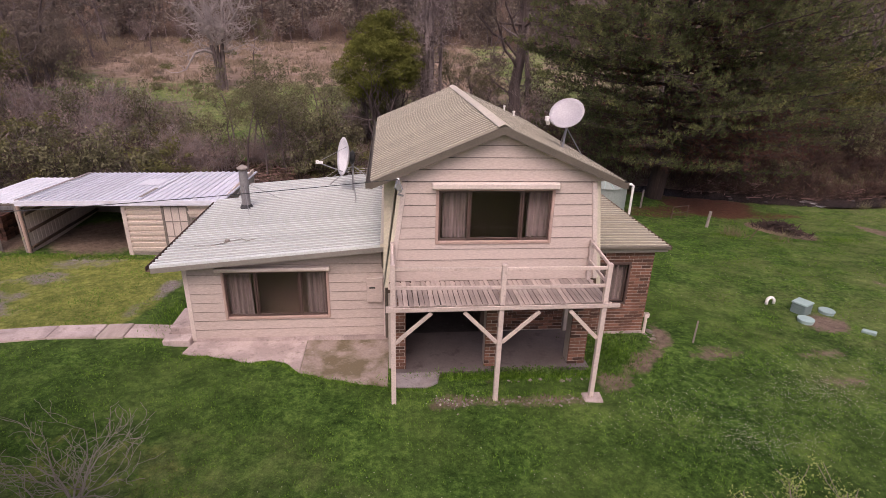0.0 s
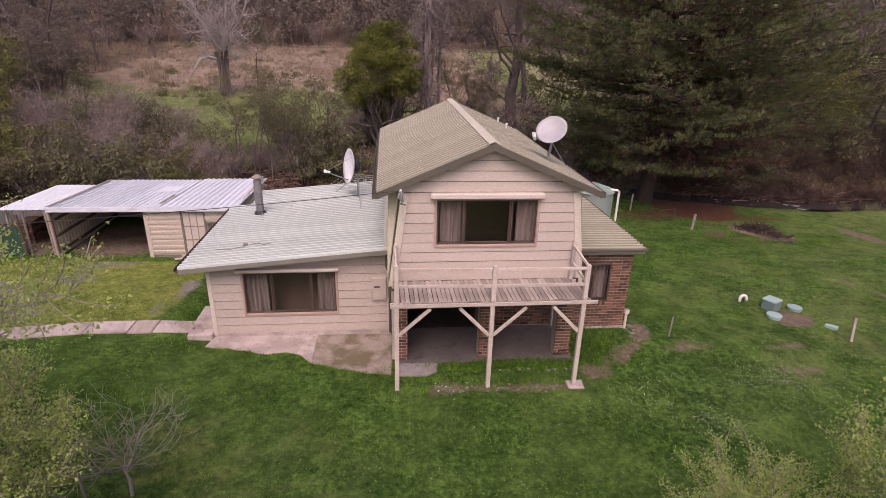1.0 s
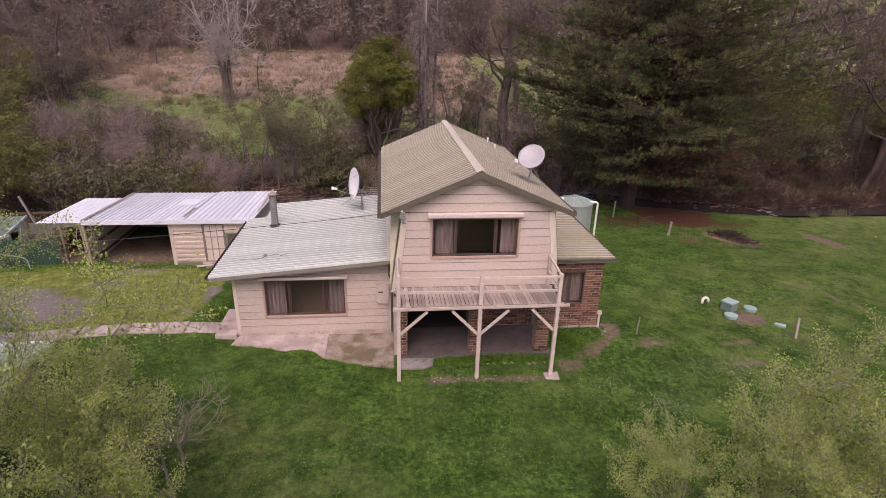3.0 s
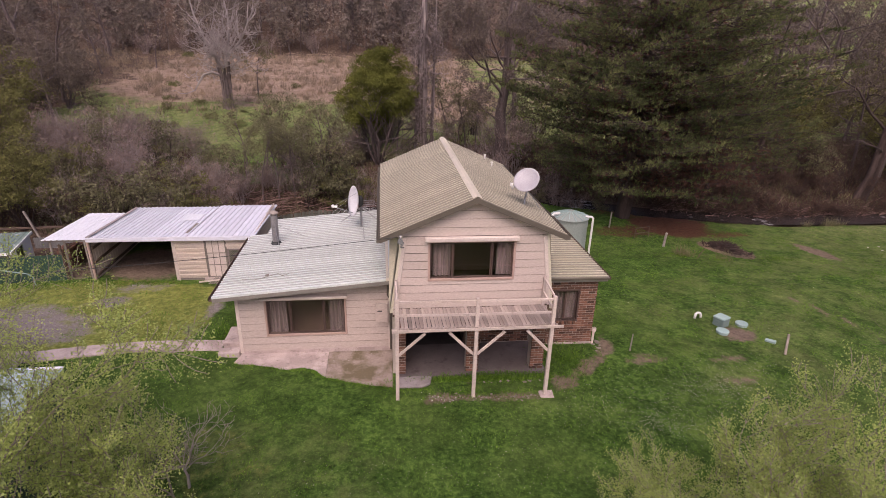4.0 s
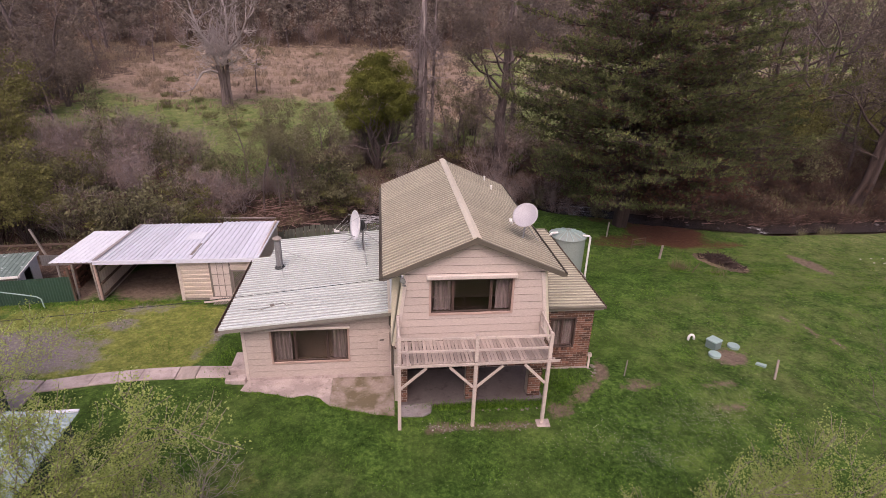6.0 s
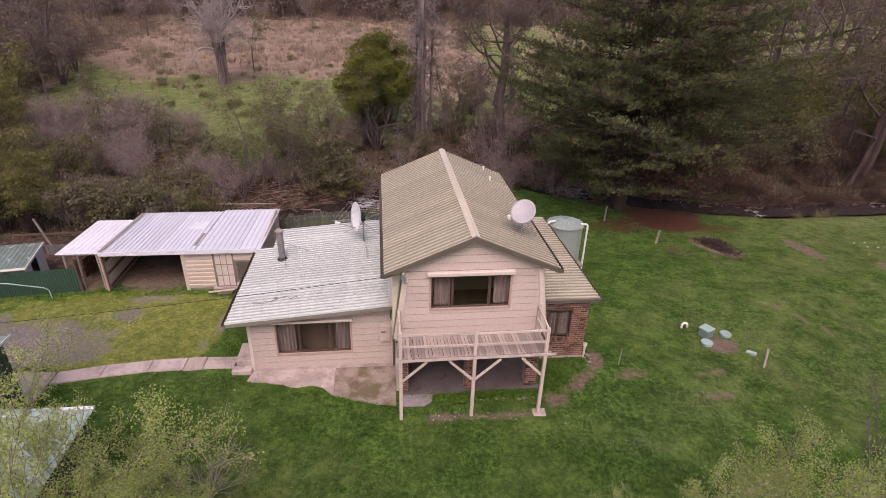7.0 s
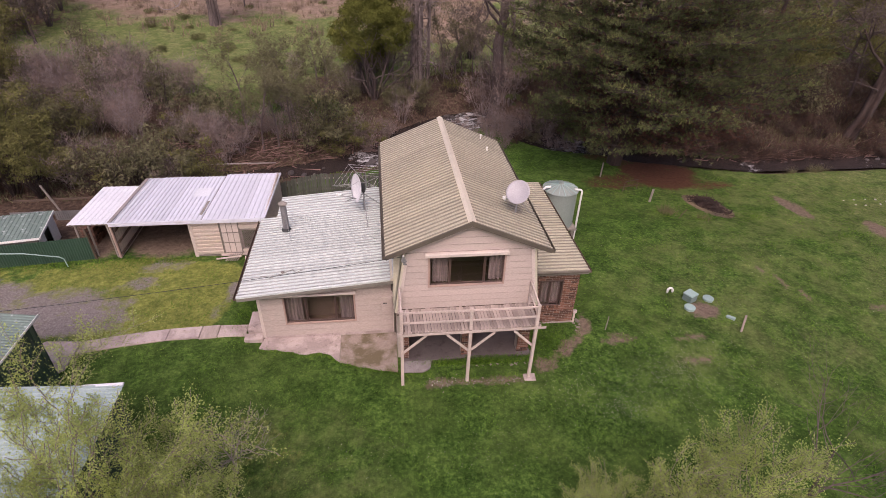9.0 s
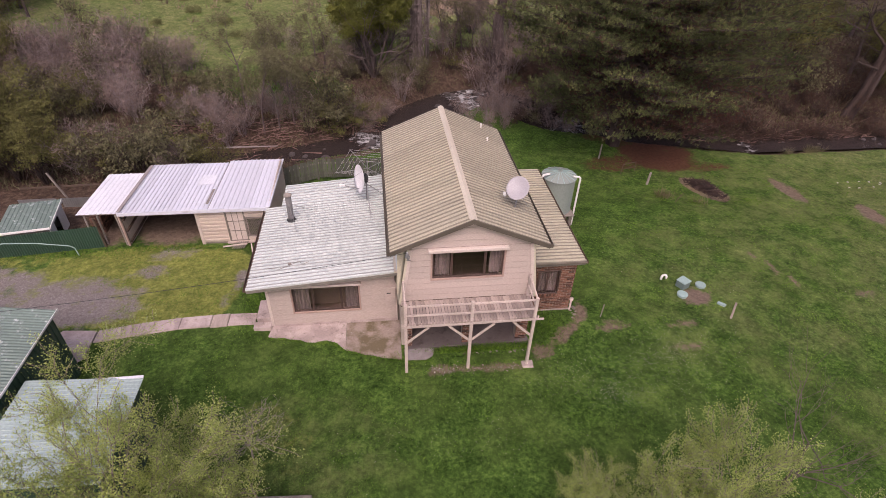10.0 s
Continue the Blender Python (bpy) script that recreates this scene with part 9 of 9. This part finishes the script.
# clover
fl = []
for cx, cy, sx, sy, k in ((8.6, 8.2, 1.6, 0.9, 1700), (7.2, 7.4, 0.5, 0.25, 500), (9.6, 8.9, 0.6, 0.25, 400), (5.9, 8.2, 1.0, 0.5, 420), (10.6, 9.4, 1.5, 0.8, 700), (3.0, 6.3, 1.6, 0.7, 300), (-0.8, 6.2, 1.0, 0.5, 130), (18, 12, 3, 2, 240), (9, 14.5, 1.5, 1.5, 150), (14, 15.5, 2, 1, 130)):
    fl.append(np.stack([cx + rg.normal(size=k) * sx, cy + rg.normal(size=k) * sy], 1))
fl = np.concatenate(fl)
fl = fl[lawn_free(fl[:, 0], fl[:, 1])]
c = np.stack([fl[:, 0], fl[:, 1], ground_z(fl[:, 0], fl[:, 1]) + rg.uniform(0.05, 0.10, len(fl))], 1)
solo("clover_flowers", soup("clover_flowers", *cards(c, 0.019, rg, 0.9, 0.0), PETAL), "scattered small white clover flowers in the lawn", "flowers", kind="stuff")


# ---- brickwork ----
brick_me = Geo().box(-0.114, 0.114, -0.02, 0.02, -0.034, 0.034).mesh("brick", BRICK)


def bricks(parent, x0, x1, y, z0, z1, holes=(), name="brick"):
    rr = random.Random(int(x0 * 100) + int(z0 * 10))
    z, row = z0, 0
    while z + 0.08 < z1:
        x = x0 - (0.12 if row % 2 else 0.0)
        while x < x1 - 0.015:
            a, b = max(x, x0), min(x + 0.23, x1)
            for ha, hb, lo, hi in holes:
                if lo < z + 0.04 < hi:
                    if a < ha < b:
                        b = ha
                    elif a < hb < b:
                        a = hb
                    elif a >= ha and b <= hb:
                        b = a
            if b - a > 0.015:
                ob = new(name, brick_me)
                ob.parent = parent
                ob.matrix_basis = Matrix.Translation(((a + b) / 2, y + rr.uniform(-0.003, 0.003), z + 0.038)) @ Matrix.Diagonal(((b - a) / 0.23, 1, 1, 1))
            x += 0.24
        z += 0.086
        row += 1


bricks(wing, 4.78, 6.74, WINGFRONT + 0.008, -0.22, 2.12, [(WW[0] - 0.06, WW[1] + 0.06, WW[2] - 0.12, WW[3] + 0.07)])
for i in range(9):
    ob = new("sill_brick", brick_me)
    ob.parent = wing
    ob.matrix_basis = Matrix.Translation((WW[0] - 0.03 + i * 0.094, WINGFRONT - 0.01, WW[2] - 0.10)) @ Matrix.Rotation(radians(90), 4, "Y") @ Matrix.Diagonal((0.5, 2.0, 1, 1))
for ob, (a, b) in zip(piers, ((0.26, 0.52), (2.30, 2.68), (4.26, 4.66))):
    bricks(ob, a, b, FRONT + 0.012, -0.06, 1.86)
bricks(under_back, 2.56, 4.6, 11.70, -0.04, 1.93)
